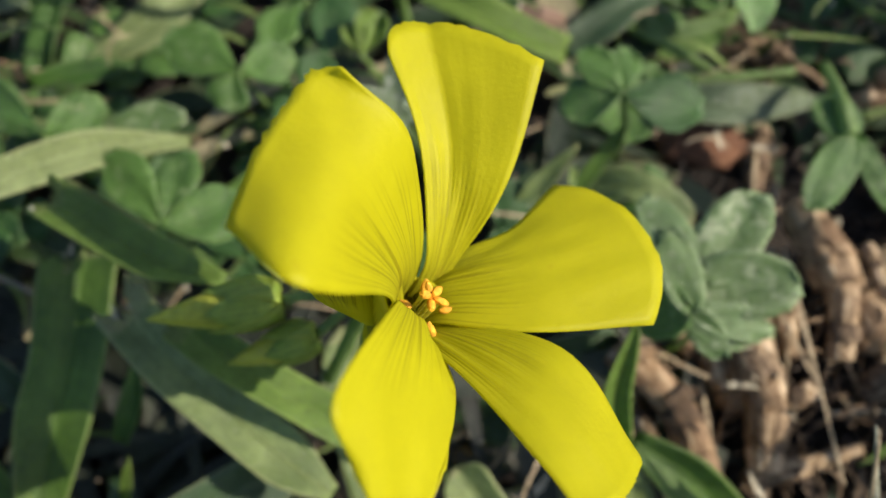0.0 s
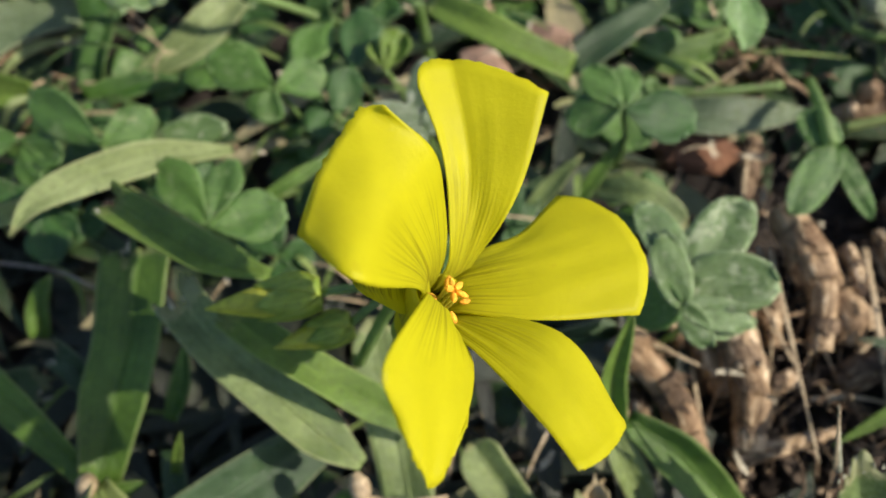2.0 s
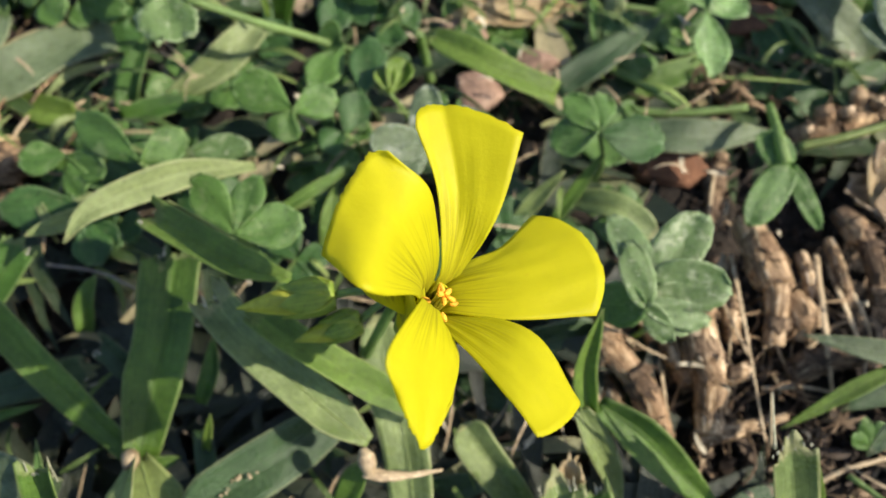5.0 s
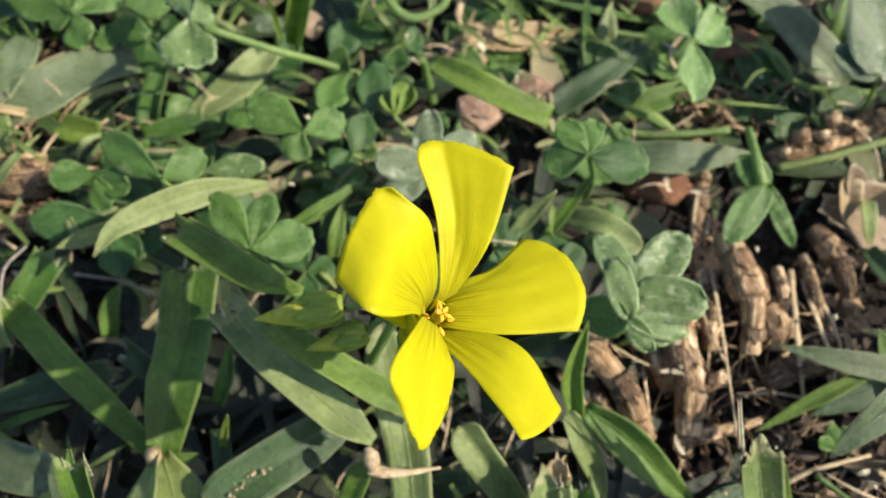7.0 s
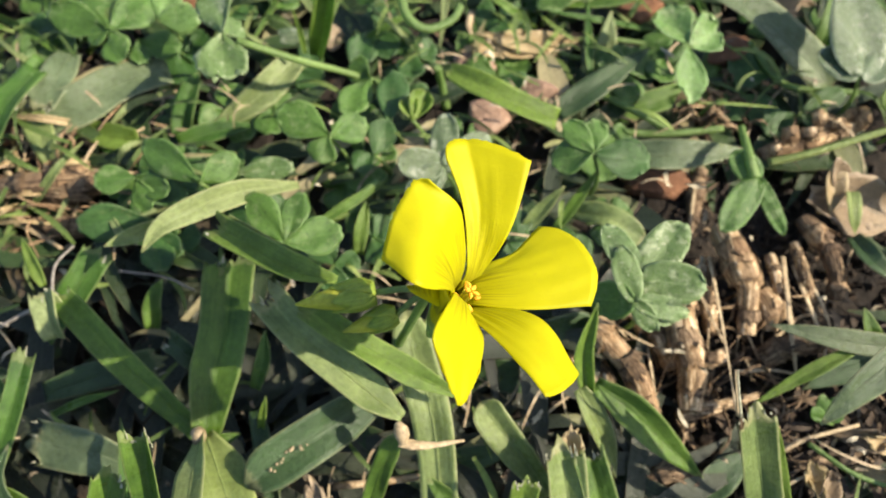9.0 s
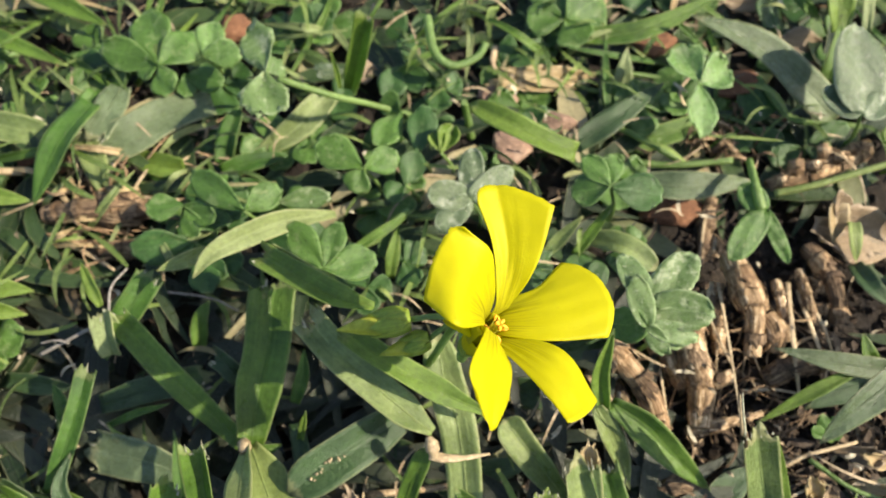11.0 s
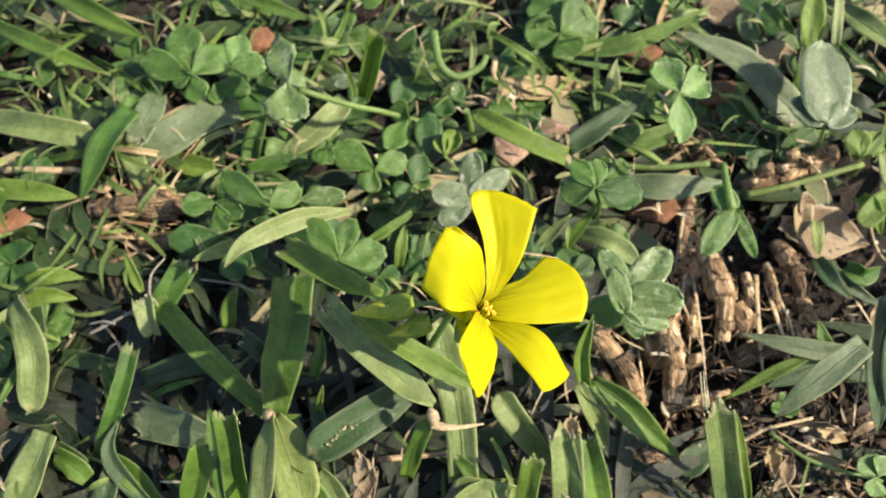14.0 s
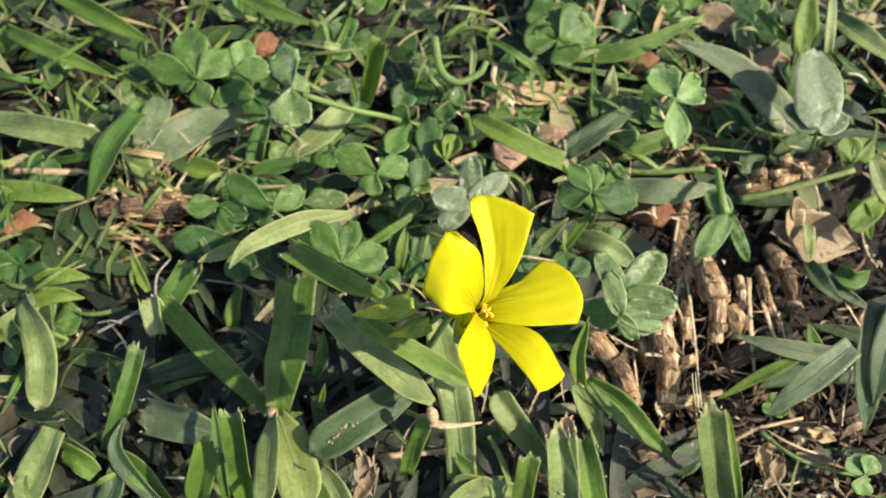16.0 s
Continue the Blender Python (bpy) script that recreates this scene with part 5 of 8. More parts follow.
clover("withered clover leaflets with ragged pale edges", (35.2, 36.8, 28), [((32.8, 48.5, 30), 6.1), ((46.6, 34.8, 26), 5.2), ((39.8, 31.2, 25), 4.6), ((43.9, 33.1, 24), 3.9), ((27.1, 39.7, 22), 8.5, CLOVER)], (38.2, 39.8, -2), CLOVER_WORN, notch=0.03, ragged=0.4, oval=True)
# this leaf and the next carry their shade as a darker green
clover("clover leaf in deep shade", (75.4, 105.8, 5), [((80.9, 120.9, 6), 11.7), ((69.6, 99, 5), 9.7), ((84.2, 97.8, 4), 8.9)], (78.4, 108.8, -2), CLOVER_DEEP_SHADED)
clover("dark clover leaf in shade", (88.9, 98.3, 6), [((102.3, 104.3, 9), 7.1), ((79.2, 94.1, 5), 9), ((98.3, 96.4, 6), 10.2)], (91.9, 101.3, -2), CLOVER_DEEP_SHADED)
clover("green clover leaf beside the dark stones", (13.5, 103.8, 9), [((11.3, 108.9, 11), 8.3), ((20.5, 106.6, 9), 7.4)], (16.5, 106.8, -2), CLOVER_DEEP_SHADED)
clover("clover leaf behind the dark blade", (8.8, 130.7, 8), [((2.4, 131.9, 9), 9.4), ((16.9, 133.9, 9), 9.4), ((10.3, 124.7, 8), 8)], (11.8, 133.7, -2), CLOVER_DEEP_SHADED)
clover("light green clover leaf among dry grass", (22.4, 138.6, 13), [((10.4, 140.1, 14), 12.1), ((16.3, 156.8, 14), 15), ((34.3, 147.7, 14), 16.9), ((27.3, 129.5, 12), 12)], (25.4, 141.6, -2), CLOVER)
clover("small dark clover leaf", (-54.2, 139, 9), [((-61.9, 144.6, 10), 10.2), ((-51.7, 147.8, 10), 9.9), ((-48.9, 136.6, 9), 9.4)], (-51.2, 142, -2), CLOVER_DEEP_SHADED)
clover("dark clover leaf under the blade", (10, 59.3, 9), [((13.7, 67.7, 11), 7.9), ((10.5, 50.2, 9), 6.6), ((16.3, 59.3, 9), 6.7)], (13, 62.3, -2), CLOVER_DEEP_SHADED)
clover("dark clover leaf near the petal", (23.8, 56.2, 9), [((22, 63.5, 10), 7.6), ((30.8, 58.8, 10), 7)], (26.8, 59.2, -2), CLOVER_DEEP_SHADED)
stalk("clover_stalk", "bright green stalk of the hanging clover leaf", "clover stalk", [(69.5, 72.5, 18), (68.3, 77.6, 20), (69.3, 88.3, 16)], (1.5, 0.95), STALK)
shoot("small yellow-green leaf on dry litter", ([(95.1, 71.2, 13), (94.8, 66.3, 12), (95.6, 61.5, 9)], 4.2, PALE_GREEN, dict()))

# rhizomes and roots
rhizome("ringed tan rhizome lying bare on the soil", [(29.2, 38.2, 8), (34.2, 32.5, 8), (39.4, 25.5, 6), (42.8, 17.8, 3)], (3.3, 3.75, 2.75, 2.25), HUSK)
rhizome("thick ringed rhizome with grey bark", [(51.7, 46.2, 8), (50.4, 36.6, 8), (52.2, 29.9, 7), (51.8, 19.3, 3)], (3.17, 3.7, 3.26, 2.42), ROOT)
rhizome("short tan rhizome stub", [(44, 41.5, 5), (46, 34.4, 5), (49.3, 29.4, 3)], (2.3, 2.7, 2.0), ROOT)
rhizome("short side root with a blunt end", [(53.3, 30.3, 7), (56.6, 29.6, 8), (60.1, 31.7, 6)], (1.75, 1.9, 1.45), ROOT)
rhizome("pale tan rhizome with fine fibres", [(63.3, 63.9, 8), (65.6, 54.1, 9), (67.5, 46.5, 8), (67, 37.2, 4)], (3.44, 3.65, 3.07, 2.42), ROOT)
rhizome("pale rounded rhizome branch", [(71, 47.3, 6), (72.9, 43.3, 6), (73, 39, 3)], (2.5, 3.1, 2), ROOT)
rhizome("brown knobbly rhizome half buried", [(85, 67.4, 6), (88.3, 60.4, 7), (89.9, 53.5, 7), (90.7, 46.8, 3)], (2.26, 3, 2.69, 1.95), ROOT_DARK)
rhizome("brown ringed rhizome with pale knobs", [(77.4, 85.7, 5), (86.7, 88.3, 7), (96.3, 92.3, 7), (107.6, 98.9, 5)], (2.23, 3.24, 3.44, 2.43), ROOT)
rhizome("pale knob of the ringed rhizome", [(86.6, 87.6, 7), (84.3, 89.5, 10), (84, 91.5, 11)], (2.18, 2.36, 1.84), ROOT)
rhizome("pale knob of the ringed rhizome", [(94.7, 91.4, 7), (92.8, 94.4, 10), (92.6, 96.7, 11)], (1.9, 1.9, 1.38), ROOT)
# dark bark stands in for the hollow's shade on this stem
rhizome("old brown rhizome in the hollow, darkened as in shade", [(62.9, 84.3, 1), (60.2, 75.8, 1), (58.6, 67.5, -1)], (1.9, 2.3, 1.6), ROOT_DARK)
rhizome("smooth tan root lying along the soil", [(48.9, 17.7, 2), (56.7, 19.6, 3), (67.7, 22.6, 3)], (1.7, 1.6, 1.05), ROOT)
# shade on this rhizome comes from the dark bark colour
rhizome("dark rhizome in the shade", [(70, 31.1, 2), (75.8, 34, 4), (84.6, 35.8, 3)], (2.45, 3.1, 2.45), ROOT_DARK)
rhizome("brown broken rhizome end among straw", [(-113.4, 77.4, 4), (-104.9, 76.8, 6), (-97, 79, 5)], (3.7, 4.45, 3.25), ROOT_DARK)
rhizome("grey old rhizome among straw", [(-113.8, 67.5, 2), (-104.2, 66.7, 3), (-92.5, 67.8, 3)], (2.2, 2.65, 2.05), ROOT_DARK)
rhizome("tan root end in the soil", [(24.3, 30.5, 4), (29.1, 33.6, 5), (33.5, 36.1, 4)], (1.75, 2.15, 1.6), ROOT)
rhizome("dark root lump half in the soil", [(38.4, 2.2, 1), (45.9, 4.5, 3), (51.1, 1.1, 1)], (2.55, 3.3, 2.55), ROOT_DARK)
stalk("straw", "pale dry grass fibre on bare soil", "straw", [(78.2, 56.7, 6), (76.4, 40.5, 8), (77.4, 24, 3)], (0.9, 0.8, 0.45), STRAW, n=16, k=8, flat=0.45, rough=0.3)
stalk("straw", "pale dry grass fibre on bare soil", "straw", [(81, 54.9, 5), (83, 41.2, 6), (86.3, 33.9, 2)], (0.9, 0.8, 0.45), STRAW, n=16, k=8, flat=0.45, rough=0.3)
stalk("straw", "pale dry grass fibre on bare soil", "straw", [(82.4, 54.9, 5), (85.6, 44.1, 6), (88.7, 33.9, 2)], (0.65, 0.55, 0.35), STRAW, n=16, k=8, flat=0.45, rough=0.3)
stalk("straw", "pale dry grass fibre on bare soil", "straw", [(59.3, 55.9, 8), (59.7, 40.1, 9), (58.5, 15.5, 14)], (0.55, 0.45, 0.25), STRAW, n=16, k=8, flat=0.45, rough=0.3)
stalk("straw", "pale dry grass fibre on bare soil", "straw", [(55.8, 47.8, 7), (59.2, 37.3, 7), (62.1, 32.3, 5)], (0.55, 0.45, 0.25), STRAW, n=16, k=8, flat=0.45, rough=0.3)
stalk("straw", "pale dry grass fibre on bare soil", "straw", [(58.9, 57.2, 5), (55.8, 48.5, 6), (54.2, 41.5, 5)], (0.75, 0.7, 0.4), STRAW, n=16, k=8, flat=0.45, rough=0.3)
stalk("straw", "pale dry grass fibre on bare soil", "straw", [(62.8, 27.8, 4), (70.9, 28.5, 4), (78.6, 27.1, 4)], (0.6, 0.5, 0.3), STRAW, n=16, k=8, flat=0.45, rough=0.3)
stalk("straw", "pale dry grass fibre on bare soil", "straw", [(59.6, 77.8, 4), (57.3, 67.9, 4), (55.4, 58.8, 3)], (0.5, 0.45, 0.25), STRAW, n=16, k=8, flat=0.45, rough=0.3)
stalk("straw", "pale dry grass fibre on bare soil", "straw", [(72.3, 35, 3), (81.2, 41.9, 4), (90.4, 42.6, 2)], (0.5, 0.45, 0.25), STRAW, n=16, k=8, flat=0.45, rough=0.3)
stalk("straw", "pale dry grass fibre on bare soil", "straw", [(42.5, 38.2, 4), (42.9, 30.2, 5), (43.9, 22.6, 3)], (0.5, 0.4, 0.25), STRAW, n=16, k=8, flat=0.45, rough=0.3)
stalk("straw", "pale dry grass fibre on bare soil", "straw", [(-108.4, 83.1, 6), (-100.4, 81, 8), (-87.5, 80, 8)], (0.7, 0.6, 0.35), STRAW, n=16, k=8, flat=0.45, rough=0.3)
stalk("straw", "pale dry grass fibre on bare soil", "straw", [(-105.7, 76.5, 4), (-108, 83.4, 7), (-109.9, 89.7, 8)], (0.7, 0.65, 0.35), STRAW, n=16, k=8, flat=0.45, rough=0.3)
stalk("straw", "pale dry grass fibre on bare soil", "straw", [(-102.3, 78.2, 4), (-100.8, 83.6, 8), (-98.1, 89.1, 9)], (0.65, 0.55, 0.35), STRAW, n=16, k=8, flat=0.45, rough=0.3)
stalk("straw", "pale dry grass fibre on bare soil", "straw", [(-120.4, 85.7, 3), (-115.1, 78.2, 4), (-117.7, 67, 3)], (0.7, 0.65, 0.35), STRAW, n=16, k=8, flat=0.45, rough=0.3)
stalk("straw", "pale dry grass fibre on bare soil", "straw", [(-122.5, 68.7, 3), (-113.9, 65.7, 4), (-104.4, 60.5, 3)], (0.95, 0.8, 0.45), STRAW, n=16, k=8, flat=0.45, rough=0.3)
stalk("straw", "pale dry grass fibre on bare soil", "straw", [(-123.9, 83.4, 4), (-117.2, 76, 5), (-112, 75.3, 3)], (0.85, 0.75, 0.4), STRAW, n=16, k=8, flat=0.45, rough=0.3)
stalk("straw", "pale dry grass fibre on bare soil", "straw", [(25.1, 42.6, 4), (31.3, 35.8, 5), (34, 33.3, 4)], (0.55, 0.45, 0.25), STRAW, n=16, k=8, flat=0.45, rough=0.3)
stalk("straw", "pale dry grass fibre on bare soil", "straw", [(57.1, 112.3, 6), (55.2, 115.8, 9), (59.1, 121.4, 8)], (0.55, 0.5, 0.3), STRAW, n=16, k=8, flat=0.45, rough=0.3)
stalk("straw", "pale dry grass fibre on bare soil", "straw", [(1.6, 132.8, 8), (0.7, 125.9, 9), (3.1, 121.7, 8)], (1.0, 0.9, 0.5), STRAW, n=16, k=8, flat=0.45, rough=0.3)
stalk("straw", "reddish-brown dry stem fibre", "straw", [(60.9, 107.1, 4), (66.5, 101.1, 6), (71.6, 98.5, 3)], (0.7, 0.5), ROOT, n=12, k=7)
stalk("straw", "reddish-brown dry stem fibre", "straw", [(63.2, 109.2, 5), (68.9, 104.1, 7), (70, 99.7, 4)], (0.6, 0.45), ROOT, n=12, k=7)
stalk("straw", "reddish-brown dry stem fibre", "straw", [(63.6, 97.9, 4), (66.8, 101.1, 6), (66.8, 107.3, 5)], (0.6, 0.45), ROOT, n=12, k=7)
stalk("straw", "reddish-brown dry stem fibre", "straw", [(65.2, 95.8, 3), (70.7, 95.9, 5), (75.2, 93.3, 4)], (0.7, 0.5), ROOT, n=12, k=7)
stalk("straw", "reddish-brown dry stem fibre", "straw", [(36, 98, 4), (40.5, 99.1, 5), (45.2, 98, 4)], (0.6, 0.45), ROOT, n=12, k=7)
stalk("twig", "grey thin twig beside the grass joint", "twig", [(-116.1, 34, 10), (-107.3, 37.5, 13), (-98.6, 41.3, 16)], (0.5, 0.38), TWIG)
stalk("twig", "thin curved grey twig", "twig", [(-98, 43.5, 15), (-99.2, 51.1, 14), (-97.4, 57.7, 11)], (0.38, 0.28), TWIG)
stalk("twig", "thin grey twig across the gap", "twig", [(-86.4, 52.2, 8), (-74.9, 50.6, 8), (-67.4, 47.7, 6)], (0.34, 0.24), TWIG)
stalk("straw", "long white hair on the cut blade", "straw", [(51.9, 11.3, 33), (49.9, 14.6, 40), (48.9, 17.3, 44)], (0.3, 0.15), STRAW, n=8, k=6)

# stones and clods
lump("stone", "pinkish tan stone between the leaves", "stone", (18.3, 105.8, 8), (12.3, 10.2, 6.2), STONE, 1)
lump("stone", "pinkish brown stone half in shade", "stone", (6.4, 98.7, 5), (15.4, 10.2, 5.5), STONE, 2, turn=-15)
lump("stone", "pale tan pebble beside the dark hole", "stone", (1.5, 115.7, 4), (12.8, 11.2, 5.7), STONE, 8)
lump("clod", "reddish brown lump of earth", "clod", (74.2, 121.1, 4), (12.8, 11.2, 6.4), CLOD, 4)
lump("clod", "dark red-brown lump of earth in the hollow", "clod", (53.2, 80.3, 1), (21.1, 10.6, 6), CLOD, 6)
lump("stone", "pale pebble between stalks", "stone", (-32.7, 128.2, 4), (8.8, 10.5, 4.9), STONE, 9)
lump("clod", "brown lump of earth", "clod", (49.6, 136.9, 4), (14.9, 11.6, 5.9), CLOD, 11)
lump("clod", "orange-brown dry scrap of earth", "clod", (-126.4, 94.1, 4), (7.7, 7.7, 4.6), CLOD, 12)

# dead leaf
dead_leaf("dead brown curled leaf on the soil", (113.7, 68.3, 3), (85.9, 71.5, 11), 15.5, notch=0.02, cup=0.3, ragged=0.35)
dead_leaf("dead pale scrap of leaf standing on edge", (95.1, 73.1, 8), (90.6, 77.7, 18), 5.5, notch=0.0, cup=0.3)

# sward further out
shoot("light green grass blade over the sward", ([(-172.4, 145, 10), (-148.8, 131.7, 14), (-127.6, 124.2, 10)], 5.8, GRASS, dict()))
shoot("light grey-green grass blade lying flat", ([(-170.6, 107.5, 10), (-146.3, 102, 13), (-126.3, 100.1, 10)], 8.6, GREY, dict(tip='blunt')))
shoot("drooping dark green grass blade", ([(-114.7, 106.9, 16), (-120.7, 92.5, 17), (-130, 77.2, 7)], 9.4, MID, dict(fold=0.3)))
shoot("bright green grass blade lying low", ([(-165.1, 82.5, 8), (-144.5, 80.2, 10), (-130, 79.9, 7)], 6.9, FRESH, dict()))
shoot("grey-green broad grass blade hanging down", ([(-139.6, 43.4, 12), (-128.4, 27, 15), (-129.9, 11.6, 6)], 8.6, GREY, dict(tip='blunt')))
shoot("pale grey-green grass blade at the edge of the sward", ([(-120.1, 4.9, 13), (-123, -4.2, 11), (-129.3, -15.9, 6)], 9.6, GREY, dict(tip='torn')))
shoot("small green grass leaf at the edge of the sward", ([(-108.6, -6.4, 8), (-113.4, -2.5, 10), (-119, 0.1, 9)], 6.3, GRASS, dict(tip='blunt')))
shoot("dark green grass blade near bare soil", ([(-87.6, -13, 5), (-97.2, -4.7, 9), (-106.5, 1.3, 9)], 6.9, GRASS, dict()))
shoot("yellow-green short grass blade", ([(-139, 49.6, 10), (-129.5, 51.4, 12), (-122.2, 51.8, 9)], 5.2, FRESH, dict()))
shoot("yellow-green short grass blade", ([(-139.6, 42.6, 9), (-130.4, 45.4, 11), (-123.1, 45.5, 8)], 5.1, FRESH, dict()))
shoot("grey-green blade behind straw", ([(-149.8, 32, 8), (-139.9, 38.7, 10), (-133.4, 50.1, 9)], 6.8, GREY, dict()))
shoot("fresh green grass blade beyond the clover", ([(-155.3, 157.6, 15), (-135.1, 146.1, 16), (-115.9, 136.9, 12)], 7.4, GRASS, dict(fold=0.4)))
shoot("green grass blade beyond the clover", ([(-92.5, 160.2, 12), (-76.6, 150.3, 14), (-59.1, 146.3, 10)], 5.1, GRASS, dict()))
shoot("green grass blade crossing behind", ([(22.1, 135.1, 9), (45.1, 134.5, 13), (71.1, 146.5, 17)], 6.4, GRASS, dict(fold=0.3)))
shoot("pale green upright grass blade", ([(108.7, 131.4, 16), (108.7, 141.3, 22), (108.8, 152.1, 28)], 3.6, PALE, dict()))
shoot("pale green upright grass blade", ([(101.6, 132.9, 14), (101.3, 140.6, 20), (103.6, 153.9, 26)], 8.1, FRESH, dict()))
shoot("grey-green grass blade among the sward", ([(114.7, 147.8, 14), (123.4, 136.7, 15), (132.9, 127.5, 14)], 7.4, GREY, dict()))
shoot("thin dark blade among the sward", ([(89, 150.1, 14), (95, 142.8, 13), (100.2, 139.3, 10)], 3.4, GRASS, dict()))
clover("young yellow-green leaf over the straw", (109.8, 91, 15), [((108.5, 98.9, 19), 7.7), ((116.9, 98.6, 17), 7.7)], (112.8, 94, -2), FRESH)
shoot("bright yellow-green young leaf", ([(109.2, 79.4, 12), (110.7, 73.3, 15), (113.5, 67.8, 11)], 5.0, FRESH, dict(tip='point', fold=0.7)))
shoot("grey-green leaf hanging over", ([(115.3, 91.7, 18), (118, 83.2, 16), (122.7, 75.8, 12)], 6.8, GREY, dict()))
shoot("grey-green grass blade tip", ([(97.9, 60.5, 8), (102.7, 51.4, 11), (111, 45.9, 10)], 3.8, DULL, dict()))
shoot("folded green grass leaf", ([(101.6, 57.2, 12), (105.1, 53.9, 14), (110.8, 57, 13)], 5.5, MID, dict(fold=0.6)))
# these two blades stand in shade, put into their dark green
shoot("broad grass blade darkened as in shade", ([(108.6, 44.1, 20), (103, 28.5, 18), (102.7, 10.2, 10)], 10.7, DEEP_SHADED, dict()))
shoot("broad green grass blade darkened as in shade", ([(113.1, 46.1, 24), (106.8, 30.6, 22), (104.3, 17.1, 14)], 9.1, DEEP_SHADED, dict()))
clover("pale young clover leaf at the edge of the sward", (99.1, -1.2, 14), [((95.9, 3.9, 15), 7.3), ((102.1, 3.7, 15), 6.6), ((97.5, -6.2, 13), 6.6)], (102.1, 1.8, -2), CLOVER_PALE)
clover("tiny feathery green sprig", (80.2, 15.3, 8), [((75.8, 17.5, 12), 3.1), ((78.1, 20.5, 13), 3.1), ((81.9, 20, 12), 3.1), ((83.7, 17, 10), 2.8)], (83.2, 18.3, -2), CLOVER)
stalk("straw", "thin olive stem over the litter", "straw", [(75.5, 10.5, 8), (85.5, 3, 9), (104, -1.2, 6)], (0.6, 0.45), STALK)
stalk("straw", "thin tan stem over the litter", "straw", [(66.3, 7.1, 4), (75.1, 11.5, 7), (88.3, 15.1, 6)], (0.65, 0.45), STRAW)
stalk("straw", "pinkish dry straw on grass", "straw", [(-158.6, 90, 6), (-145.8, 89.1, 8), (-135.5, 89.9, 6)], (1.3, 1.1), STRAW)
dead_leaf("dry pinkish leaf scrap", (87.5, 148.3, 6), (71.1, 155.5, 9), 9.8, notch=0.02, ragged=0.3)
dead_leaf("brown triangular dead leaf", (101.5, 135.7, 5), (88.2, 135, 8), 8.7, notch=0.0, ragged=0.3)
dead_leaf("tan dry leaf scrap among grass", (-34.4, 125.3, 6), (-40.9, 123.9, 8), 7.7, notch=0.0, ragged=0.5)
lump("clod", "orange-brown scrap in the grass", "clod", (-135.9, 96.1, 4), (7.6, 9.5, 4.6), CLOD, 21)
lump("clod", "orange-brown earth at the edge of the sward", "clod", (-156.1, 73.6, 3), (20.4, 11.1, 5.6), CLOD, 22)
lump("clod", "dark brown round seed pod", "clod", (-80.6, 142.8, 6), (12, 10, 6.8), CLOD, 23)

# more low clover between the leaves
clover("low green clover leaf half hidden in the sward", (-159.9, 75.7, 7.7), [((-153.3, 80.6, 9.3), 10.1), ((-155.3, 66.6, 7.5), 10.8), ((-169.5, 79.7, 7.3), 11.3)], (-156.9, 78.7, -2), CLOVER)
clover("low green clover leaf half hidden in the sward", (-141.3, 49.7, 5.2), [((-135.4, 51.2, 4.9), 8.6), ((-142.9, 43.3, 5.1), 8.5), ((-146.2, 54.5, 6.3), 7.3)], (-138.3, 52.7, -2), CLOVER)
clover("low green clover leaf half hidden in the sward", (-79.6, 99, 3.8), [((-72.9, 95.5, 4.6), 8.5), ((-85.2, 94.6, 3), 8.1), ((-81.7, 106.3, 4.9), 7.8)], (-76.6, 102, -2), CLOVER_DEEP_SHADED)
clover("low green clover leaf half hidden in the sward", (-25.9, 137.9, 4.3), [((-15.9, 142.6, 3.3), 13.4), ((-26.7, 125.2, 5), 10.9), ((-35.5, 146.6, 3.8), 14.1)], (-22.9, 140.9, -2), CLOVER_DEEP_SHADED)
clover("low green clover leaf half hidden in the sward", (-64.6, 99.4, 5.6), [((-57.3, 92.9, 5.7), 10.5), ((-72.1, 94.4, 7.6), 10.3), ((-64.3, 110.1, 5.7), 10.4)], (-61.6, 102.4, -2), CLOVER)
clover("low green clover leaf half hidden in the sward", (-132.9, 38.6, 4.5), [((-139, 44.3, 6.5), 9.6), ((-124.3, 40.5, 6.5), 10.4), ((-133, 30, 4.2), 10.5)], (-129.9, 41.6, -2), CLOVER)
clover("low green clover leaf half hidden in the sward", (-44.3, 162.5, 7.6), [((-51, 161.1, 8.8), 9.3), ((-41, 169.2, 8.9), 7.7), ((-39.9, 155.6, 7), 9.1)], (-41.3, 165.5, -2), CLOVER)
clover("low green clover leaf half hidden in the sward", (-77.1, 79.2, 8), [((-67.7, 80.4, 9.1), 10.5), ((-78.2, 69.5, 8.4), 12.0), ((-84.7, 86.3, 9.5), 11.2)], (-74.1, 82.2, -2), CLOVER_DEEP_SHADED)
clover("low green clover leaf half hidden in the sward", (102.4, 136.8, 5.5), [((94.1, 138.8, 6.8), 10.9), ((109.4, 143.2, 6.5), 10.9), ((102.9, 126.2, 6.6), 9.5)], (105.4, 139.8, -2), CLOVER)
clover("low green clover leaf half hidden in the sward", (44, 111.4, 7.7), [((36.4, 115.4, 9), 10.1), ((51.3, 116.9, 7.6), 10.5), ((43.1, 101.3, 7.8), 9.7)], (47, 114.4, -2), CLOVER)
clover("low green clover leaf half hidden in the sward", (-31.2, 98.5, 4.7), [((-24.2, 98.6, 6.5), 8.2), ((-33.7, 90.7, 5.8), 8.6), ((-36.3, 103.9, 6), 8.4)], (-28.2, 101.5, -2), CLOVER)
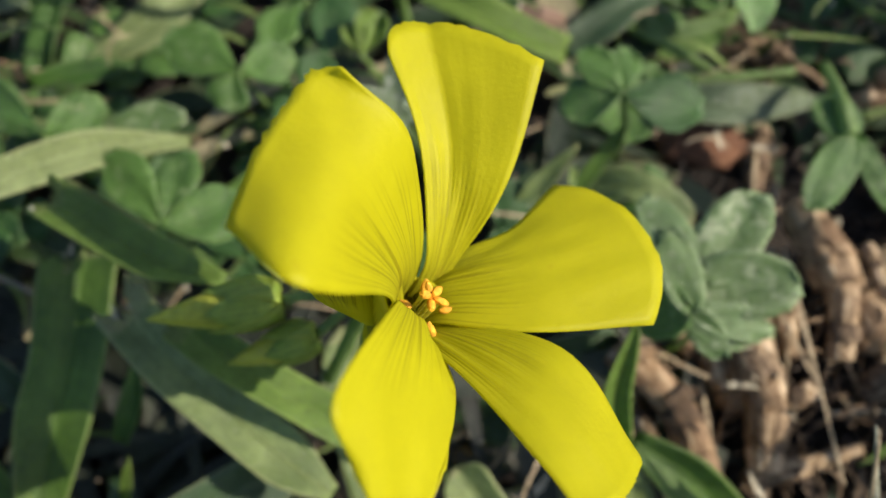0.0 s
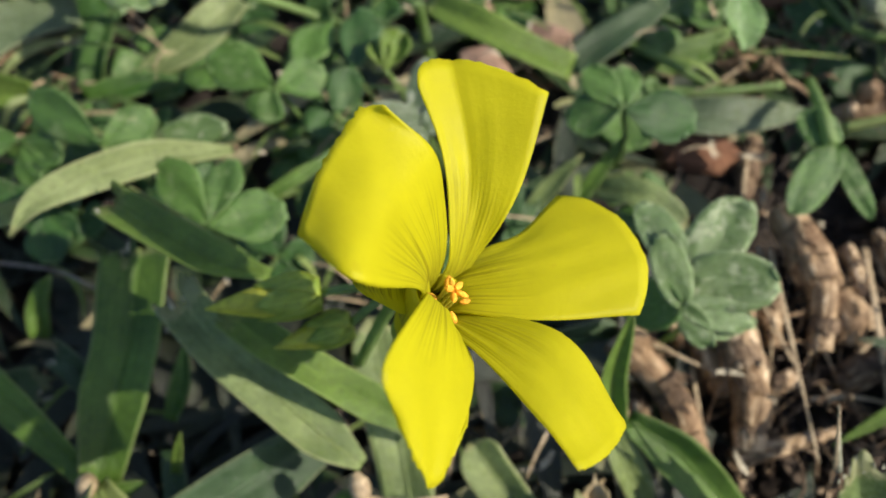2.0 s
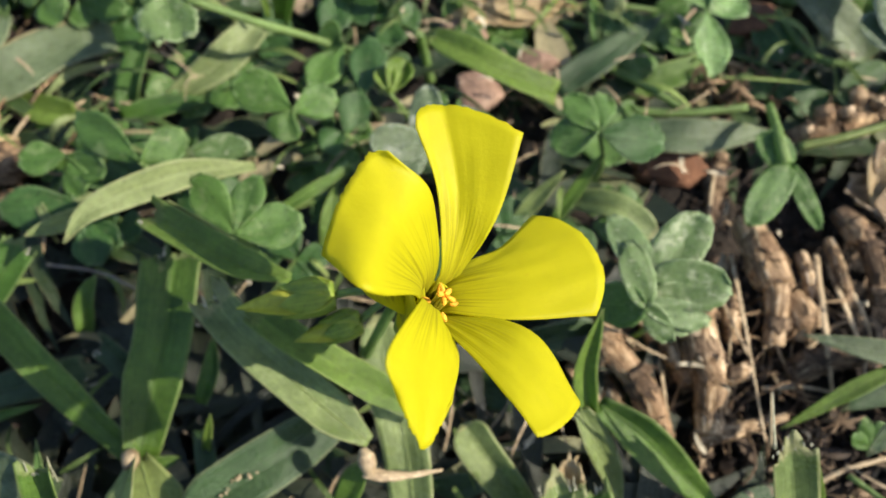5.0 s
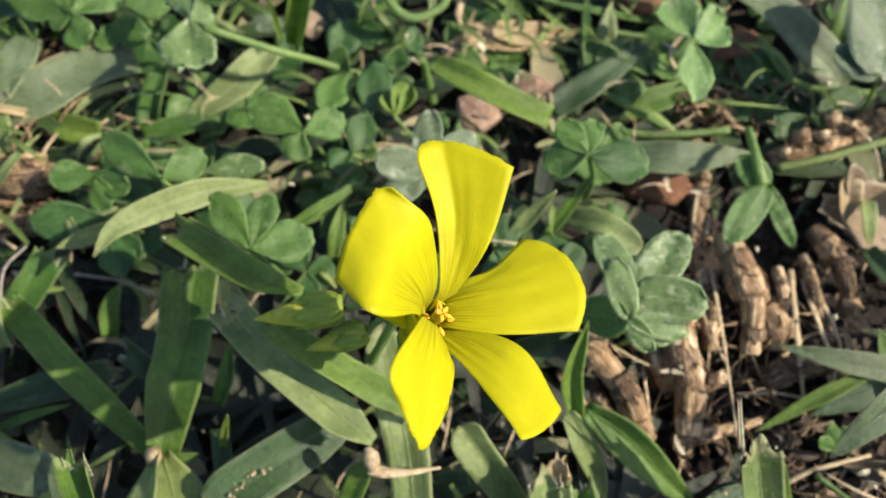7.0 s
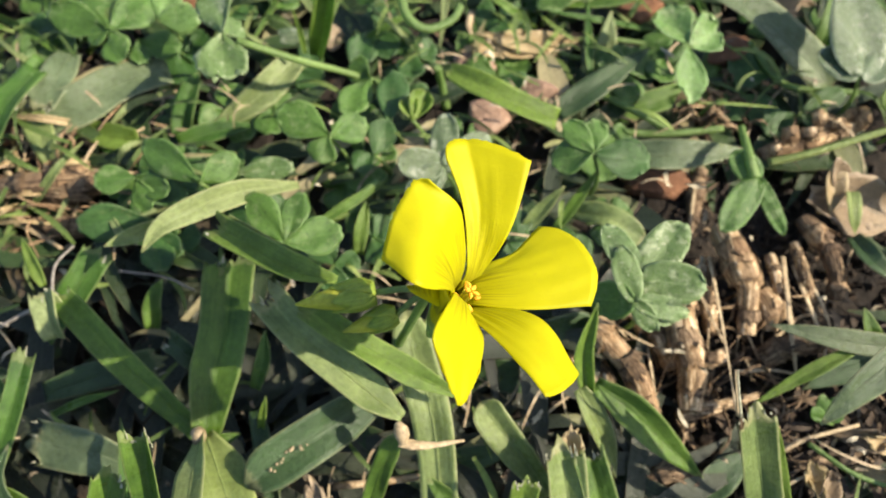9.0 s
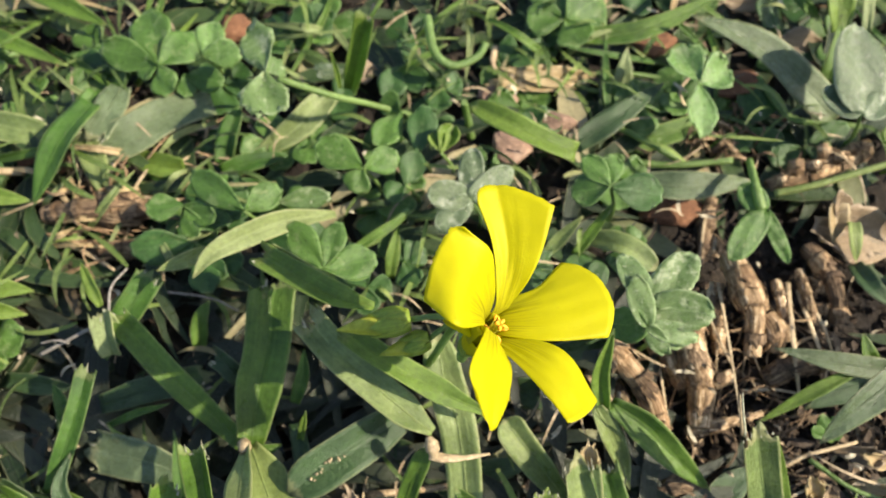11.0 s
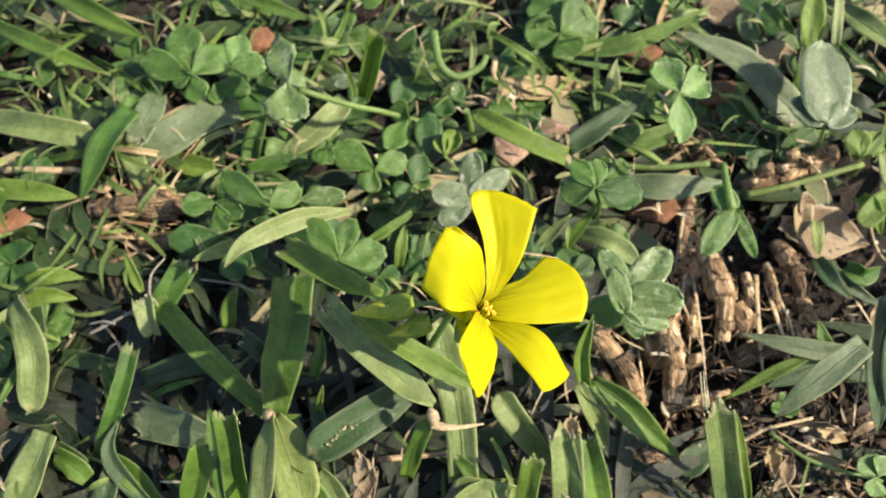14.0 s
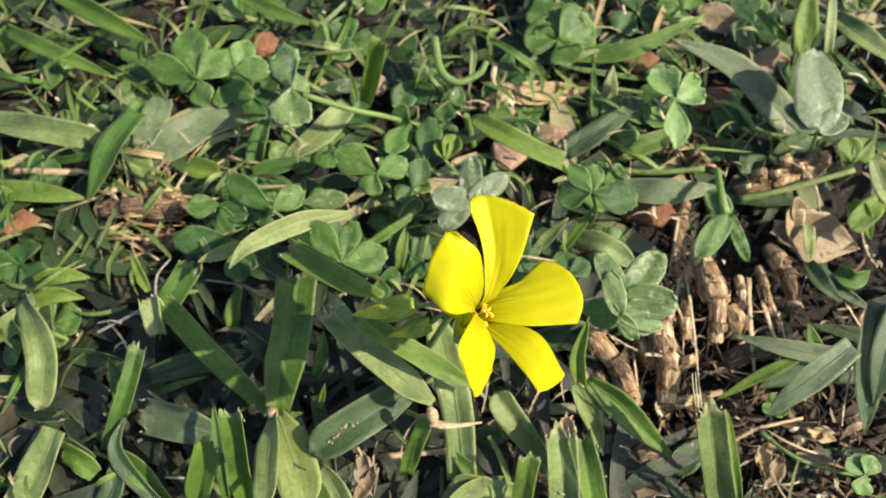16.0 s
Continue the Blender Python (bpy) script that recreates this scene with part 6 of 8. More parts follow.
clover("low green clover leaf half hidden in the sward", (35.4, 87.8, 6.1), [((31.4, 95.6, 5.7), 11.1), ((44.4, 90.1, 5.7), 11.4), ((33.2, 77.8, 7.3), 11.8)], (38.4, 90.8, -2), CLOVER)
clover("low green clover leaf half hidden in the sward", (136.9, 138.6, 7.5), [((144.2, 141, 6.6), 8.3), ((133.3, 130.1, 8.3), 8.3), ((132, 143.4, 9.2), 7.3)], (139.9, 141.6, -2), CLOVER_DEEP_SHADED)
clover("low green clover leaf half hidden in the sward", (-46.5, 115.4, 5.1), [((-42.5, 122.2, 5.7), 8.1), ((-41.9, 108.2, 5.6), 9.1), ((-53.5, 115.1, 5.1), 7.6)], (-43.5, 118.4, -2), CLOVER_DEEP_SHADED)
clover("low green clover leaf half hidden in the sward", (-40.9, 60.9, 5.7), [((-36.1, 53.5, 7.6), 10.0), ((-48.5, 60.2, 5.7), 10.0), ((-39.7, 68.7, 5), 9.4)], (-37.9, 63.9, -2), CLOVER_DEEP_SHADED)
clover("low green clover leaf half hidden in the sward", (21.2, 144.5, 6.1), [((12.7, 135.4, 6.6), 12.0), ((19.6, 156.6, 6.3), 13.4), ((31, 140.8, 6.9), 12.8)], (24.2, 147.5, -2), CLOVER_DEEP_SHADED)
clover("low green clover leaf half hidden in the sward", (-82.2, 122.1, 3.1), [((-83.2, 111.4, 2.2), 12.8), ((-88.7, 131.8, 2.8), 11.3), ((-72.4, 124.2, 3.3), 12.4)], (-79.2, 125.1, -2), CLOVER_DEEP_SHADED)
clover("low green clover leaf half hidden in the sward", (3.3, 122.9, 5.4), [((-3.3, 122.4, 5.2), 8.0), ((7.3, 129.6, 5.9), 8.7), ((6.1, 115.3, 7.1), 6.9)], (6.3, 125.9, -2), CLOVER)
clover("low green clover leaf half hidden in the sward", (-137.7, 112.8, 6.5), [((-141.2, 123.2, 6.6), 11.5), ((-129.1, 109.4, 5.6), 10.1), ((-142.4, 105.4, 8.3), 11.5)], (-134.7, 115.8, -2), CLOVER)
clover("low green clover leaf half hidden in the sward", (-2.2, 172.8, 6.9), [((-9.2, 177, 7.8), 11.4), ((5.6, 178.5, 7.3), 11.0), ((-2.3, 160.5, 8.6), 10.2)], (0.8, 175.8, -2), CLOVER)
clover("low green clover leaf half hidden in the sward", (66, 112.6, 3), [((58.5, 116.8, 4.7), 10.3), ((74.2, 117.9, 3.7), 11.2), ((66, 102.3, 2.5), 11.3)], (69, 115.6, -2), CLOVER)
clover("low green clover leaf half hidden in the sward", (87.8, 162.5, 4.2), [((93.3, 174.9, 4.1), 12.1), ((94.7, 153.6, 4.4), 11.9), ((78.6, 159.7, 3.5), 12.4)], (90.8, 165.5, -2), CLOVER)
clover("low green clover leaf half hidden in the sward", (89.5, 150.2, 7.5), [((86.3, 162.1, 8.3), 12.5), ((98.9, 146.5, 8.3), 11.2), ((82.6, 140.8, 7.6), 11.2)], (92.5, 153.2, -2), CLOVER_DEEP_SHADED)
clover("low green clover leaf half hidden in the sward", (-146.6, 56.5, 6.7), [((-136.9, 49, 7.8), 10.8), ((-154.4, 53.9, 7.7), 12.0), ((-147.4, 66.1, 6.6), 11.4)], (-143.6, 59.5, -2), CLOVER_DEEP_SHADED)
clover("low green clover leaf half hidden in the sward", (40.1, 112.1, 7.7), [((41, 102.8, 7.5), 10.5), ((32.5, 115.6, 7.1), 9.5), ((46.1, 117.8, 8.9), 9.3)], (43.1, 115.1, -2), CLOVER)
clover("low green clover leaf half hidden in the sward", (-136.3, 41.9, 3.5), [((-142.5, 45.4, 3.8), 8.6), ((-131.3, 44.8, 4), 7.8), ((-133.9, 34.8, 5), 8.4)], (-133.3, 44.9, -2), CLOVER)
clover("low green clover leaf half hidden in the sward", (65.7, 156.2, 7.6), [((66.5, 145.8, 7.6), 9.6), ((57.4, 158.4, 8.4), 10.1), ((72.4, 164.3, 7), 11.3)], (68.7, 159.2, -2), CLOVER)
clover("low green clover leaf half hidden in the sward", (-8.7, 56.5, 5.9), [((-14.2, 51.1, 5.4), 9.4), ((-10.1, 64.8, 7.7), 10.6), ((-0.7, 53.2, 6.1), 9.6)], (-5.7, 59.5, -2), CLOVER)
clover("low green clover leaf half hidden in the sward", (-69.4, 79.7, 4), [((-61.6, 75.5, 4.4), 10.4), ((-74.5, 73.5, 5.4), 10.9), ((-70.9, 89.8, 3.1), 11.5)], (-66.4, 82.7, -2), CLOVER_DEEP_SHADED)
clover("low green clover leaf half hidden in the sward", (-82.4, 165.5, 3.1), [((-79.1, 173.9, 4.1), 10.3), ((-77.6, 154.5, 4.3), 9.7), ((-92, 167.3, 2.2), 10.2)], (-79.4, 168.5, -2), CLOVER)
clover("low green clover leaf half hidden in the sward", (-147.2, 88.1, 7.9), [((-148.3, 80.5, 7.1), 10.2), ((-152.9, 94.2, 9.2), 8.6), ((-140.4, 89.9, 7), 9.5)], (-144.2, 91.1, -2), CLOVER_DEEP_SHADED)
clover("low green clover leaf half hidden in the sward", (55.9, 117.7, 5.3), [((51.7, 126, 6), 11.0), ((63.8, 117, 5.4), 8.8), ((51.7, 108.9, 7), 9.5)], (58.9, 120.7, -2), CLOVER)
clover("low green clover leaf half hidden in the sward", (129.1, 165.9, 4.2), [((122.8, 159.4, 5.7), 8.2), ((129.1, 173.2, 5.8), 9.3), ((134.4, 161.6, 5.3), 8.6)], (132.1, 168.9, -2), CLOVER)
clover("low green clover leaf half hidden in the sward", (-118.5, 122.4, 7.6), [((-108.5, 115.6, 9.2), 10.6), ((-124.6, 116.4, 8.3), 11.5), ((-120.1, 134, 7.8), 12.2)], (-115.5, 125.4, -2), CLOVER)
clover("low green clover leaf half hidden in the sward", (-73.6, 80.4, 7.1), [((-67.3, 74.7, 8.5), 7.8), ((-80, 78.1, 6.5), 8.5), ((-72.9, 87.6, 8.2), 9.1)], (-70.6, 83.4, -2), CLOVER_DEEP_SHADED)
clover("low green clover leaf half hidden in the sward", (-83.3, 73.6, 4.2), [((-81.1, 83.4, 3.5), 11.3), ((-75.6, 66.3, 5.6), 9.1), ((-90.6, 70.3, 6.1), 9.5)], (-80.3, 76.6, -2), CLOVER_DEEP_SHADED)
clover("low green clover leaf half hidden in the sward", (-178.5, 142.8, 6.4), [((-168.2, 141.6, 6.2), 13.0), ((-182.1, 133.5, 5.8), 10.8), ((-187.2, 154.4, 6.2), 12.9)], (-175.5, 145.8, -2), CLOVER)
clover("low green clover leaf half hidden in the sward", (-91.6, 161.3, 6.8), [((-82.1, 158, 8.3), 10.9), ((-94.8, 150.9, 8.7), 9.6), ((-96.6, 172.8, 6.2), 10.5)], (-88.6, 164.3, -2), CLOVER)
clover("low green clover leaf half hidden in the sward", (-64.1, 139.1, 6.1), [((-57, 140.5, 5.6), 9.3), ((-65.6, 129.7, 7.9), 9.3), ((-70.3, 146.4, 6), 9.9)], (-61.1, 142.1, -2), CLOVER_DEEP_SHADED)
clover("low green clover leaf half hidden in the sward", (-26.9, 84.9, 5.2), [((-18.8, 88.7, 5.7), 9.6), ((-25.9, 74.3, 6.8), 11.1), ((-35.2, 91.3, 4.2), 12.0)], (-23.9, 87.9, -2), CLOVER)
clover("low green clover leaf half hidden in the sward", (-59.7, 79.4, 4), [((-60.8, 69.2, 5.3), 10.2), ((-67.1, 87.2, 3.8), 12.5), ((-50.3, 80.8, 5.6), 11.3)], (-56.7, 82.4, -2), CLOVER)
clover("low green clover leaf half hidden in the sward", (-50, 142.9, 7.2), [((-41, 139.5, 8.4), 9.7), ((-55.9, 134.2, 8.5), 10.9), ((-53.4, 152.8, 7.6), 10.6)], (-47, 145.9, -2), CLOVER)
clover("low green clover leaf half hidden in the sward", (-153.6, 130.5, 6.4), [((-161.1, 135.7, 6.6), 8.3), ((-148.2, 133.9, 6.4), 8.4), ((-151.7, 121.4, 7.6), 8.3)], (-150.6, 133.5, -2), CLOVER)
clover("low green clover leaf half hidden in the sward", (35.8, 66.5, 7), [((30.5, 70.9, 6.6), 8.3), ((41.3, 69.5, 8.3), 8.8), ((33.8, 58.1, 8.8), 8.3)], (38.8, 69.5, -2), CLOVER)
clover("low green clover leaf half hidden in the sward", (139.3, 172, 7.6), [((144.8, 168, 9.5), 10.0), ((131.7, 163.6, 9.2), 9.6), ((139.4, 181.8, 7.3), 9.4)], (142.3, 175, -2), CLOVER)
clover("low green clover leaf half hidden in the sward", (108.4, 122.9, 7.9), [((100.7, 116.6, 8), 10.5), ((108.8, 133.1, 7.5), 10.6), ((115.6, 119.4, 7.8), 10.8)], (111.4, 125.9, -2), CLOVER)
clover("low green clover leaf half hidden in the sward", (137.4, 124, 3.5), [((138.8, 131.3, 5.4), 8.2), ((141.6, 118, 3.1), 9.3), ((129.4, 121.3, 4.4), 9.3)], (140.4, 127, -2), CLOVER)
clover("low green clover leaf half hidden in the sward", (-0.9, 90.9, 4.2), [((-7.9, 96.1, 4), 10.0), ((6.8, 95.2, 3.7), 8.6), ((-0.1, 81.7, 4.8), 9.7)], (2.1, 93.9, -2), CLOVER)
clover("low green clover leaf half hidden in the sward", (-122.5, 133, 6), [((-128.4, 142.1, 7.8), 10.3), ((-113.2, 132, 5.2), 10.4), ((-126.4, 124.1, 6.1), 12.1)], (-119.5, 136, -2), CLOVER)
clover("low green clover leaf half hidden in the sward", (-161.4, 40.6, 3.6), [((-164.7, 34.9, 3.9), 8.2), ((-165.2, 47.9, 3.1), 9.5), ((-153.4, 39, 4.3), 9.3)], (-158.4, 43.6, -2), CLOVER)
clover("low green clover leaf half hidden in the sward", (85.3, 134.1, 4.6), [((91.9, 139.8, 4.4), 9.6), ((86, 126.3, 3.6), 9.5), ((79.7, 137.4, 4), 7.7)], (88.3, 137.1, -2), CLOVER)
clover("low green clover leaf half hidden in the sward", (-52.9, 101.3, 6.7), [((-46, 105.4, 6.1), 9.9), ((-52.3, 91.5, 7.9), 10.6), ((-60.3, 107, 6.6), 10.0)], (-49.9, 104.3, -2), CLOVER)
clover("low green clover leaf half hidden in the sward", (8.3, 112.6, 4.7), [((-1.3, 112.6, 6.6), 10.9), ((14.8, 122.1, 4.1), 13.0), ((11.9, 102.3, 5), 10.5)], (11.3, 115.6, -2), CLOVER)
clover("low green clover leaf half hidden in the sward", (-94.3, 81.2, 3.6), [((-93.3, 88.5, 2.7), 7.6), ((-89.3, 75.3, 3.8), 7.8), ((-100.7, 80.5, 3.3), 8.8)], (-91.3, 84.2, -2), CLOVER)
clover("low green clover leaf half hidden in the sward", (-32.3, 78.6, 3.4), [((-25.7, 81.5, 2.5), 8.1), ((-34.2, 70.7, 3.9), 9.3), ((-36.9, 83.6, 4.4), 9.0)], (-29.3, 81.6, -2), CLOVER)
clover("low green clover leaf half hidden in the sward", (12, 129, 5.1), [((17, 139.4, 5.2), 12.8), ((16.7, 119.2, 6.8), 10.1), ((2.7, 127.1, 5.4), 12.4)], (15, 132, -2), CLOVER_DEEP_SHADED)
clover("low green clover leaf half hidden in the sward", (140.9, 129.6, 5.1), [((133.4, 127.3, 6), 9.4), ((146, 138.7, 4.3), 9.5), ((145.1, 122.9, 5.3), 8.1)], (143.9, 132.6, -2), CLOVER_DEEP_SHADED)
clover("low green clover leaf half hidden in the sward", (-17.6, 107.5, 5.3), [((-11.1, 103.8, 4.4), 9.1), ((-24.2, 102.6, 5.1), 10.3), ((-18.7, 116.2, 6.6), 9.1)], (-14.6, 110.5, -2), CLOVER_DEEP_SHADED)
clover("low green clover leaf half hidden in the sward", (50.9, 158, 3.6), [((42.9, 149.3, 4.2), 11.0), ((50, 167.8, 5.4), 10.4), ((60.2, 155.9, 2.6), 11.0)], (53.9, 161, -2), CLOVER_DEEP_SHADED)
clover("low green clover leaf half hidden in the sward", (-178.2, 175.4, 4.1), [((-182.3, 186.6, 3.2), 10.1), ((-169, 172.2, 4.2), 9.5), ((-181.5, 168.5, 3.9), 9.7)], (-175.2, 178.4, -2), CLOVER)
clover("low green clover leaf half hidden in the sward", (-52.9, 66.3, 6.6), [((-44.6, 69.9, 6.1), 12.4), ((-52.2, 56.3, 6.9), 11.6), ((-60.6, 72.9, 6.7), 12.4)], (-49.9, 69.3, -2), CLOVER_DEEP_SHADED)
clover("low green clover leaf half hidden in the sward", (-73.7, 61.8, 7.1), [((-75.5, 55.9, 7.8), 7.8), ((-77.9, 67.7, 8.4), 7.2), ((-67.3, 61.2, 7.3), 7.5)], (-70.7, 64.8, -2), CLOVER_DEEP_SHADED)
clover("low green clover leaf half hidden in the sward", (-140.3, 149.1, 4.3), [((-139.1, 140.7, 4), 8.0), ((-146.6, 153.2, 4.6), 9.3), ((-135.7, 153.9, 3.7), 7.6)], (-137.3, 152.1, -2), CLOVER)
clover("low green clover leaf half hidden in the sward", (-191, 165.8, 7.1), [((-187.9, 174.1, 7.4), 11.0), ((-185.1, 154.6, 7.4), 11.1), ((-200, 167.5, 8.2), 11.5)], (-188, 168.8, -2), CLOVER)
clover("low green clover leaf half hidden in the sward", (-146.5, 33.3, 4.5), [((-153.5, 34.9, 5.6), 8.7), ((-142.7, 39.2, 4.4), 9.2), ((-140.9, 25.5, 6.2), 8.7)], (-143.5, 36.3, -2), CLOVER)

shoot("bright yellow-green leaf at the edge of the bare patch", ([(117, 79.5, 14), (110.7, 73.5, 16), (106, 69.6, 15)], 6.7, FRESH, dict(fold=0.3, tip='blunt')))
stalk("straw", "thin pale fibre standing on the torn blade", "straw", [(52.5, 11, 33), (51.4, 14.8, 37), (50.8, 18.5, 40)], (0.4, 0.25, 0.1), FRAY, n=10, k=6)


def root_tuft(label, centre, spread, count, material):
    """A tangle of thin dead roots that arch over one another."""
    t = thing("root_tuft", label, "dead roots", "tufts of dead roots")
    for _ in range(count):
        x, y = centre[0] + dice.gauss(0, spread), centre[1] + dice.gauss(0, spread)
        g, long = dice.uniform(0, 6.28), dice.uniform(0.5, 1.3) * spread
        a = (x, y, centre[2] + dice.uniform(-3, 0))
        m = (x + long * math.cos(g), y + long * math.sin(g), centre[2] + dice.uniform(1, 6))
        b = (x + 2 * long * math.cos(g + 0.5), y + 2 * long * math.sin(g + 0.5), centre[2] + dice.uniform(-3, 2))
        part("root", tube_mesh([a, m, b], (dice.uniform(0.18, 0.5), 0.3, 0.12), n=10, k=6), material, t)


root_tuft("tangle of thin rusty brown dead roots", (67.2, 102.4, 3), 4.5, 26, ROOT_DARK)
root_tuft("tangle of split brown dead fibres", (-111.3, 81, 6), 6.0, 22, HUSK)
root_tuft("thin brown dead roots in the bare soil", (66, 12, 1), 9.0, 24, ROOT_DARK)
root_tuft("thin brown dead roots in the bare soil", (92, 4, 1), 9.0, 24, ROOT_DARK)
root_tuft("thin tan dead roots among the rhizomes", (58, 36, 2), 8.0, 20, HUSK)

dead_leaf("curled rusty brown dead leaf on the litter", (83.1, 13.7, 3), (94.7, 10.9, 8), 5, notch=0.0, ragged=0.7, cup=0.6)
dead_leaf("curled rusty brown dead leaf on the litter", (82.7, 6.4, 3), (75.2, -4.2, 8), 4.4, notch=0.0, ragged=0.7, cup=0.6)
dead_leaf("pale tan curled dead leaf on the litter", (76.4, 6.2, 3), (75.7, -2, 9), 2.9, notch=0.0, ragged=0.7, cup=0.6, pale=True)
dead_leaf("dark brown dead leaf in the hollow", (38.2, -1.2, 1), (49.1, -5.8, 5), 6.8, notch=0.0, ragged=0.7, cup=0.5)
dead_leaf("tan dry husk beside the torn blades", (18.5, 5.5, 8), (23, 11.3, 14), 5.1, notch=0.0, ragged=0.8, cup=0.5, pale=True)
dead_leaf("rusty husk on the roots", (31.4, 30.1, 5), (33.3, 35.3, 10), 4.7, notch=0.0, ragged=0.8, cup=0.6)
dead_leaf("cream dry end of the dead leaf", (90.6, 66.9, 9), (91.8, 78.3, 16), 6.1, notch=0.0, ragged=0.4, cup=0.4, pale=True)

# golden dry grass at the far left
rhizome("dark brown broken stem with split fibres", [(-126.1, 76.5, 5), (-111.6, 76.6, 9), (-99.4, 80.2, 6)], (2.72, 3.57, 2.89), ROOT_DARK)
for fibre, radius in (
    ([(-109, 82.5, 6), (-105.5, 86.4, 14), (-104.2, 92.5, 12)], 0.55), ([(-106.4, 81.6, 6), (-100.9, 84.8, 15), (-106.6, 90.5, 12)], 0.45),
    ([(-130.6, 84.9, 5), (-120.8, 79.4, 12), (-114.5, 83, 10)], 0.6), ([(-122.5, 70.4, 4), (-110, 70.7, 8), (-100.7, 70.7, 4)], 0.6),
    ([(-121.7, 103.4, 6), (-116.2, 90.5, 10), (-114.1, 83.5, 6)], 0.5), ([(-125.4, 66.5, 4), (-117.4, 67.3, 8), (-110.4, 66.2, 5)], 0.5),
):
    stalk("dry_fibre", "curved tan fibre split from the broken stem", "straw", fibre, (radius, radius * 0.8, radius * 0.4), HUSK, n=14, k=7, flat=0.6, rough=0.3)
stalk("straw", "golden dry grass stem in a loose tangle", "straw", [(-140.3, 76.5, 4.1), (-127, 79.6, 8.2), (-120, 87.4, 3.3)], (0.6, 0.45, 0.25), STRAW, n=12, k=7, flat=0.5, rough=0.3)
stalk("straw", "brown dry grass stem in a loose tangle", "straw", [(-129.4, 81.1, 2.7), (-113.3, 77.8, 5.5), (-100.4, 76.5, 2.2)], (0.6, 0.5, 0.25), ROOT_DARK, n=12, k=7, flat=0.5, rough=0.3)
stalk("straw", "brown dry grass stem in a loose tangle", "straw", [(-118.8, 76.2, 1.6), (-102.7, 78.2, 3.2), (-87.9, 80.5, 1.3)], (0.55, 0.45, 0.2), ROOT_DARK, n=12, k=7, flat=0.5, rough=0.3)
stalk("straw", "golden dry grass stem in a loose tangle", "straw", [(-92.2, 76.7, 2.4), (-89.9, 69.3, 4.7), (-88.8, 63.1, 1.9)], (0.55, 0.45, 0.25), ROOT, n=12, k=7, flat=0.5, rough=0.3)
stalk("straw", "brown dry grass stem in a loose tangle", "straw", [(-120.9, 58.8, 1.9), (-107.6, 63.4, 3.8), (-96.7, 69, 1.5)], (0.65, 0.5, 0.25), HUSK, n=12, k=7, flat=0.5, rough=0.3)
stalk("straw", "brown dry grass stem in a loose tangle", "straw", [(-132.7, 71.3, 2.7), (-117.6, 70.6, 5.4), (-105.9, 75.6, 2.2)], (0.6, 0.5, 0.25), HUSK, n=12, k=7, flat=0.5, rough=0.3)
stalk("straw", "golden dry grass stem in a loose tangle", "straw", [(-134.5, 80.6, 2.7), (-126.1, 68.7, 5.4), (-122.8, 60.1, 2.1)], (0.4, 0.3, 0.15), ROOT, n=12, k=7, flat=0.5, rough=0.3)
stalk("straw", "brown dry grass stem in a loose tangle", "straw", [(-126.6, 75.7, 1.7), (-109.8, 72.5, 3.4), (-97.1, 73.6, 1.4)], (0.5, 0.4, 0.2), HUSK, n=12, k=7, flat=0.5, rough=0.3)
stalk("straw", "brown dry grass stem in a loose tangle", "straw", [(-132, 74, 1.8), (-115.8, 73.7, 3.7), (-99.9, 76.3, 1.5)], (0.35, 0.3, 0.15), HUSK, n=12, k=7, flat=0.5, rough=0.3)
stalk("straw", "golden dry grass stem in a loose tangle", "straw", [(-120.7, 103.4, 3.9), (-117.7, 88.7, 7.7), (-119.7, 82.5, 3.1)], (0.45, 0.35, 0.2), STRAW, n=12, k=7, flat=0.5, rough=0.3)
stalk("straw", "brown dry grass stem in a loose tangle", "straw", [(-114.9, 90.2, 1.3), (-124.1, 85.7, 2.6), (-135.7, 84.4, 1)], (0.5, 0.4, 0.2), HUSK, n=12, k=7, flat=0.5, rough=0.3)
stalk("straw", "short dry straw under the leaves", "straw", [(-60.9, 105.6, 3), (-65.3, 101.3, 6), (-71.7, 101.1, 3)], (0.25, 0.15), STRAW, n=10, k=7, flat=0.5)
stalk("straw", "short dry straw under the leaves", "straw", [(-71.8, 91, 3), (-76.6, 87.4, 6), (-83.8, 87.3, 3)], (0.45, 0.3), ROOT, n=10, k=7, flat=0.5)
stalk("straw", "short dry straw under the leaves", "straw", [(-71.4, 98.4, 3), (-74.2, 92.2, 6), (-79.3, 91.1, 3)], (0.4, 0.3), STRAW, n=10, k=7, flat=0.5)
stalk("straw", "short dry straw under the leaves", "straw", [(-76.4, 96.4, 3), (-75.4, 89.5, 6), (-77, 87.5, 3)], (0.35, 0.25), STRAW, n=10, k=7, flat=0.5)
stalk("straw", "short dry straw under the leaves", "straw", [(-85.1, 109.5, 3), (-83.8, 103, 6), (-85, 100.4, 3)], (0.4, 0.25), STRAW, n=10, k=7, flat=0.5)
stalk("straw", "short dry straw under the leaves", "straw", [(-87.2, 96.9, 3), (-76.7, 94.5, 6), (-68.6, 95.6, 3)], (0.4, 0.25), STRAW, n=10, k=7, flat=0.5)
stalk("straw", "short dry straw under the leaves", "straw", [(-84.9, 95.9, 3), (-76.7, 92, 6), (-71.2, 93.5, 3)], (0.35, 0.25), ROOT, n=10, k=7, flat=0.5)
stalk("straw", "short dry straw under the leaves", "straw", [(-91.4, 100.7, 3), (-83.8, 96, 6), (-79.1, 96.7, 3)], (0.5, 0.35), ROOT, n=10, k=7, flat=0.5)
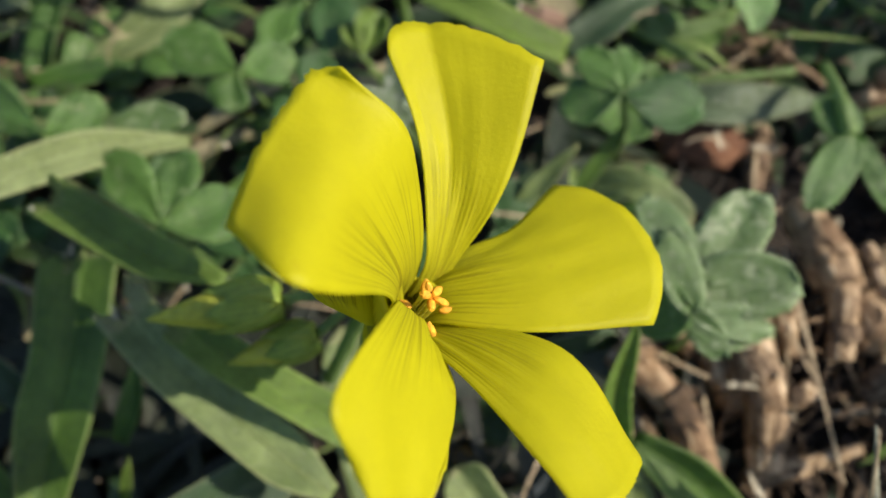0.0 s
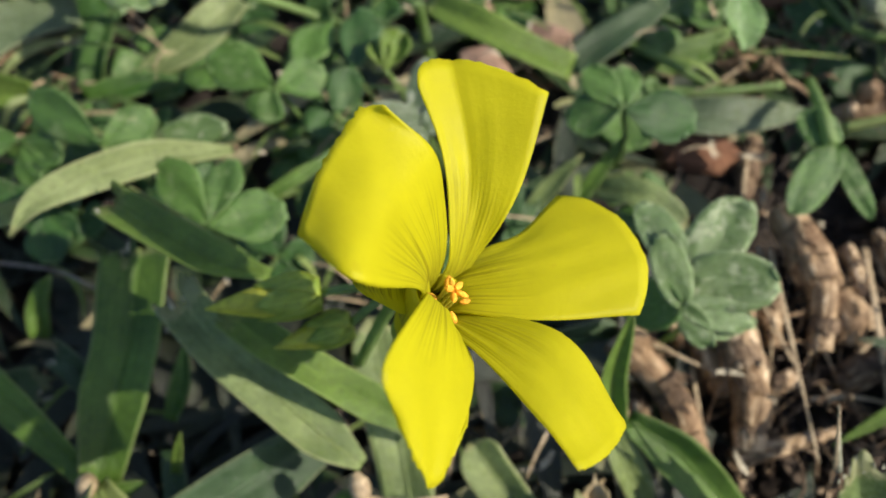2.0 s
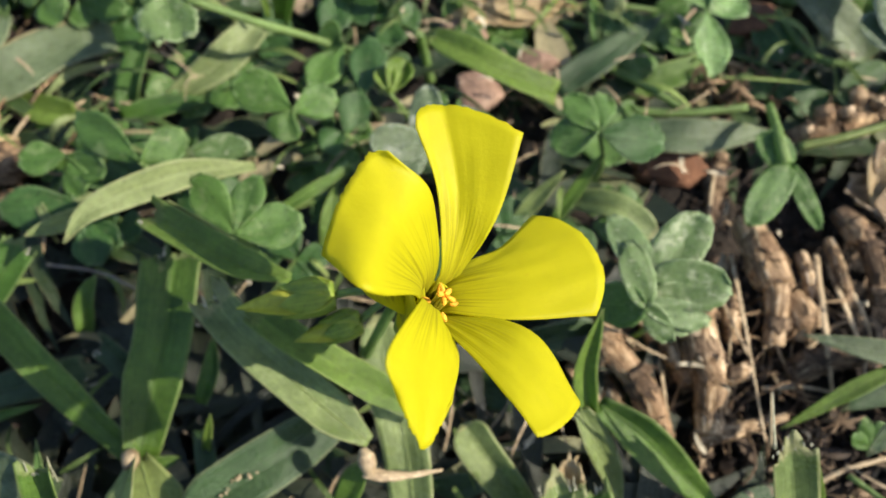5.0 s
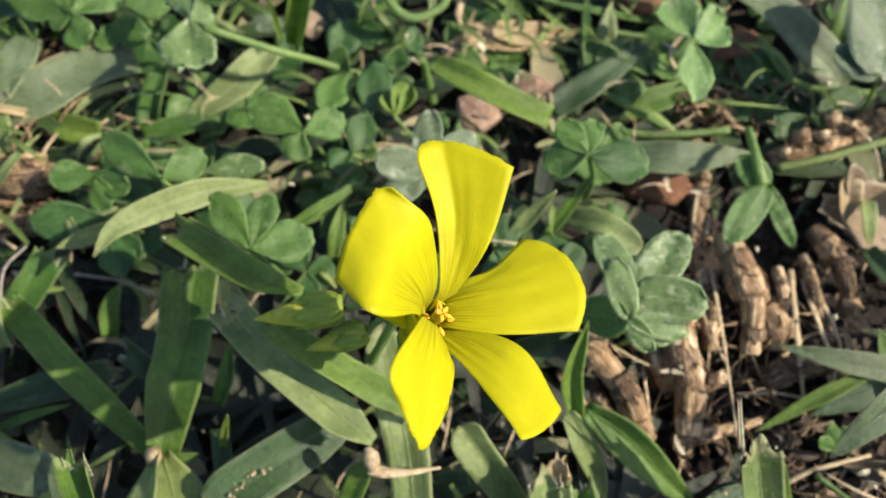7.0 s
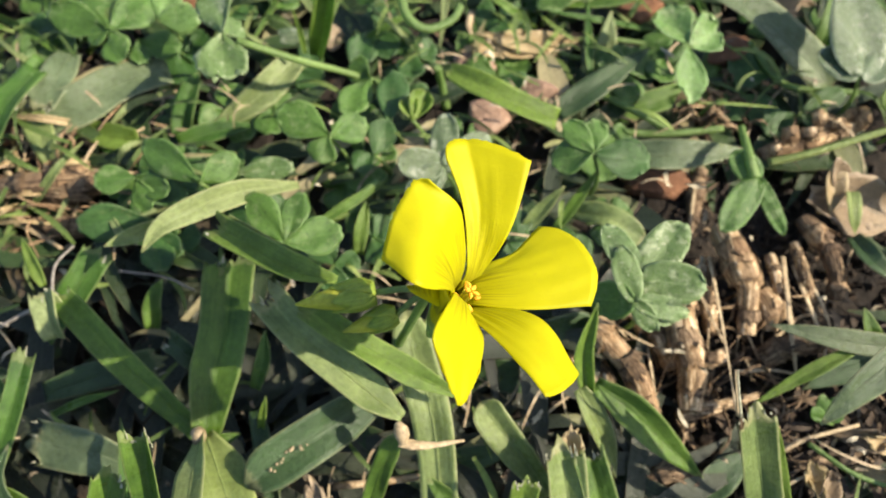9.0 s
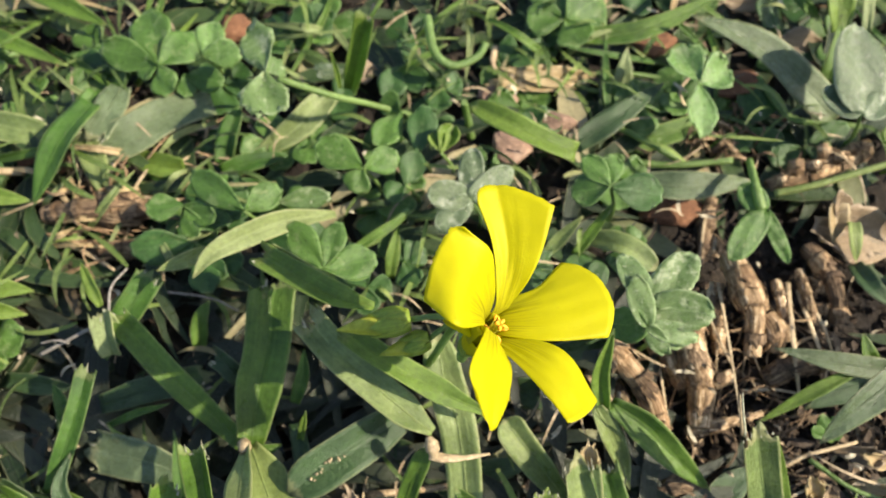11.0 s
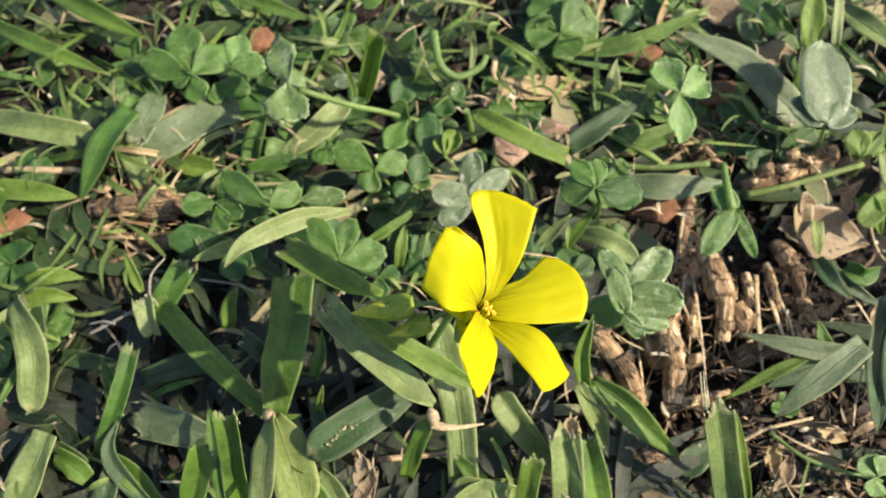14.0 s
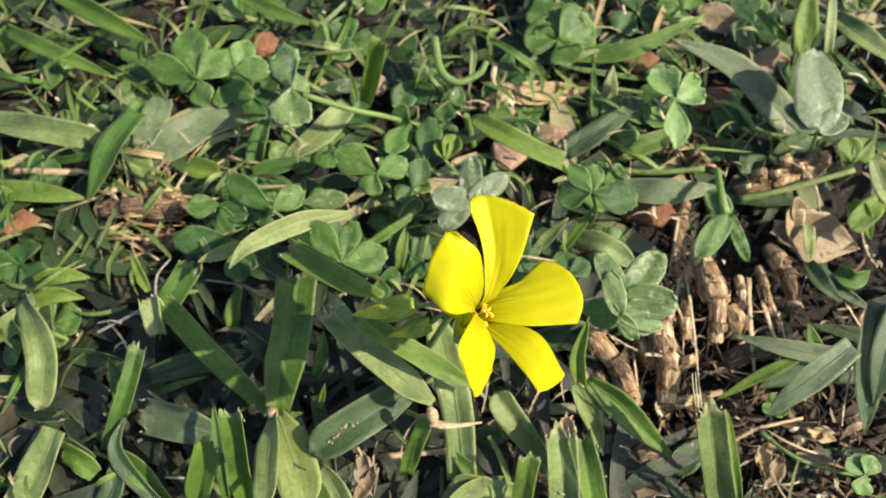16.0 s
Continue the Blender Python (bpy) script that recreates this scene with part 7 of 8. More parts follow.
stalk("straw", "short dry straw under the leaves", "straw", [(-80.1, 108.8, 3), (-77.2, 103, 6), (-76.9, 102.2, 3)], (0.3, 0.2), STRAW, n=10, k=7, flat=0.5)
stalk("straw", "short dry straw under the leaves", "straw", [(-98.8, 104.9, 3), (-91.8, 103.1, 6), (-87.6, 104.5, 3)], (0.45, 0.3), ROOT, n=10, k=7, flat=0.5)
stalk("straw", "short dry straw under the leaves", "straw", [(-95.9, 96.1, 3), (-88, 92.7, 6), (-82.8, 92, 3)], (0.3, 0.2), ROOT, n=10, k=7, flat=0.5)
stalk("straw", "short dry straw under the leaves", "straw", [(-86.5, 99.1, 3), (-90.5, 93.2, 6), (-97.6, 92.6, 3)], (0.4, 0.3), STRAW, n=10, k=7, flat=0.5)
stalk("straw", "short dry straw under the leaves", "straw", [(-74.6, 98.4, 3), (-75.2, 89.5, 6), (-78.3, 85.3, 3)], (0.3, 0.2), ROOT, n=10, k=7, flat=0.5)
stalk("straw", "short dry straw under the leaves", "straw", [(-72.5, 107.8, 3), (-65.5, 98.6, 6), (-60.9, 95.4, 3)], (0.3, 0.2), STRAW, n=10, k=7, flat=0.5)

# more of the sward at the front
shoot("green grass blade at the edge of the sward", ([(-46.1, -19, 3), (-45.8, -10.6, 9), (-52.6, -2.1, 11)], 9.2, GRASS, dict(fold=0.4)))
shoot("dull green grass blade at the edge of the sward", ([(-33.4, -21.5, 3), (-39.6, -10.4, 9), (-44.9, -1.7, 10)], 8.6, GREY, dict(fold=0.3)))
shoot("green grass blade at the edge of the sward", ([(0.5, -20.3, 3), (-1.3, -6, 7), (-10.9, 4.2, 8)], 6.2, GRASS, dict()))
shoot("grey-green grass blade at the edge of the sward", ([(-14.9, -19.5, 4), (-4.4, -7.7, 8), (9.5, -3.3, 6)], 6.2, GREY, dict()))
shoot("dark green grass blade at the edge of the sward", ([(-110.4, -24, 3), (-102.9, -10.8, 8), (-102.3, 2.8, 10)], 6.9, DEEP_SHADED, dict()))
dead_leaf("dry brown curled scrap of leaf", (-31, -9.6, 4), (-33.9, 1.3, 12), 6.2, notch=0.0, ragged=0.8, cup=0.5)
dead_leaf("dry tan curled scrap of leaf", (-37.1, -12.8, 4), (-30.1, -2.7, 9), 4.0, notch=0.0, ragged=0.8, cup=0.5)
dead_leaf("dry husk at the torn blade", (21.3, 4.1, 14), (21.2, 11.3, 20), 5.1, notch=0.0, ragged=0.9, cup=0.5, pale=True)
dead_leaf("pale dry husk beside roots", (76.4, 1.2, 4), (74.4, 6.3, 10), 4.6, notch=0.0, ragged=0.9, cup=0.5, pale=True)
dead_leaf("tan dry husk on the litter", (97.9, 9.7, 3), (88.6, 11.7, 8), 4.1, notch=0.0, ragged=0.9, cup=0.4, pale=True)
dead_leaf("tan dry husk on the litter", (85.1, 6.2, 3), (93.9, 3.6, 7), 3.7, notch=0.0, ragged=0.9, cup=0.4, pale=True)
shoot("whitish dry sheath round a grass joint", ([(-95.7, 33.4, 13), (-96.2, 37.5, 17), (-97.7, 42.5, 18)], 6.5, PALE, dict(tip='torn', fold=0.6, fray=4)), ([(-95, 38.8, 13), (-96.2, 40.8, 17), (-99, 42.2, 18)], 3.6, PALE, dict(tip='torn', fold=0.5, fray=3)))
stalk("twig", "short fork of a pale twig", "twig", [(-107.2, 36, 14), (-110.7, 36.6, 14), (-115, 36.1, 13)], (0.4, 0.22), TWIG)

# thin loose blades and stems over the sward
shoot("narrow dry straw-coloured grass blade", ([(21, 144.5, 2.3), (19.2, 150.4, 11.1), (22.2, 163.4, 10.9)], 2.3, STRAWY, dict(fold=0.4, tip='point', base=0.6)))
shoot("narrow green grass blade lying over the sward", ([(54.5, 131, 1.3), (36.3, 127.2, 10.7), (20.6, 129.6, 12.3)], 2.0, MID, dict(fold=0.4, tip='point', base=0.6)))
shoot("narrow dry straw-coloured grass blade", ([(64.1, 167.6, 2), (55.5, 145.1, 13), (54, 136, 12.6)], 2.0, STRAWY, dict(fold=0.4, tip='point', base=0.6)))
shoot("narrow pale green grass blade", ([(-5.9, 160.6, 3.8), (-7.9, 147.4, 11), (-10.7, 141.8, 5.3)], 2.2, PALE, dict(fold=0.4, tip='point', base=0.6)))
shoot("narrow pale green grass blade", ([(-66.1, 148.5, 1.1), (-56.6, 154.1, 6.5), (-45.4, 170.1, 6.4)], 1.6, PALE, dict(fold=0.4, tip='point', base=0.6)))
shoot("narrow pale green grass blade", ([(-81.8, 154, 2.9), (-95.5, 154.3, 8.1), (-113.7, 165.8, 3.3)], 2.1, PALE, dict(fold=0.4, tip='point', base=0.6)))
shoot("narrow pale green grass blade", ([(-70.7, 79.1, 4), (-81.1, 69.3, 6.3), (-96.8, 61.1, 3.9)], 2.1, PALE, dict(fold=0.4, tip='point', base=0.6)))
shoot("narrow green grass blade lying over the sward", ([(-89.6, 140.8, 4.1), (-67.1, 123.5, 13.8), (-51.8, 118.2, 8.7)], 1.9, GREY, dict(fold=0.4, tip='point', base=0.6)))
shoot("narrow green grass blade lying over the sward", ([(-115.4, 126.6, 3.7), (-104, 126.7, 6.4), (-97.4, 133.9, 5.3)], 2.7, GRASS, dict(fold=0.4, tip='point', base=0.6)))
shoot("narrow pale green grass blade", ([(-102.8, 88.9, 1.6), (-80.8, 83.4, 8.5), (-64.6, 77.6, 8.4)], 1.6, PALE, dict(fold=0.4, tip='point', base=0.6)))
shoot("narrow pale green grass blade", ([(-48.9, 117.4, 1.5), (-58.4, 119.4, 11.4), (-75, 137.6, 5.8)], 1.0, PALE, dict(fold=0.4, tip='point', base=0.6)))
shoot("narrow green grass blade lying over the sward", ([(-136.6, 31.6, 2.7), (-135.6, 18.3, 10.8), (-138.3, 8.9, 10.8)], 2.2, MID, dict(fold=0.4, tip='point', base=0.6)))
shoot("narrow pale green grass blade", ([(-12.3, 119.3, 4.7), (-20, 122, 14.8), (-29, 134.8, 8.4)], 1.5, PALE, dict(fold=0.4, tip='point', base=0.6)))
shoot("narrow dry straw-coloured grass blade", ([(-148.4, 176.9, 2.7), (-146.1, 155.2, 13.4), (-148.1, 142.1, 12.6)], 2.2, STRAWY, dict(fold=0.4, tip='point', base=0.6)))
shoot("narrow pale green grass blade", ([(76.3, 154.1, 4.3), (63.9, 146.3, 14.1), (59.3, 151, 7.8)], 2.1, PALE, dict(fold=0.4, tip='point', base=0.6)))
shoot("narrow green grass blade lying over the sward", ([(34.2, 105.9, 4.7), (33.7, 118.3, 10.2), (34.5, 135.4, 12)], 2.3, MID, dict(fold=0.4, tip='point', base=0.6)))
shoot("narrow green grass blade lying over the sward", ([(-181.4, 112.5, 2.2), (-163.7, 91.7, 13.7), (-155.6, 77.1, 15.4)], 2.4, MID, dict(fold=0.4, tip='point', base=0.6)))
shoot("narrow green grass blade lying over the sward", ([(-102, 122.4, 4.1), (-111.9, 130.5, 11.1), (-123.1, 149.2, 10.6)], 1.1, MID, dict(fold=0.4, tip='point', base=0.6)))
shoot("narrow pale green grass blade", ([(-84.6, 94.2, 1.2), (-88, 84.9, 12.8), (-93.9, 82.4, 5.3)], 1.7, PALE, dict(fold=0.4, tip='point', base=0.6)))
shoot("narrow green grass blade lying over the sward", ([(-130.5, 122.8, 2.2), (-127.8, 106.2, 6.3), (-131.5, 90.6, 3.3)], 1.3, GRASS, dict(fold=0.4, tip='point', base=0.6)))
shoot("narrow green grass blade lying over the sward", ([(-58.6, 134.6, 4.7), (-51.3, 141.7, 10.8), (-49.4, 161.2, 6.6)], 2.1, GRASS, dict(fold=0.4, tip='point', base=0.6)))
shoot("narrow green grass blade lying over the sward", ([(96.7, 122.4, 1.8), (100.8, 118.5, 10.6), (109.2, 125.3, 10.7)], 1.6, GRASS, dict(fold=0.4, tip='point', base=0.6)))
shoot("narrow pale green grass blade", ([(46.3, 146.8, 2.3), (35.2, 132.8, 11), (26.3, 134.9, 5.3)], 2.4, PALE, dict(fold=0.4, tip='point', base=0.6)))
shoot("narrow green grass blade lying over the sward", ([(47.9, 130.4, 4.7), (34.8, 138.2, 10), (24.9, 154.8, 7.7)], 1.1, GREY, dict(fold=0.4, tip='point', base=0.6)))
shoot("narrow pale green grass blade", ([(-87.7, 59.8, 3.5), (-86, 60.8, 12.6), (-92.8, 70, 11.4)], 2.2, PALE, dict(fold=0.4, tip='point', base=0.6)))
shoot("narrow green grass blade lying over the sward", ([(-153.3, 126.3, 3.5), (-163, 122.5, 13.3), (-185, 131.8, 7.2)], 2.1, MID, dict(fold=0.4, tip='point', base=0.6)))
shoot("narrow green grass blade lying over the sward", ([(-168.4, 149.3, 2.9), (-151.2, 141.5, 8.7), (-137.7, 143, 8.9)], 1.2, GRASS, dict(fold=0.4, tip='point', base=0.6)))
shoot("narrow green grass blade lying over the sward", ([(-169.2, 105.4, 2), (-157.5, 82, 9.8), (-148.9, 65.6, 9.4)], 2.5, MID, dict(fold=0.4, tip='point', base=0.6)))
shoot("narrow fresh green grass blade", ([(-153.1, 44.2, 2.3), (-135.2, 31.1, 14.8), (-130.5, 22.8, 10.3)], 1.6, FRESH, dict(fold=0.4, tip='point', base=0.6)))
shoot("narrow pale green grass blade", ([(14.1, 182.9, 1.2), (2.8, 165.4, 13.1), (-3.9, 157.2, 9.8)], 1.2, PALE, dict(fold=0.4, tip='point', base=0.6)))
shoot("narrow green grass blade lying over the sward", ([(-154.7, 90, 3.9), (-152.3, 72.3, 12.7), (-157.6, 63, 12.9)], 1.7, MID, dict(fold=0.4, tip='point', base=0.6)))
shoot("narrow green grass blade lying over the sward", ([(-157.6, 16.2, 2.6), (-144.7, 7.6, 6.3), (-137.4, -2.4, 2.6)], 1.6, GREY, dict(fold=0.4, tip='point', base=0.6)))
shoot("narrow pale green grass blade", ([(-7.3, 151.3, 2.7), (-6.1, 135.1, 7.5), (-7.7, 121.2, 4.3)], 2.2, PALE, dict(fold=0.4, tip='point', base=0.6)))
shoot("narrow green grass blade lying over the sward", ([(-175, 137.4, 3.9), (-166, 137.4, 10.9), (-157.2, 141.2, 10.8)], 1.4, GRASS, dict(fold=0.4, tip='point', base=0.6)))
shoot("narrow green grass blade lying over the sward", ([(-28.9, 135.2, 1.2), (-13.5, 141, 14), (-2.9, 157.2, 6.3)], 1.4, GRASS, dict(fold=0.4, tip='point', base=0.6)))
shoot("narrow pale green grass blade", ([(-185.1, 161.1, 3), (-157.8, 147.1, 10.8), (-142.9, 139, 4.7)], 2.0, PALE, dict(fold=0.4, tip='point', base=0.6)))
shoot("narrow pale green grass blade", ([(-128.8, 79.1, 3.3), (-123.9, 80.1, 9.6), (-118, 85.9, 11.2)], 1.5, PALE, dict(fold=0.4, tip='point', base=0.6)))
shoot("narrow fresh green grass blade", ([(-109, 121.8, 3.5), (-99.7, 130.4, 8.8), (-92.8, 149.2, 5.1)], 2.9, FRESH, dict(fold=0.4, tip='point', base=0.6)))
shoot("narrow fresh green grass blade", ([(30.9, 184.6, 4.7), (22.4, 162.5, 9.4), (14.4, 153.7, 4.9)], 1.8, FRESH, dict(fold=0.4, tip='point', base=0.6)))
shoot("narrow pale green grass blade", ([(-171.3, 155.6, 1.4), (-173.2, 151.1, 8.4), (-188.7, 161.2, 3.6)], 1.8, PALE, dict(fold=0.4, tip='point', base=0.6)))
shoot("narrow green grass blade lying over the sward", ([(-75.5, 139.5, 1.6), (-58.7, 131.7, 14.5), (-42.6, 133.3, 15.3)], 1.3, GREY, dict(fold=0.4, tip='point', base=0.6)))
shoot("narrow dry straw-coloured grass blade", ([(125.8, 139.2, 3.1), (130, 124.7, 6.2), (138.5, 111.3, 4.3)], 1.3, STRAWY, dict(fold=0.4, tip='point', base=0.6)))
shoot("narrow green grass blade lying over the sward", ([(-132.8, -10.7, 3.2), (-139.2, -7.1, 8), (-153.7, -0.9, 6.1)], 2.1, GRASS, dict(fold=0.4, tip='point', base=0.6)))
shoot("narrow green grass blade lying over the sward", ([(-32.3, 121.2, 4.8), (-21.4, 123.8, 12.8), (-12.8, 129, 14.1)], 2.5, GRASS, dict(fold=0.4, tip='point', base=0.6)))
shoot("narrow green grass blade lying over the sward", ([(-124.6, 119.6, 4.9), (-118.9, 123.4, 6.8), (-112.5, 136.5, 3.2)], 2.1, GRASS, dict(fold=0.4, tip='point', base=0.6)))
shoot("narrow green grass blade lying over the sward", ([(-82.3, 159.9, 2.3), (-83.8, 139.1, 12.2), (-92.2, 136.1, 6.4)], 1.5, MID, dict(fold=0.4, tip='point', base=0.6)))
shoot("narrow pale green grass blade", ([(21.7, 131.5, 3.1), (28.9, 133, 11.3), (38.8, 136.2, 12.4)], 2.3, PALE, dict(fold=0.4, tip='point', base=0.6)))
shoot("narrow green grass blade lying over the sward", ([(-52.7, 156.8, 3.4), (-55.3, 133.1, 9.5), (-61.9, 116.1, 10)], 1.9, GRASS, dict(fold=0.4, tip='point', base=0.6)))
shoot("narrow pale green grass blade", ([(-110.5, 176.9, 4.6), (-125.2, 158.6, 12.6), (-147.3, 154.7, 8.5)], 1.8, PALE, dict(fold=0.4, tip='point', base=0.6)))
shoot("narrow green grass blade lying over the sward", ([(-141, 152, 1.5), (-143.4, 132, 14.6), (-155.5, 122.1, 13.9)], 1.7, GRASS, dict(fold=0.4, tip='point', base=0.6)))
shoot("narrow green grass blade lying over the sward", ([(-154.1, 95, 1.6), (-128.7, 92.4, 13.2), (-118.9, 99.8, 6.2)], 2.6, GRASS, dict(fold=0.4, tip='point', base=0.6)))
shoot("narrow green grass blade lying over the sward", ([(-140.5, 137.1, 3), (-120.8, 122.5, 10.3), (-109.9, 114.2, 8)], 2.6, GRASS, dict(fold=0.4, tip='point', base=0.6)))
shoot("narrow green grass blade lying over the sward", ([(-116, 71.1, 1.8), (-104.3, 77, 14.4), (-99.6, 86.7, 12.8)], 2.2, GREY, dict(fold=0.4, tip='point', base=0.6)))
shoot("narrow dry straw-coloured grass blade", ([(-101.5, 96.5, 3.6), (-110.4, 93, 13.8), (-125.7, 96.2, 10.2)], 2.1, STRAWY, dict(fold=0.4, tip='point', base=0.6)))
shoot("narrow green grass blade lying over the sward", ([(68.5, 132.8, 1.8), (57.8, 142.5, 7.1), (52.3, 155.8, 3.4)], 2.0, MID, dict(fold=0.4, tip='point', base=0.6)))
shoot("narrow green grass blade lying over the sward", ([(-96.5, 72.9, 3.3), (-79.4, 61.5, 8.4), (-65, 54.9, 4.8)], 1.7, GREY, dict(fold=0.4, tip='point', base=0.6)))
shoot("narrow dry straw-coloured grass blade", ([(19.4, 149.5, 4.8), (22.6, 155.1, 14.1), (25.5, 166.6, 15)], 1.1, STRAWY, dict(fold=0.4, tip='point', base=0.6)))
shoot("narrow dry straw-coloured grass blade", ([(-113.8, 71.3, 4.5), (-118.7, 82.7, 6.1), (-123.6, 93.1, 7.2)], 1.5, STRAWY, dict(fold=0.4, tip='point', base=0.6)))
shoot("narrow green grass blade lying over the sward", ([(-133.4, 111.8, 3.4), (-112, 104.8, 6.9), (-92.3, 99.6, 3.2)], 1.2, GREY, dict(fold=0.4, tip='point', base=0.6)))
shoot("narrow green grass blade lying over the sward", ([(68.5, 145.2, 1.2), (67.9, 125.6, 8.5), (66.3, 114.3, 5.7)], 2.1, MID, dict(fold=0.4, tip='point', base=0.6)))
shoot("narrow dry straw-coloured grass blade", ([(44.7, 182.1, 3), (38.8, 159.1, 9.7), (33.7, 141.9, 9.8)], 1.9, STRAWY, dict(fold=0.4, tip='point', base=0.6)))
shoot("narrow pale green grass blade", ([(0.3, 158.9, 1.4), (-11.9, 153.5, 11.8), (-23.9, 156.5, 7.4)], 1.3, PALE, dict(fold=0.4, tip='point', base=0.6)))
shoot("narrow pale green grass blade", ([(-110.9, 112.1, 3.9), (-119.4, 111.2, 14.8), (-130.9, 120, 16.1)], 1.7, PALE, dict(fold=0.4, tip='point', base=0.6)))
shoot("narrow green grass blade lying over the sward", ([(-110.1, 172.2, 2.8), (-107.8, 152.3, 7.9), (-108.8, 139.6, 7.5)], 1.9, GRASS, dict(fold=0.4, tip='point', base=0.6)))
shoot("narrow green grass blade lying over the sward", ([(-137.9, 92.8, 1.5), (-143.2, 103.6, 13.9), (-158.4, 120.2, 12)], 1.0, GREY, dict(fold=0.4, tip='point', base=0.6)))
shoot("narrow green grass blade lying over the sward", ([(-62.1, 144.4, 1.5), (-62.4, 130.7, 7.5), (-65.8, 118.5, 4.4)], 1.5, GREY, dict(fold=0.4, tip='point', base=0.6)))
shoot("narrow green grass blade lying over the sward", ([(-102.7, 171.1, 4.2), (-89.5, 165.6, 7.4), (-78.9, 166.4, 5.5)], 2.3, GRASS, dict(fold=0.4, tip='point', base=0.6)))
shoot("narrow pale green grass blade", ([(-100.6, 93.7, 1), (-103.3, 74.6, 6.8), (-109.2, 62.3, 2.8)], 1.5, PALE, dict(fold=0.4, tip='point', base=0.6)))
shoot("narrow pale green grass blade", ([(-105.5, 137.1, 2), (-109.4, 143.3, 12.1), (-121.4, 155, 9.1)], 1.3, PALE, dict(fold=0.4, tip='point', base=0.6)))
shoot("narrow pale green grass blade", ([(-82, 108.1, 3.9), (-91.1, 100.8, 8.6), (-98.6, 92.7, 6.1)], 2.1, PALE, dict(fold=0.4, tip='point', base=0.6)))
shoot("narrow green grass blade lying over the sward", ([(19.8, 129.3, 4.2), (6.7, 132.8, 14.4), (-7.2, 148.5, 6.1)], 2.6, GRASS, dict(fold=0.4, tip='point', base=0.6)))
shoot("narrow green grass blade lying over the sward", ([(-104.9, 169.3, 1.6), (-102.9, 148.8, 10.1), (-107.9, 136.2, 5)], 2.5, GRASS, dict(fold=0.4, tip='point', base=0.6)))
shoot("narrow pale green grass blade", ([(28, 190.9, 1.1), (33, 167.9, 6.3), (36.5, 155.9, 4.4)], 2.9, PALE, dict(fold=0.4, tip='point', base=0.6)))
shoot("narrow green grass blade lying over the sward", ([(130, 128.7, 1.9), (113.9, 131.9, 13.2), (109.5, 150.2, 8.7)], 1.5, MID, dict(fold=0.4, tip='point', base=0.6)))
shoot("narrow pale green grass blade", ([(-63.9, 164.5, 4.5), (-48.4, 165.8, 11.3), (-34.3, 173, 11.7)], 2.0, PALE, dict(fold=0.4, tip='point', base=0.6)))
shoot("narrow pale green grass blade", ([(-47, 139.7, 4.3), (-56.9, 137.5, 11.3), (-71.4, 142.5, 7.1)], 2.6, PALE, dict(fold=0.4, tip='point', base=0.6)))
shoot("narrow green grass blade lying over the sward", ([(-170.7, 147.8, 2.9), (-185.9, 166.6, 6.1), (-200.7, 187.7, 4.4)], 2.3, MID, dict(fold=0.4, tip='point', base=0.6)))
shoot("narrow dry straw-coloured grass blade", ([(-159, 159.8, 2.6), (-132.3, 149.6, 10.5), (-117, 147.5, 6.5)], 1.3, STRAWY, dict(fold=0.4, tip='point', base=0.6)))
shoot("narrow green grass blade lying over the sward", ([(-43.9, 137.6, 1.7), (-34.3, 143.7, 13.8), (-27.9, 164.4, 11)], 1.2, GRASS, dict(fold=0.4, tip='point', base=0.6)))
shoot("narrow green grass blade lying over the sward", ([(119.5, 113.4, 1.8), (117.1, 121.7, 6.5), (115.2, 138.3, 3.3)], 1.5, GREY, dict(fold=0.4, tip='point', base=0.6)))
shoot("narrow green grass blade lying over the sward", ([(-139.7, 21.1, 4.8), (-146.3, 18.3, 11.7), (-157.6, 13.8, 9.3)], 2.3, GREY, dict(fold=0.4, tip='point', base=0.6)))
shoot("narrow green grass blade lying over the sward", ([(78.9, 139.1, 3), (64.9, 145, 11.3), (54.1, 159.4, 7.4)], 1.6, GRASS, dict(fold=0.4, tip='point', base=0.6)))
shoot("narrow pale green grass blade", ([(-65.2, 159.6, 1.3), (-49.4, 140.7, 7.3), (-40.1, 127.7, 6.5)], 2.7, PALE, dict(fold=0.4, tip='point', base=0.6)))
shoot("narrow green grass blade lying over the sward", ([(-153.9, 55.9, 3.1), (-152.2, 40.5, 14.6), (-157.2, 30.9, 14)], 2.5, GRASS, dict(fold=0.4, tip='point', base=0.6)))
shoot("narrow fresh green grass blade", ([(-190.3, 182.9, 2.1), (-179.8, 162.1, 10.8), (-170.7, 148.3, 12.9)], 2.5, FRESH, dict(fold=0.4, tip='point', base=0.6)))
shoot("narrow fresh green grass blade", ([(-158.9, 105.6, 1.2), (-140.9, 101.2, 6.6), (-123.7, 99.5, 6.6)], 2.0, FRESH, dict(fold=0.4, tip='point', base=0.6)))

# dry sheaths at the far left
shoot("dry tan grass sheath lying in a tangle", ([(-140.6, 91, 5.5), (-131.5, 87.7, 11), (-127.8, 88.1, 6.6)], 1.4, STRAWY, dict(fold=0.3122198750238771, tip='blunt', base=0.7)))
shoot("dry tan grass sheath lying in a tangle", ([(-113, 84.1, 2.8), (-104, 82.5, 5.5), (-97.3, 83.5, 3.3)], 1.4, STRAWY, dict(fold=0.5632083474896133, tip='torn', base=0.7)))
shoot("dry tan grass sheath lying in a tangle", ([(-124.1, 74.9, 4.9), (-113.3, 73.3, 9.7), (-106.8, 75, 5.8)], 2.1, STRAWY, dict(fold=0.40577887397953616, tip='point', base=0.7)))
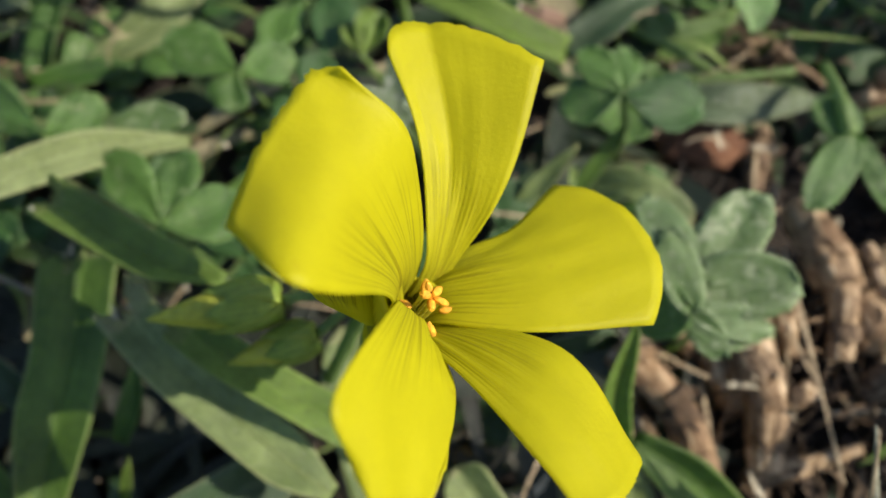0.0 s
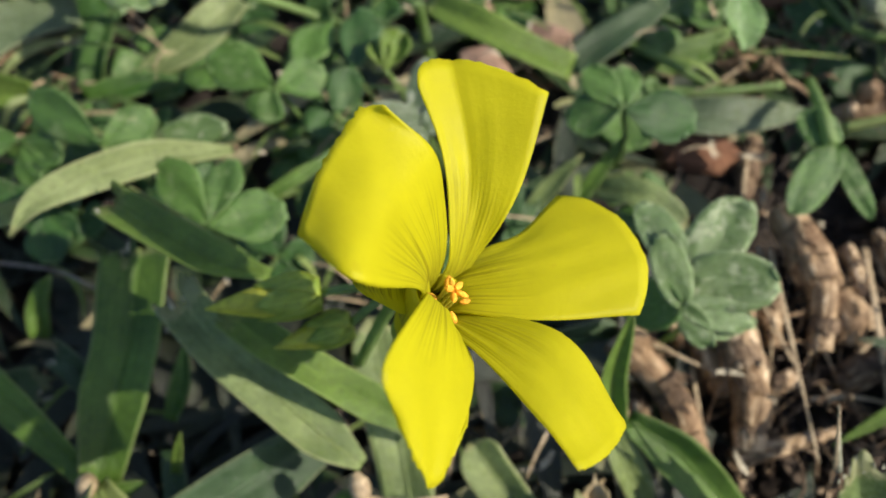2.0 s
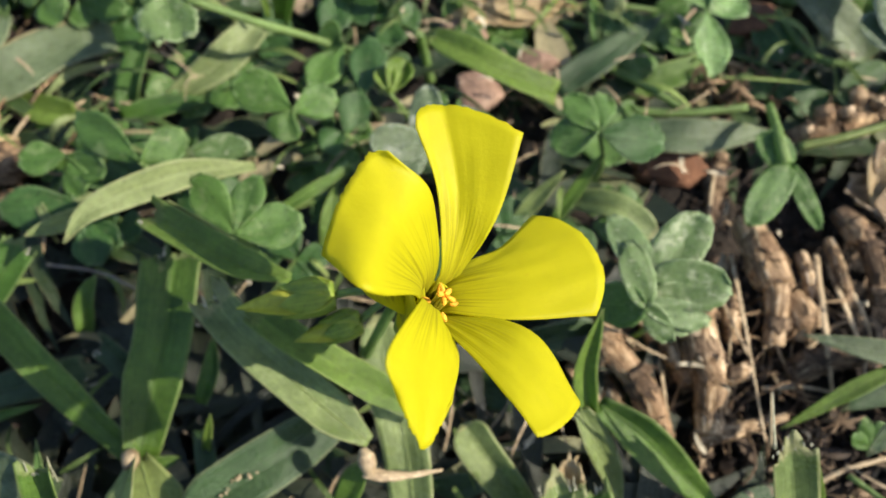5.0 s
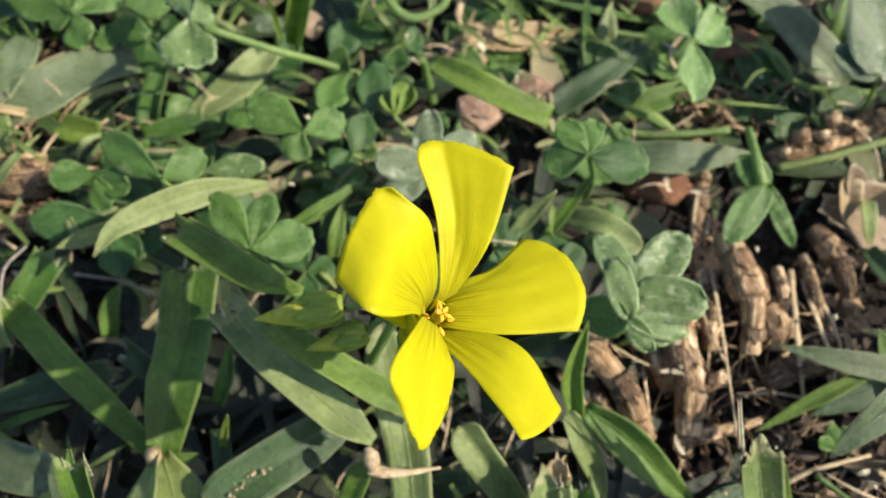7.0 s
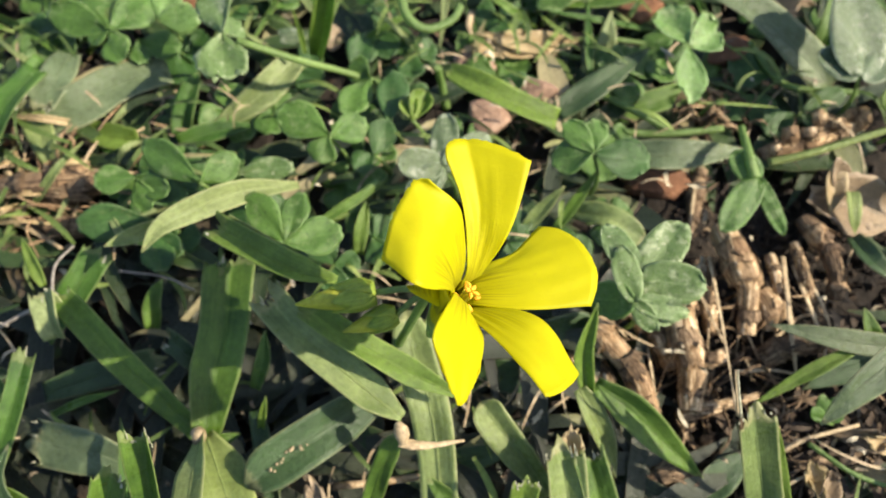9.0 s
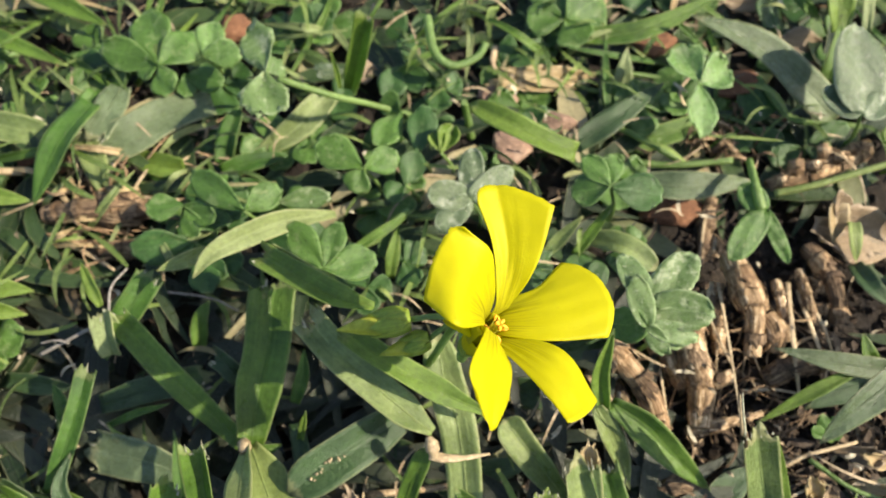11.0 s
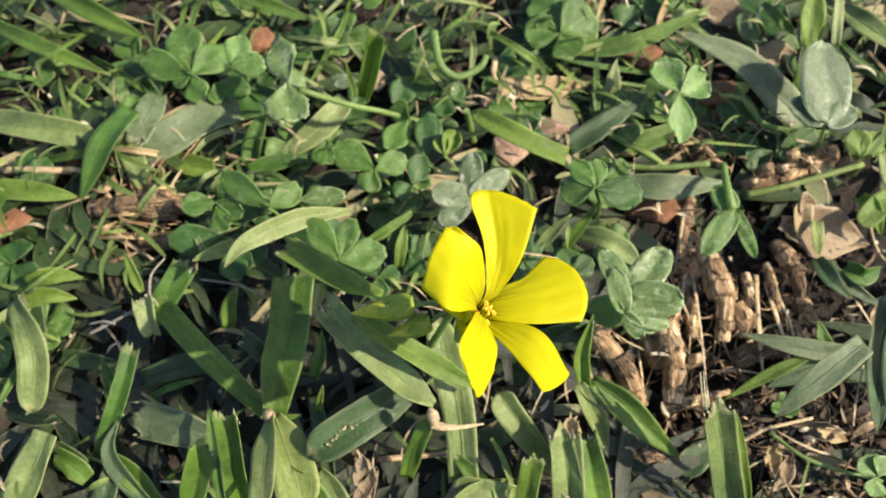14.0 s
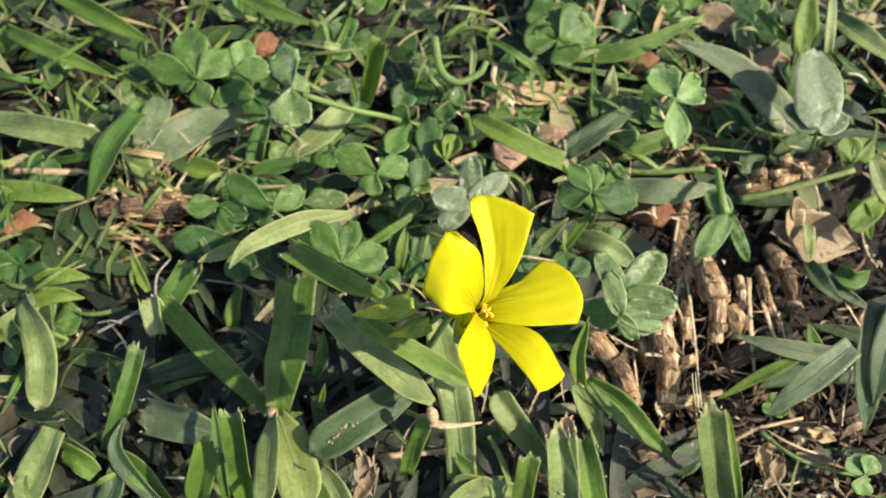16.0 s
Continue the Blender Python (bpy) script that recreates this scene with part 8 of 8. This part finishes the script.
shoot("dry tan grass sheath lying in a tangle", ([(-129.9, 84.5, 3.7), (-123.2, 83.5, 7.4), (-119.8, 84.1, 4.5)], 1.4, STRAWY, dict(fold=0.7283992817314147, tip='blunt', base=0.7)))
shoot("dry tan grass sheath lying in a tangle", ([(-112.6, 84.6, 5.1), (-104.1, 82.2, 10.1), (-99.8, 84.4, 6.1)], 1.7, STRAWY, dict(fold=0.7783799293270481, tip='point', base=0.7)))
shoot("dry tan grass sheath lying in a tangle", ([(-123.4, 66.9, 4.3), (-113.5, 65.5, 8.7), (-107.3, 66.5, 5.2)], 0.9, STRAWY, dict(fold=0.4159892184138192, tip='blunt', base=0.7)))
shoot("dry tan grass sheath lying in a tangle", ([(-124.4, 69.2, 4.7), (-118.4, 67.9, 9.5), (-117.1, 72.1, 5.7)], 1.9, STRAWY, dict(fold=0.7140767606168146, tip='point', base=0.7)))

# tangle of reddish root fibres
stalk("root_fibre", "reddish-brown curled root fibre", "root fibre", [(70.5, 99.9, 3), (69.1, 103.8, 5), (66.2, 108.4, 2.5)], (0.4, 0.2), CLOD, n=12, k=6)
stalk("root_fibre", "reddish-brown curled root fibre", "root fibre", [(61.8, 96.4, 3), (62.6, 92.6, 8.7), (67.6, 98.2, 4.3)], (0.3, 0.15), ROOT_DARK, n=12, k=6)
stalk("root_fibre", "reddish-brown curled root fibre", "root fibre", [(65.5, 97.1, 3), (66, 99.4, 6), (69.2, 103, 3)], (0.55, 0.3), ROOT, n=12, k=6)
stalk("root_fibre", "reddish-brown curled root fibre", "root fibre", [(63, 99.1, 3), (66.2, 97.5, 5.1), (68.5, 100.6, 2.5)], (0.6, 0.3), ROOT_DARK, n=12, k=6)
stalk("root_fibre", "reddish-brown curled root fibre", "root fibre", [(62.7, 98.2, 3), (61.3, 98.7, 4.3), (59.2, 104.5, 2.2)], (0.35, 0.2), ROOT, n=12, k=6)
stalk("root_fibre", "reddish-brown curled root fibre", "root fibre", [(68.8, 104.7, 3), (67.1, 96.1, 5.2), (65, 94.8, 2.6)], (0.4, 0.2), ROOT, n=12, k=6)
stalk("root_fibre", "reddish-brown curled root fibre", "root fibre", [(64.4, 106.9, 3), (59.3, 107.2, 4.5), (57.7, 109, 2.2)], (0.5, 0.25), CLOD, n=12, k=6)
stalk("root_fibre", "reddish-brown curled root fibre", "root fibre", [(70.2, 103.6, 3), (62.6, 102.3, 5.3), (57.2, 101.8, 2.6)], (0.55, 0.3), ROOT, n=12, k=6)
stalk("root_fibre", "reddish-brown curled root fibre", "root fibre", [(73.9, 101.6, 3), (66.8, 100.7, 5.2), (62.7, 106.7, 2.6)], (0.55, 0.3), ROOT_DARK, n=12, k=6)
stalk("root_fibre", "reddish-brown curled root fibre", "root fibre", [(73.9, 104.5, 3), (74.3, 103.1, 6.5), (79.6, 102.3, 3.2)], (0.6, 0.3), ROOT_DARK, n=12, k=6)
stalk("root_fibre", "reddish-brown curled root fibre", "root fibre", [(72.4, 117.3, 3), (71.1, 109.4, 6.7), (72.8, 106.5, 3.4)], (0.35, 0.15), ROOT_DARK, n=12, k=6)
stalk("root_fibre", "reddish-brown curled root fibre", "root fibre", [(64.1, 97.4, 3), (60, 100.2, 8.1), (59.9, 106.4, 4.1)], (0.5, 0.25), ROOT, n=12, k=6)
stalk("root_fibre", "reddish-brown curled root fibre", "root fibre", [(59.4, 100.7, 3), (60.4, 99.6, 8.3), (66.6, 102.4, 4.2)], (0.5, 0.25), ROOT, n=12, k=6)
stalk("root_fibre", "reddish-brown curled root fibre", "root fibre", [(59.7, 111.2, 3), (64.8, 106.6, 6.3), (70.3, 108.7, 3.1)], (0.45, 0.2), CLOD, n=12, k=6)
stalk("root_fibre", "reddish-brown curled root fibre", "root fibre", [(63.8, 106, 3), (64.6, 103, 4.5), (63.8, 100.8, 2.2)], (0.35, 0.15), CLOD, n=12, k=6)
stalk("root_fibre", "reddish-brown curled root fibre", "root fibre", [(72.5, 106.1, 3), (68.6, 103.3, 5.7), (67.3, 102.5, 2.9)], (0.6, 0.3), ROOT_DARK, n=12, k=6)

# dry fibres over the bare patch
stalk("straw", "thin dry grass fibre on bare soil", "straw", [(65.9, 31.4, 3.2), (66.2, 28.1, 5.3), (67.1, 26.3, 2.1)], (0.5, 0.35, 0.2), STRAW, n=12, k=6, flat=0.5, rough=0.3)
stalk("straw", "thin dry grass fibre on bare soil", "straw", [(41.6, 31.6, 3.2), (39.9, 27, 5.3), (40.8, 23.8, 2.1)], (0.35, 0.25, 0.15), STRAW, n=12, k=6, flat=0.5, rough=0.3)
stalk("straw", "thin dry grass fibre on bare soil", "straw", [(54.4, 31.2, 1.6), (51.6, 26, 2.7), (51.1, 21.7, 1.1)], (0.35, 0.25, 0.15), ROOT, n=12, k=6, flat=0.5, rough=0.3)
stalk("straw", "thin dry grass fibre on bare soil", "straw", [(71.1, 52.4, 3.5), (68.6, 45.8, 5.9), (67.5, 41.5, 2.3)], (0.25, 0.15, 0.1), STRAW, n=12, k=6, flat=0.5, rough=0.3)
stalk("straw", "thin dry grass fibre on bare soil", "straw", [(66.2, 40.8, 2.8), (64.7, 36.2, 4.7), (64.5, 33.2, 1.9)], (0.45, 0.35, 0.2), ROOT, n=12, k=6, flat=0.5, rough=0.3)
stalk("straw", "thin dry grass fibre on bare soil", "straw", [(77.9, 26, 3), (78.9, 23, 5.1), (80.2, 21.2, 2)], (0.25, 0.15, 0.1), LITTER, n=12, k=6, flat=0.5, rough=0.3)
stalk("straw", "thin dry grass fibre on bare soil", "straw", [(87.7, 38.9, 2.5), (84.6, 31.9, 4.1), (84.9, 26.2, 1.7)], (0.55, 0.35, 0.2), STRAW, n=12, k=6, flat=0.5, rough=0.3)
stalk("straw", "thin dry grass fibre on bare soil", "straw", [(74.2, 42.6, 1.8), (71, 37, 3), (71.2, 32.4, 1.2)], (0.35, 0.25, 0.15), ROOT, n=12, k=6, flat=0.5, rough=0.3)
stalk("straw", "thin dry grass fibre on bare soil", "straw", [(70.3, 58.9, 1.7), (73.9, 51.7, 2.8), (77.6, 45.8, 1.1)], (0.45, 0.3, 0.2), LITTER, n=12, k=6, flat=0.5, rough=0.3)
stalk("straw", "thin dry grass fibre on bare soil", "straw", [(53.5, 29.9, 3.9), (51.6, 26.5, 6.5), (52.5, 24.8, 2.6)], (0.4, 0.3, 0.15), STRAW, n=12, k=6, flat=0.5, rough=0.3)
stalk("straw", "thin dry grass fibre on bare soil", "straw", [(36, 65.3, 2.9), (40.4, 57.3, 4.8), (46.5, 51.6, 1.9)], (0.3, 0.2, 0.1), LITTER, n=12, k=6, flat=0.5, rough=0.3)
stalk("straw", "thin dry grass fibre on bare soil", "straw", [(52, 64.8, 1.4), (54.2, 57.1, 2.3), (56.9, 50.6, 0.9)], (0.35, 0.25, 0.15), STRAW, n=12, k=6, flat=0.5, rough=0.3)
stalk("straw", "thin dry grass fibre on bare soil", "straw", [(72.1, 51, 2.1), (72, 45.6, 3.4), (72.3, 41.5, 1.4)], (0.45, 0.35, 0.2), STRAW, n=12, k=6, flat=0.5, rough=0.3)
stalk("straw", "thin dry grass fibre on bare soil", "straw", [(56.4, 55, 4), (53.3, 47.9, 6.6), (52.6, 43.4, 2.6)], (0.35, 0.25, 0.15), STRAW, n=12, k=6, flat=0.5, rough=0.3)
stalk("straw", "thin dry grass fibre on bare soil", "straw", [(87.9, 36.7, 1.8), (87.2, 32.5, 3.1), (87.1, 29.3, 1.2)], (0.2, 0.15, 0.1), STRAW, n=12, k=6, flat=0.5, rough=0.3)
stalk("straw", "thin dry grass fibre on bare soil", "straw", [(84.2, 51.8, 2.6), (85.3, 47.6, 4.3), (87.6, 45.1, 1.7)], (0.3, 0.2, 0.1), STRAW, n=12, k=6, flat=0.5, rough=0.3)
stalk("straw", "thin dry grass fibre on bare soil", "straw", [(53.1, 48.9, 3.9), (50.8, 44, 6.4), (49.8, 41.5, 2.6)], (0.3, 0.25, 0.15), STRAW, n=12, k=6, flat=0.5, rough=0.3)
stalk("straw", "thin dry grass fibre on bare soil", "straw", [(60.4, 40.4, 2.6), (59.2, 37.2, 4.3), (58, 35.4, 1.7)], (0.3, 0.2, 0.15), LITTER, n=12, k=6, flat=0.5, rough=0.3)
stalk("straw", "thin dry grass fibre on bare soil", "straw", [(59.6, 47.3, 3.8), (57.5, 38.5, 6.3), (57.5, 32.1, 2.5)], (0.45, 0.3, 0.2), STRAW, n=12, k=6, flat=0.5, rough=0.3)
stalk("straw", "thin dry grass fibre on bare soil", "straw", [(33, 43.5, 3.8), (35.2, 38.8, 6.3), (39.1, 36.2, 2.5)], (0.45, 0.3, 0.2), STRAW, n=12, k=6, flat=0.5, rough=0.3)
stalk("straw", "thin dry grass fibre on bare soil", "straw", [(62.2, 57.6, 3.3), (60.3, 51.7, 5.4), (62, 48.1, 2.2)], (0.55, 0.4, 0.2), ROOT, n=12, k=6, flat=0.5, rough=0.3)
stalk("straw", "thin dry grass fibre on bare soil", "straw", [(52.4, 56.3, 3.8), (54.2, 47.6, 6.3), (58.4, 41.5, 2.5)], (0.2, 0.15, 0.1), STRAW, n=12, k=6, flat=0.5, rough=0.3)
rhizome("pale knob of the ringed rhizome", [(81.3, 84.2, 7), (80.2, 85.4, 9), (79.8, 86.8, 10)], (1.32, 1.67, 1.21), ROOT)
rhizome("pale knob of the ringed rhizome", [(91.1, 89.3, 7), (88.8, 89.2, 11), (88.4, 90.6, 12)], (1.61, 2.01, 1.44), ROOT)
rhizome("pale knob of the ringed rhizome", [(98.7, 92.1, 7), (96.3, 92, 11), (95.9, 93.4, 12)], (1.61, 2.01, 1.44), ROOT)
rhizome("pale knob of the ringed rhizome", [(103, 95.1, 7), (101.2, 95.6, 10), (100.7, 97, 11)], (1.38, 1.72, 1.21), ROOT)

# thinner rhizomes between the others
rhizome("thin tan rhizome among dry fibres", [(75.5, 57.6, 5), (75.9, 49.2, 6), (77.1, 41.5, 3)], (1.4, 1.8, 1.25), ROOT)
rhizome("thin tan rhizome among dry fibres", [(82, 60.7, 5), (82.8, 51.4, 6), (85.2, 42.2, 3)], (1.25, 1.65, 1.25), ROOT)
rhizome("thin brown rhizome beside the old leaf", [(58.3, 55.3, 4), (58.7, 47.4, 5), (58.8, 37.9, 3)], (1.5, 1.95, 1.4), ROOT)
rhizome("curved tan rhizome under the old leaf", [(33.3, 41.8, 4), (35.8, 42.9, 7), (40.4, 41.1, 6), (42.6, 36.4, 3)], (1.35, 1.75, 1.75, 1.25), ROOT)
rhizome("tan rhizome end at the edge of the bare patch", [(31.2, 30.8, 3), (33.7, 23.4, 5), (35.6, 16.8, 2)], (1.45, 1.85, 1.3), ROOT)

# grains on the shaded blade
lump("grain", "tiny yellow grain lying on a grass blade", "grain", (-42.9, 3.6, 13.5), (1, 0.7, 0.6), STRAW, 40)
lump("grain", "tiny yellow grain lying on a grass blade", "grain", (-42, 3.3, 13.6), (0.6, 0.6, 0.6), STRAW, 41)
lump("grain", "tiny yellow grain lying on a grass blade", "grain", (-41.6, 4.7, 13.7), (0.9, 0.5, 0.6), STRAW, 42)
lump("grain", "tiny yellow grain lying on a grass blade", "grain", (-41.6, 4.7, 13.8), (0.7, 0.6, 0.6), STRAW, 43)
lump("grain", "tiny yellow grain lying on a grass blade", "grain", (-40.7, 5.1, 13.9), (0.9, 0.6, 0.6), STRAW, 44)
lump("grain", "tiny yellow grain lying on a grass blade", "grain", (-40.3, 5.8, 14), (0.6, 0.5, 0.6), STRAW, 45)
lump("grain", "tiny yellow grain lying on a grass blade", "grain", (-39.7, 7.2, 14.1), (0.6, 0.6, 0.6), STRAW, 46)
lump("grain", "tiny yellow grain lying on a grass blade", "grain", (-38.8, 7.6, 14.2), (0.9, 0.8, 0.6), STRAW, 47)
lump("grain", "tiny yellow grain lying on a grass blade", "grain", (-38.4, 8, 14.3), (0.7, 0.9, 0.6), STRAW, 48)
lump("grain", "tiny yellow grain lying on a grass blade", "grain", (-36.7, 8.4, 14.4), (0.7, 0.7, 0.6), STRAW, 49)
lump("grain", "tiny yellow grain lying on a grass blade", "grain", (-36.4, 7.9, 14.5), (0.9, 0.7, 0.6), STRAW, 50)
lump("grain", "tiny yellow grain lying on a grass blade", "grain", (-35.2, 8.7, 14.6), (0.6, 0.6, 0.6), STRAW, 51)

# each thing's empty stands at the foot of its parts
for ob in [o for o in scene.objects if o.type == "EMPTY"]:
    low = [q.matrix_local @ Vector(c) for q in ob.children for c in q.bound_box]
    foot = Vector((sum(v.x for v in low) / len(low), sum(v.y for v in low) / len(low), min(v.z for v in low)))
    ob.location = foot
    for q in ob.children:
        q.matrix_parent_inverse = Matrix.Translation(-foot)
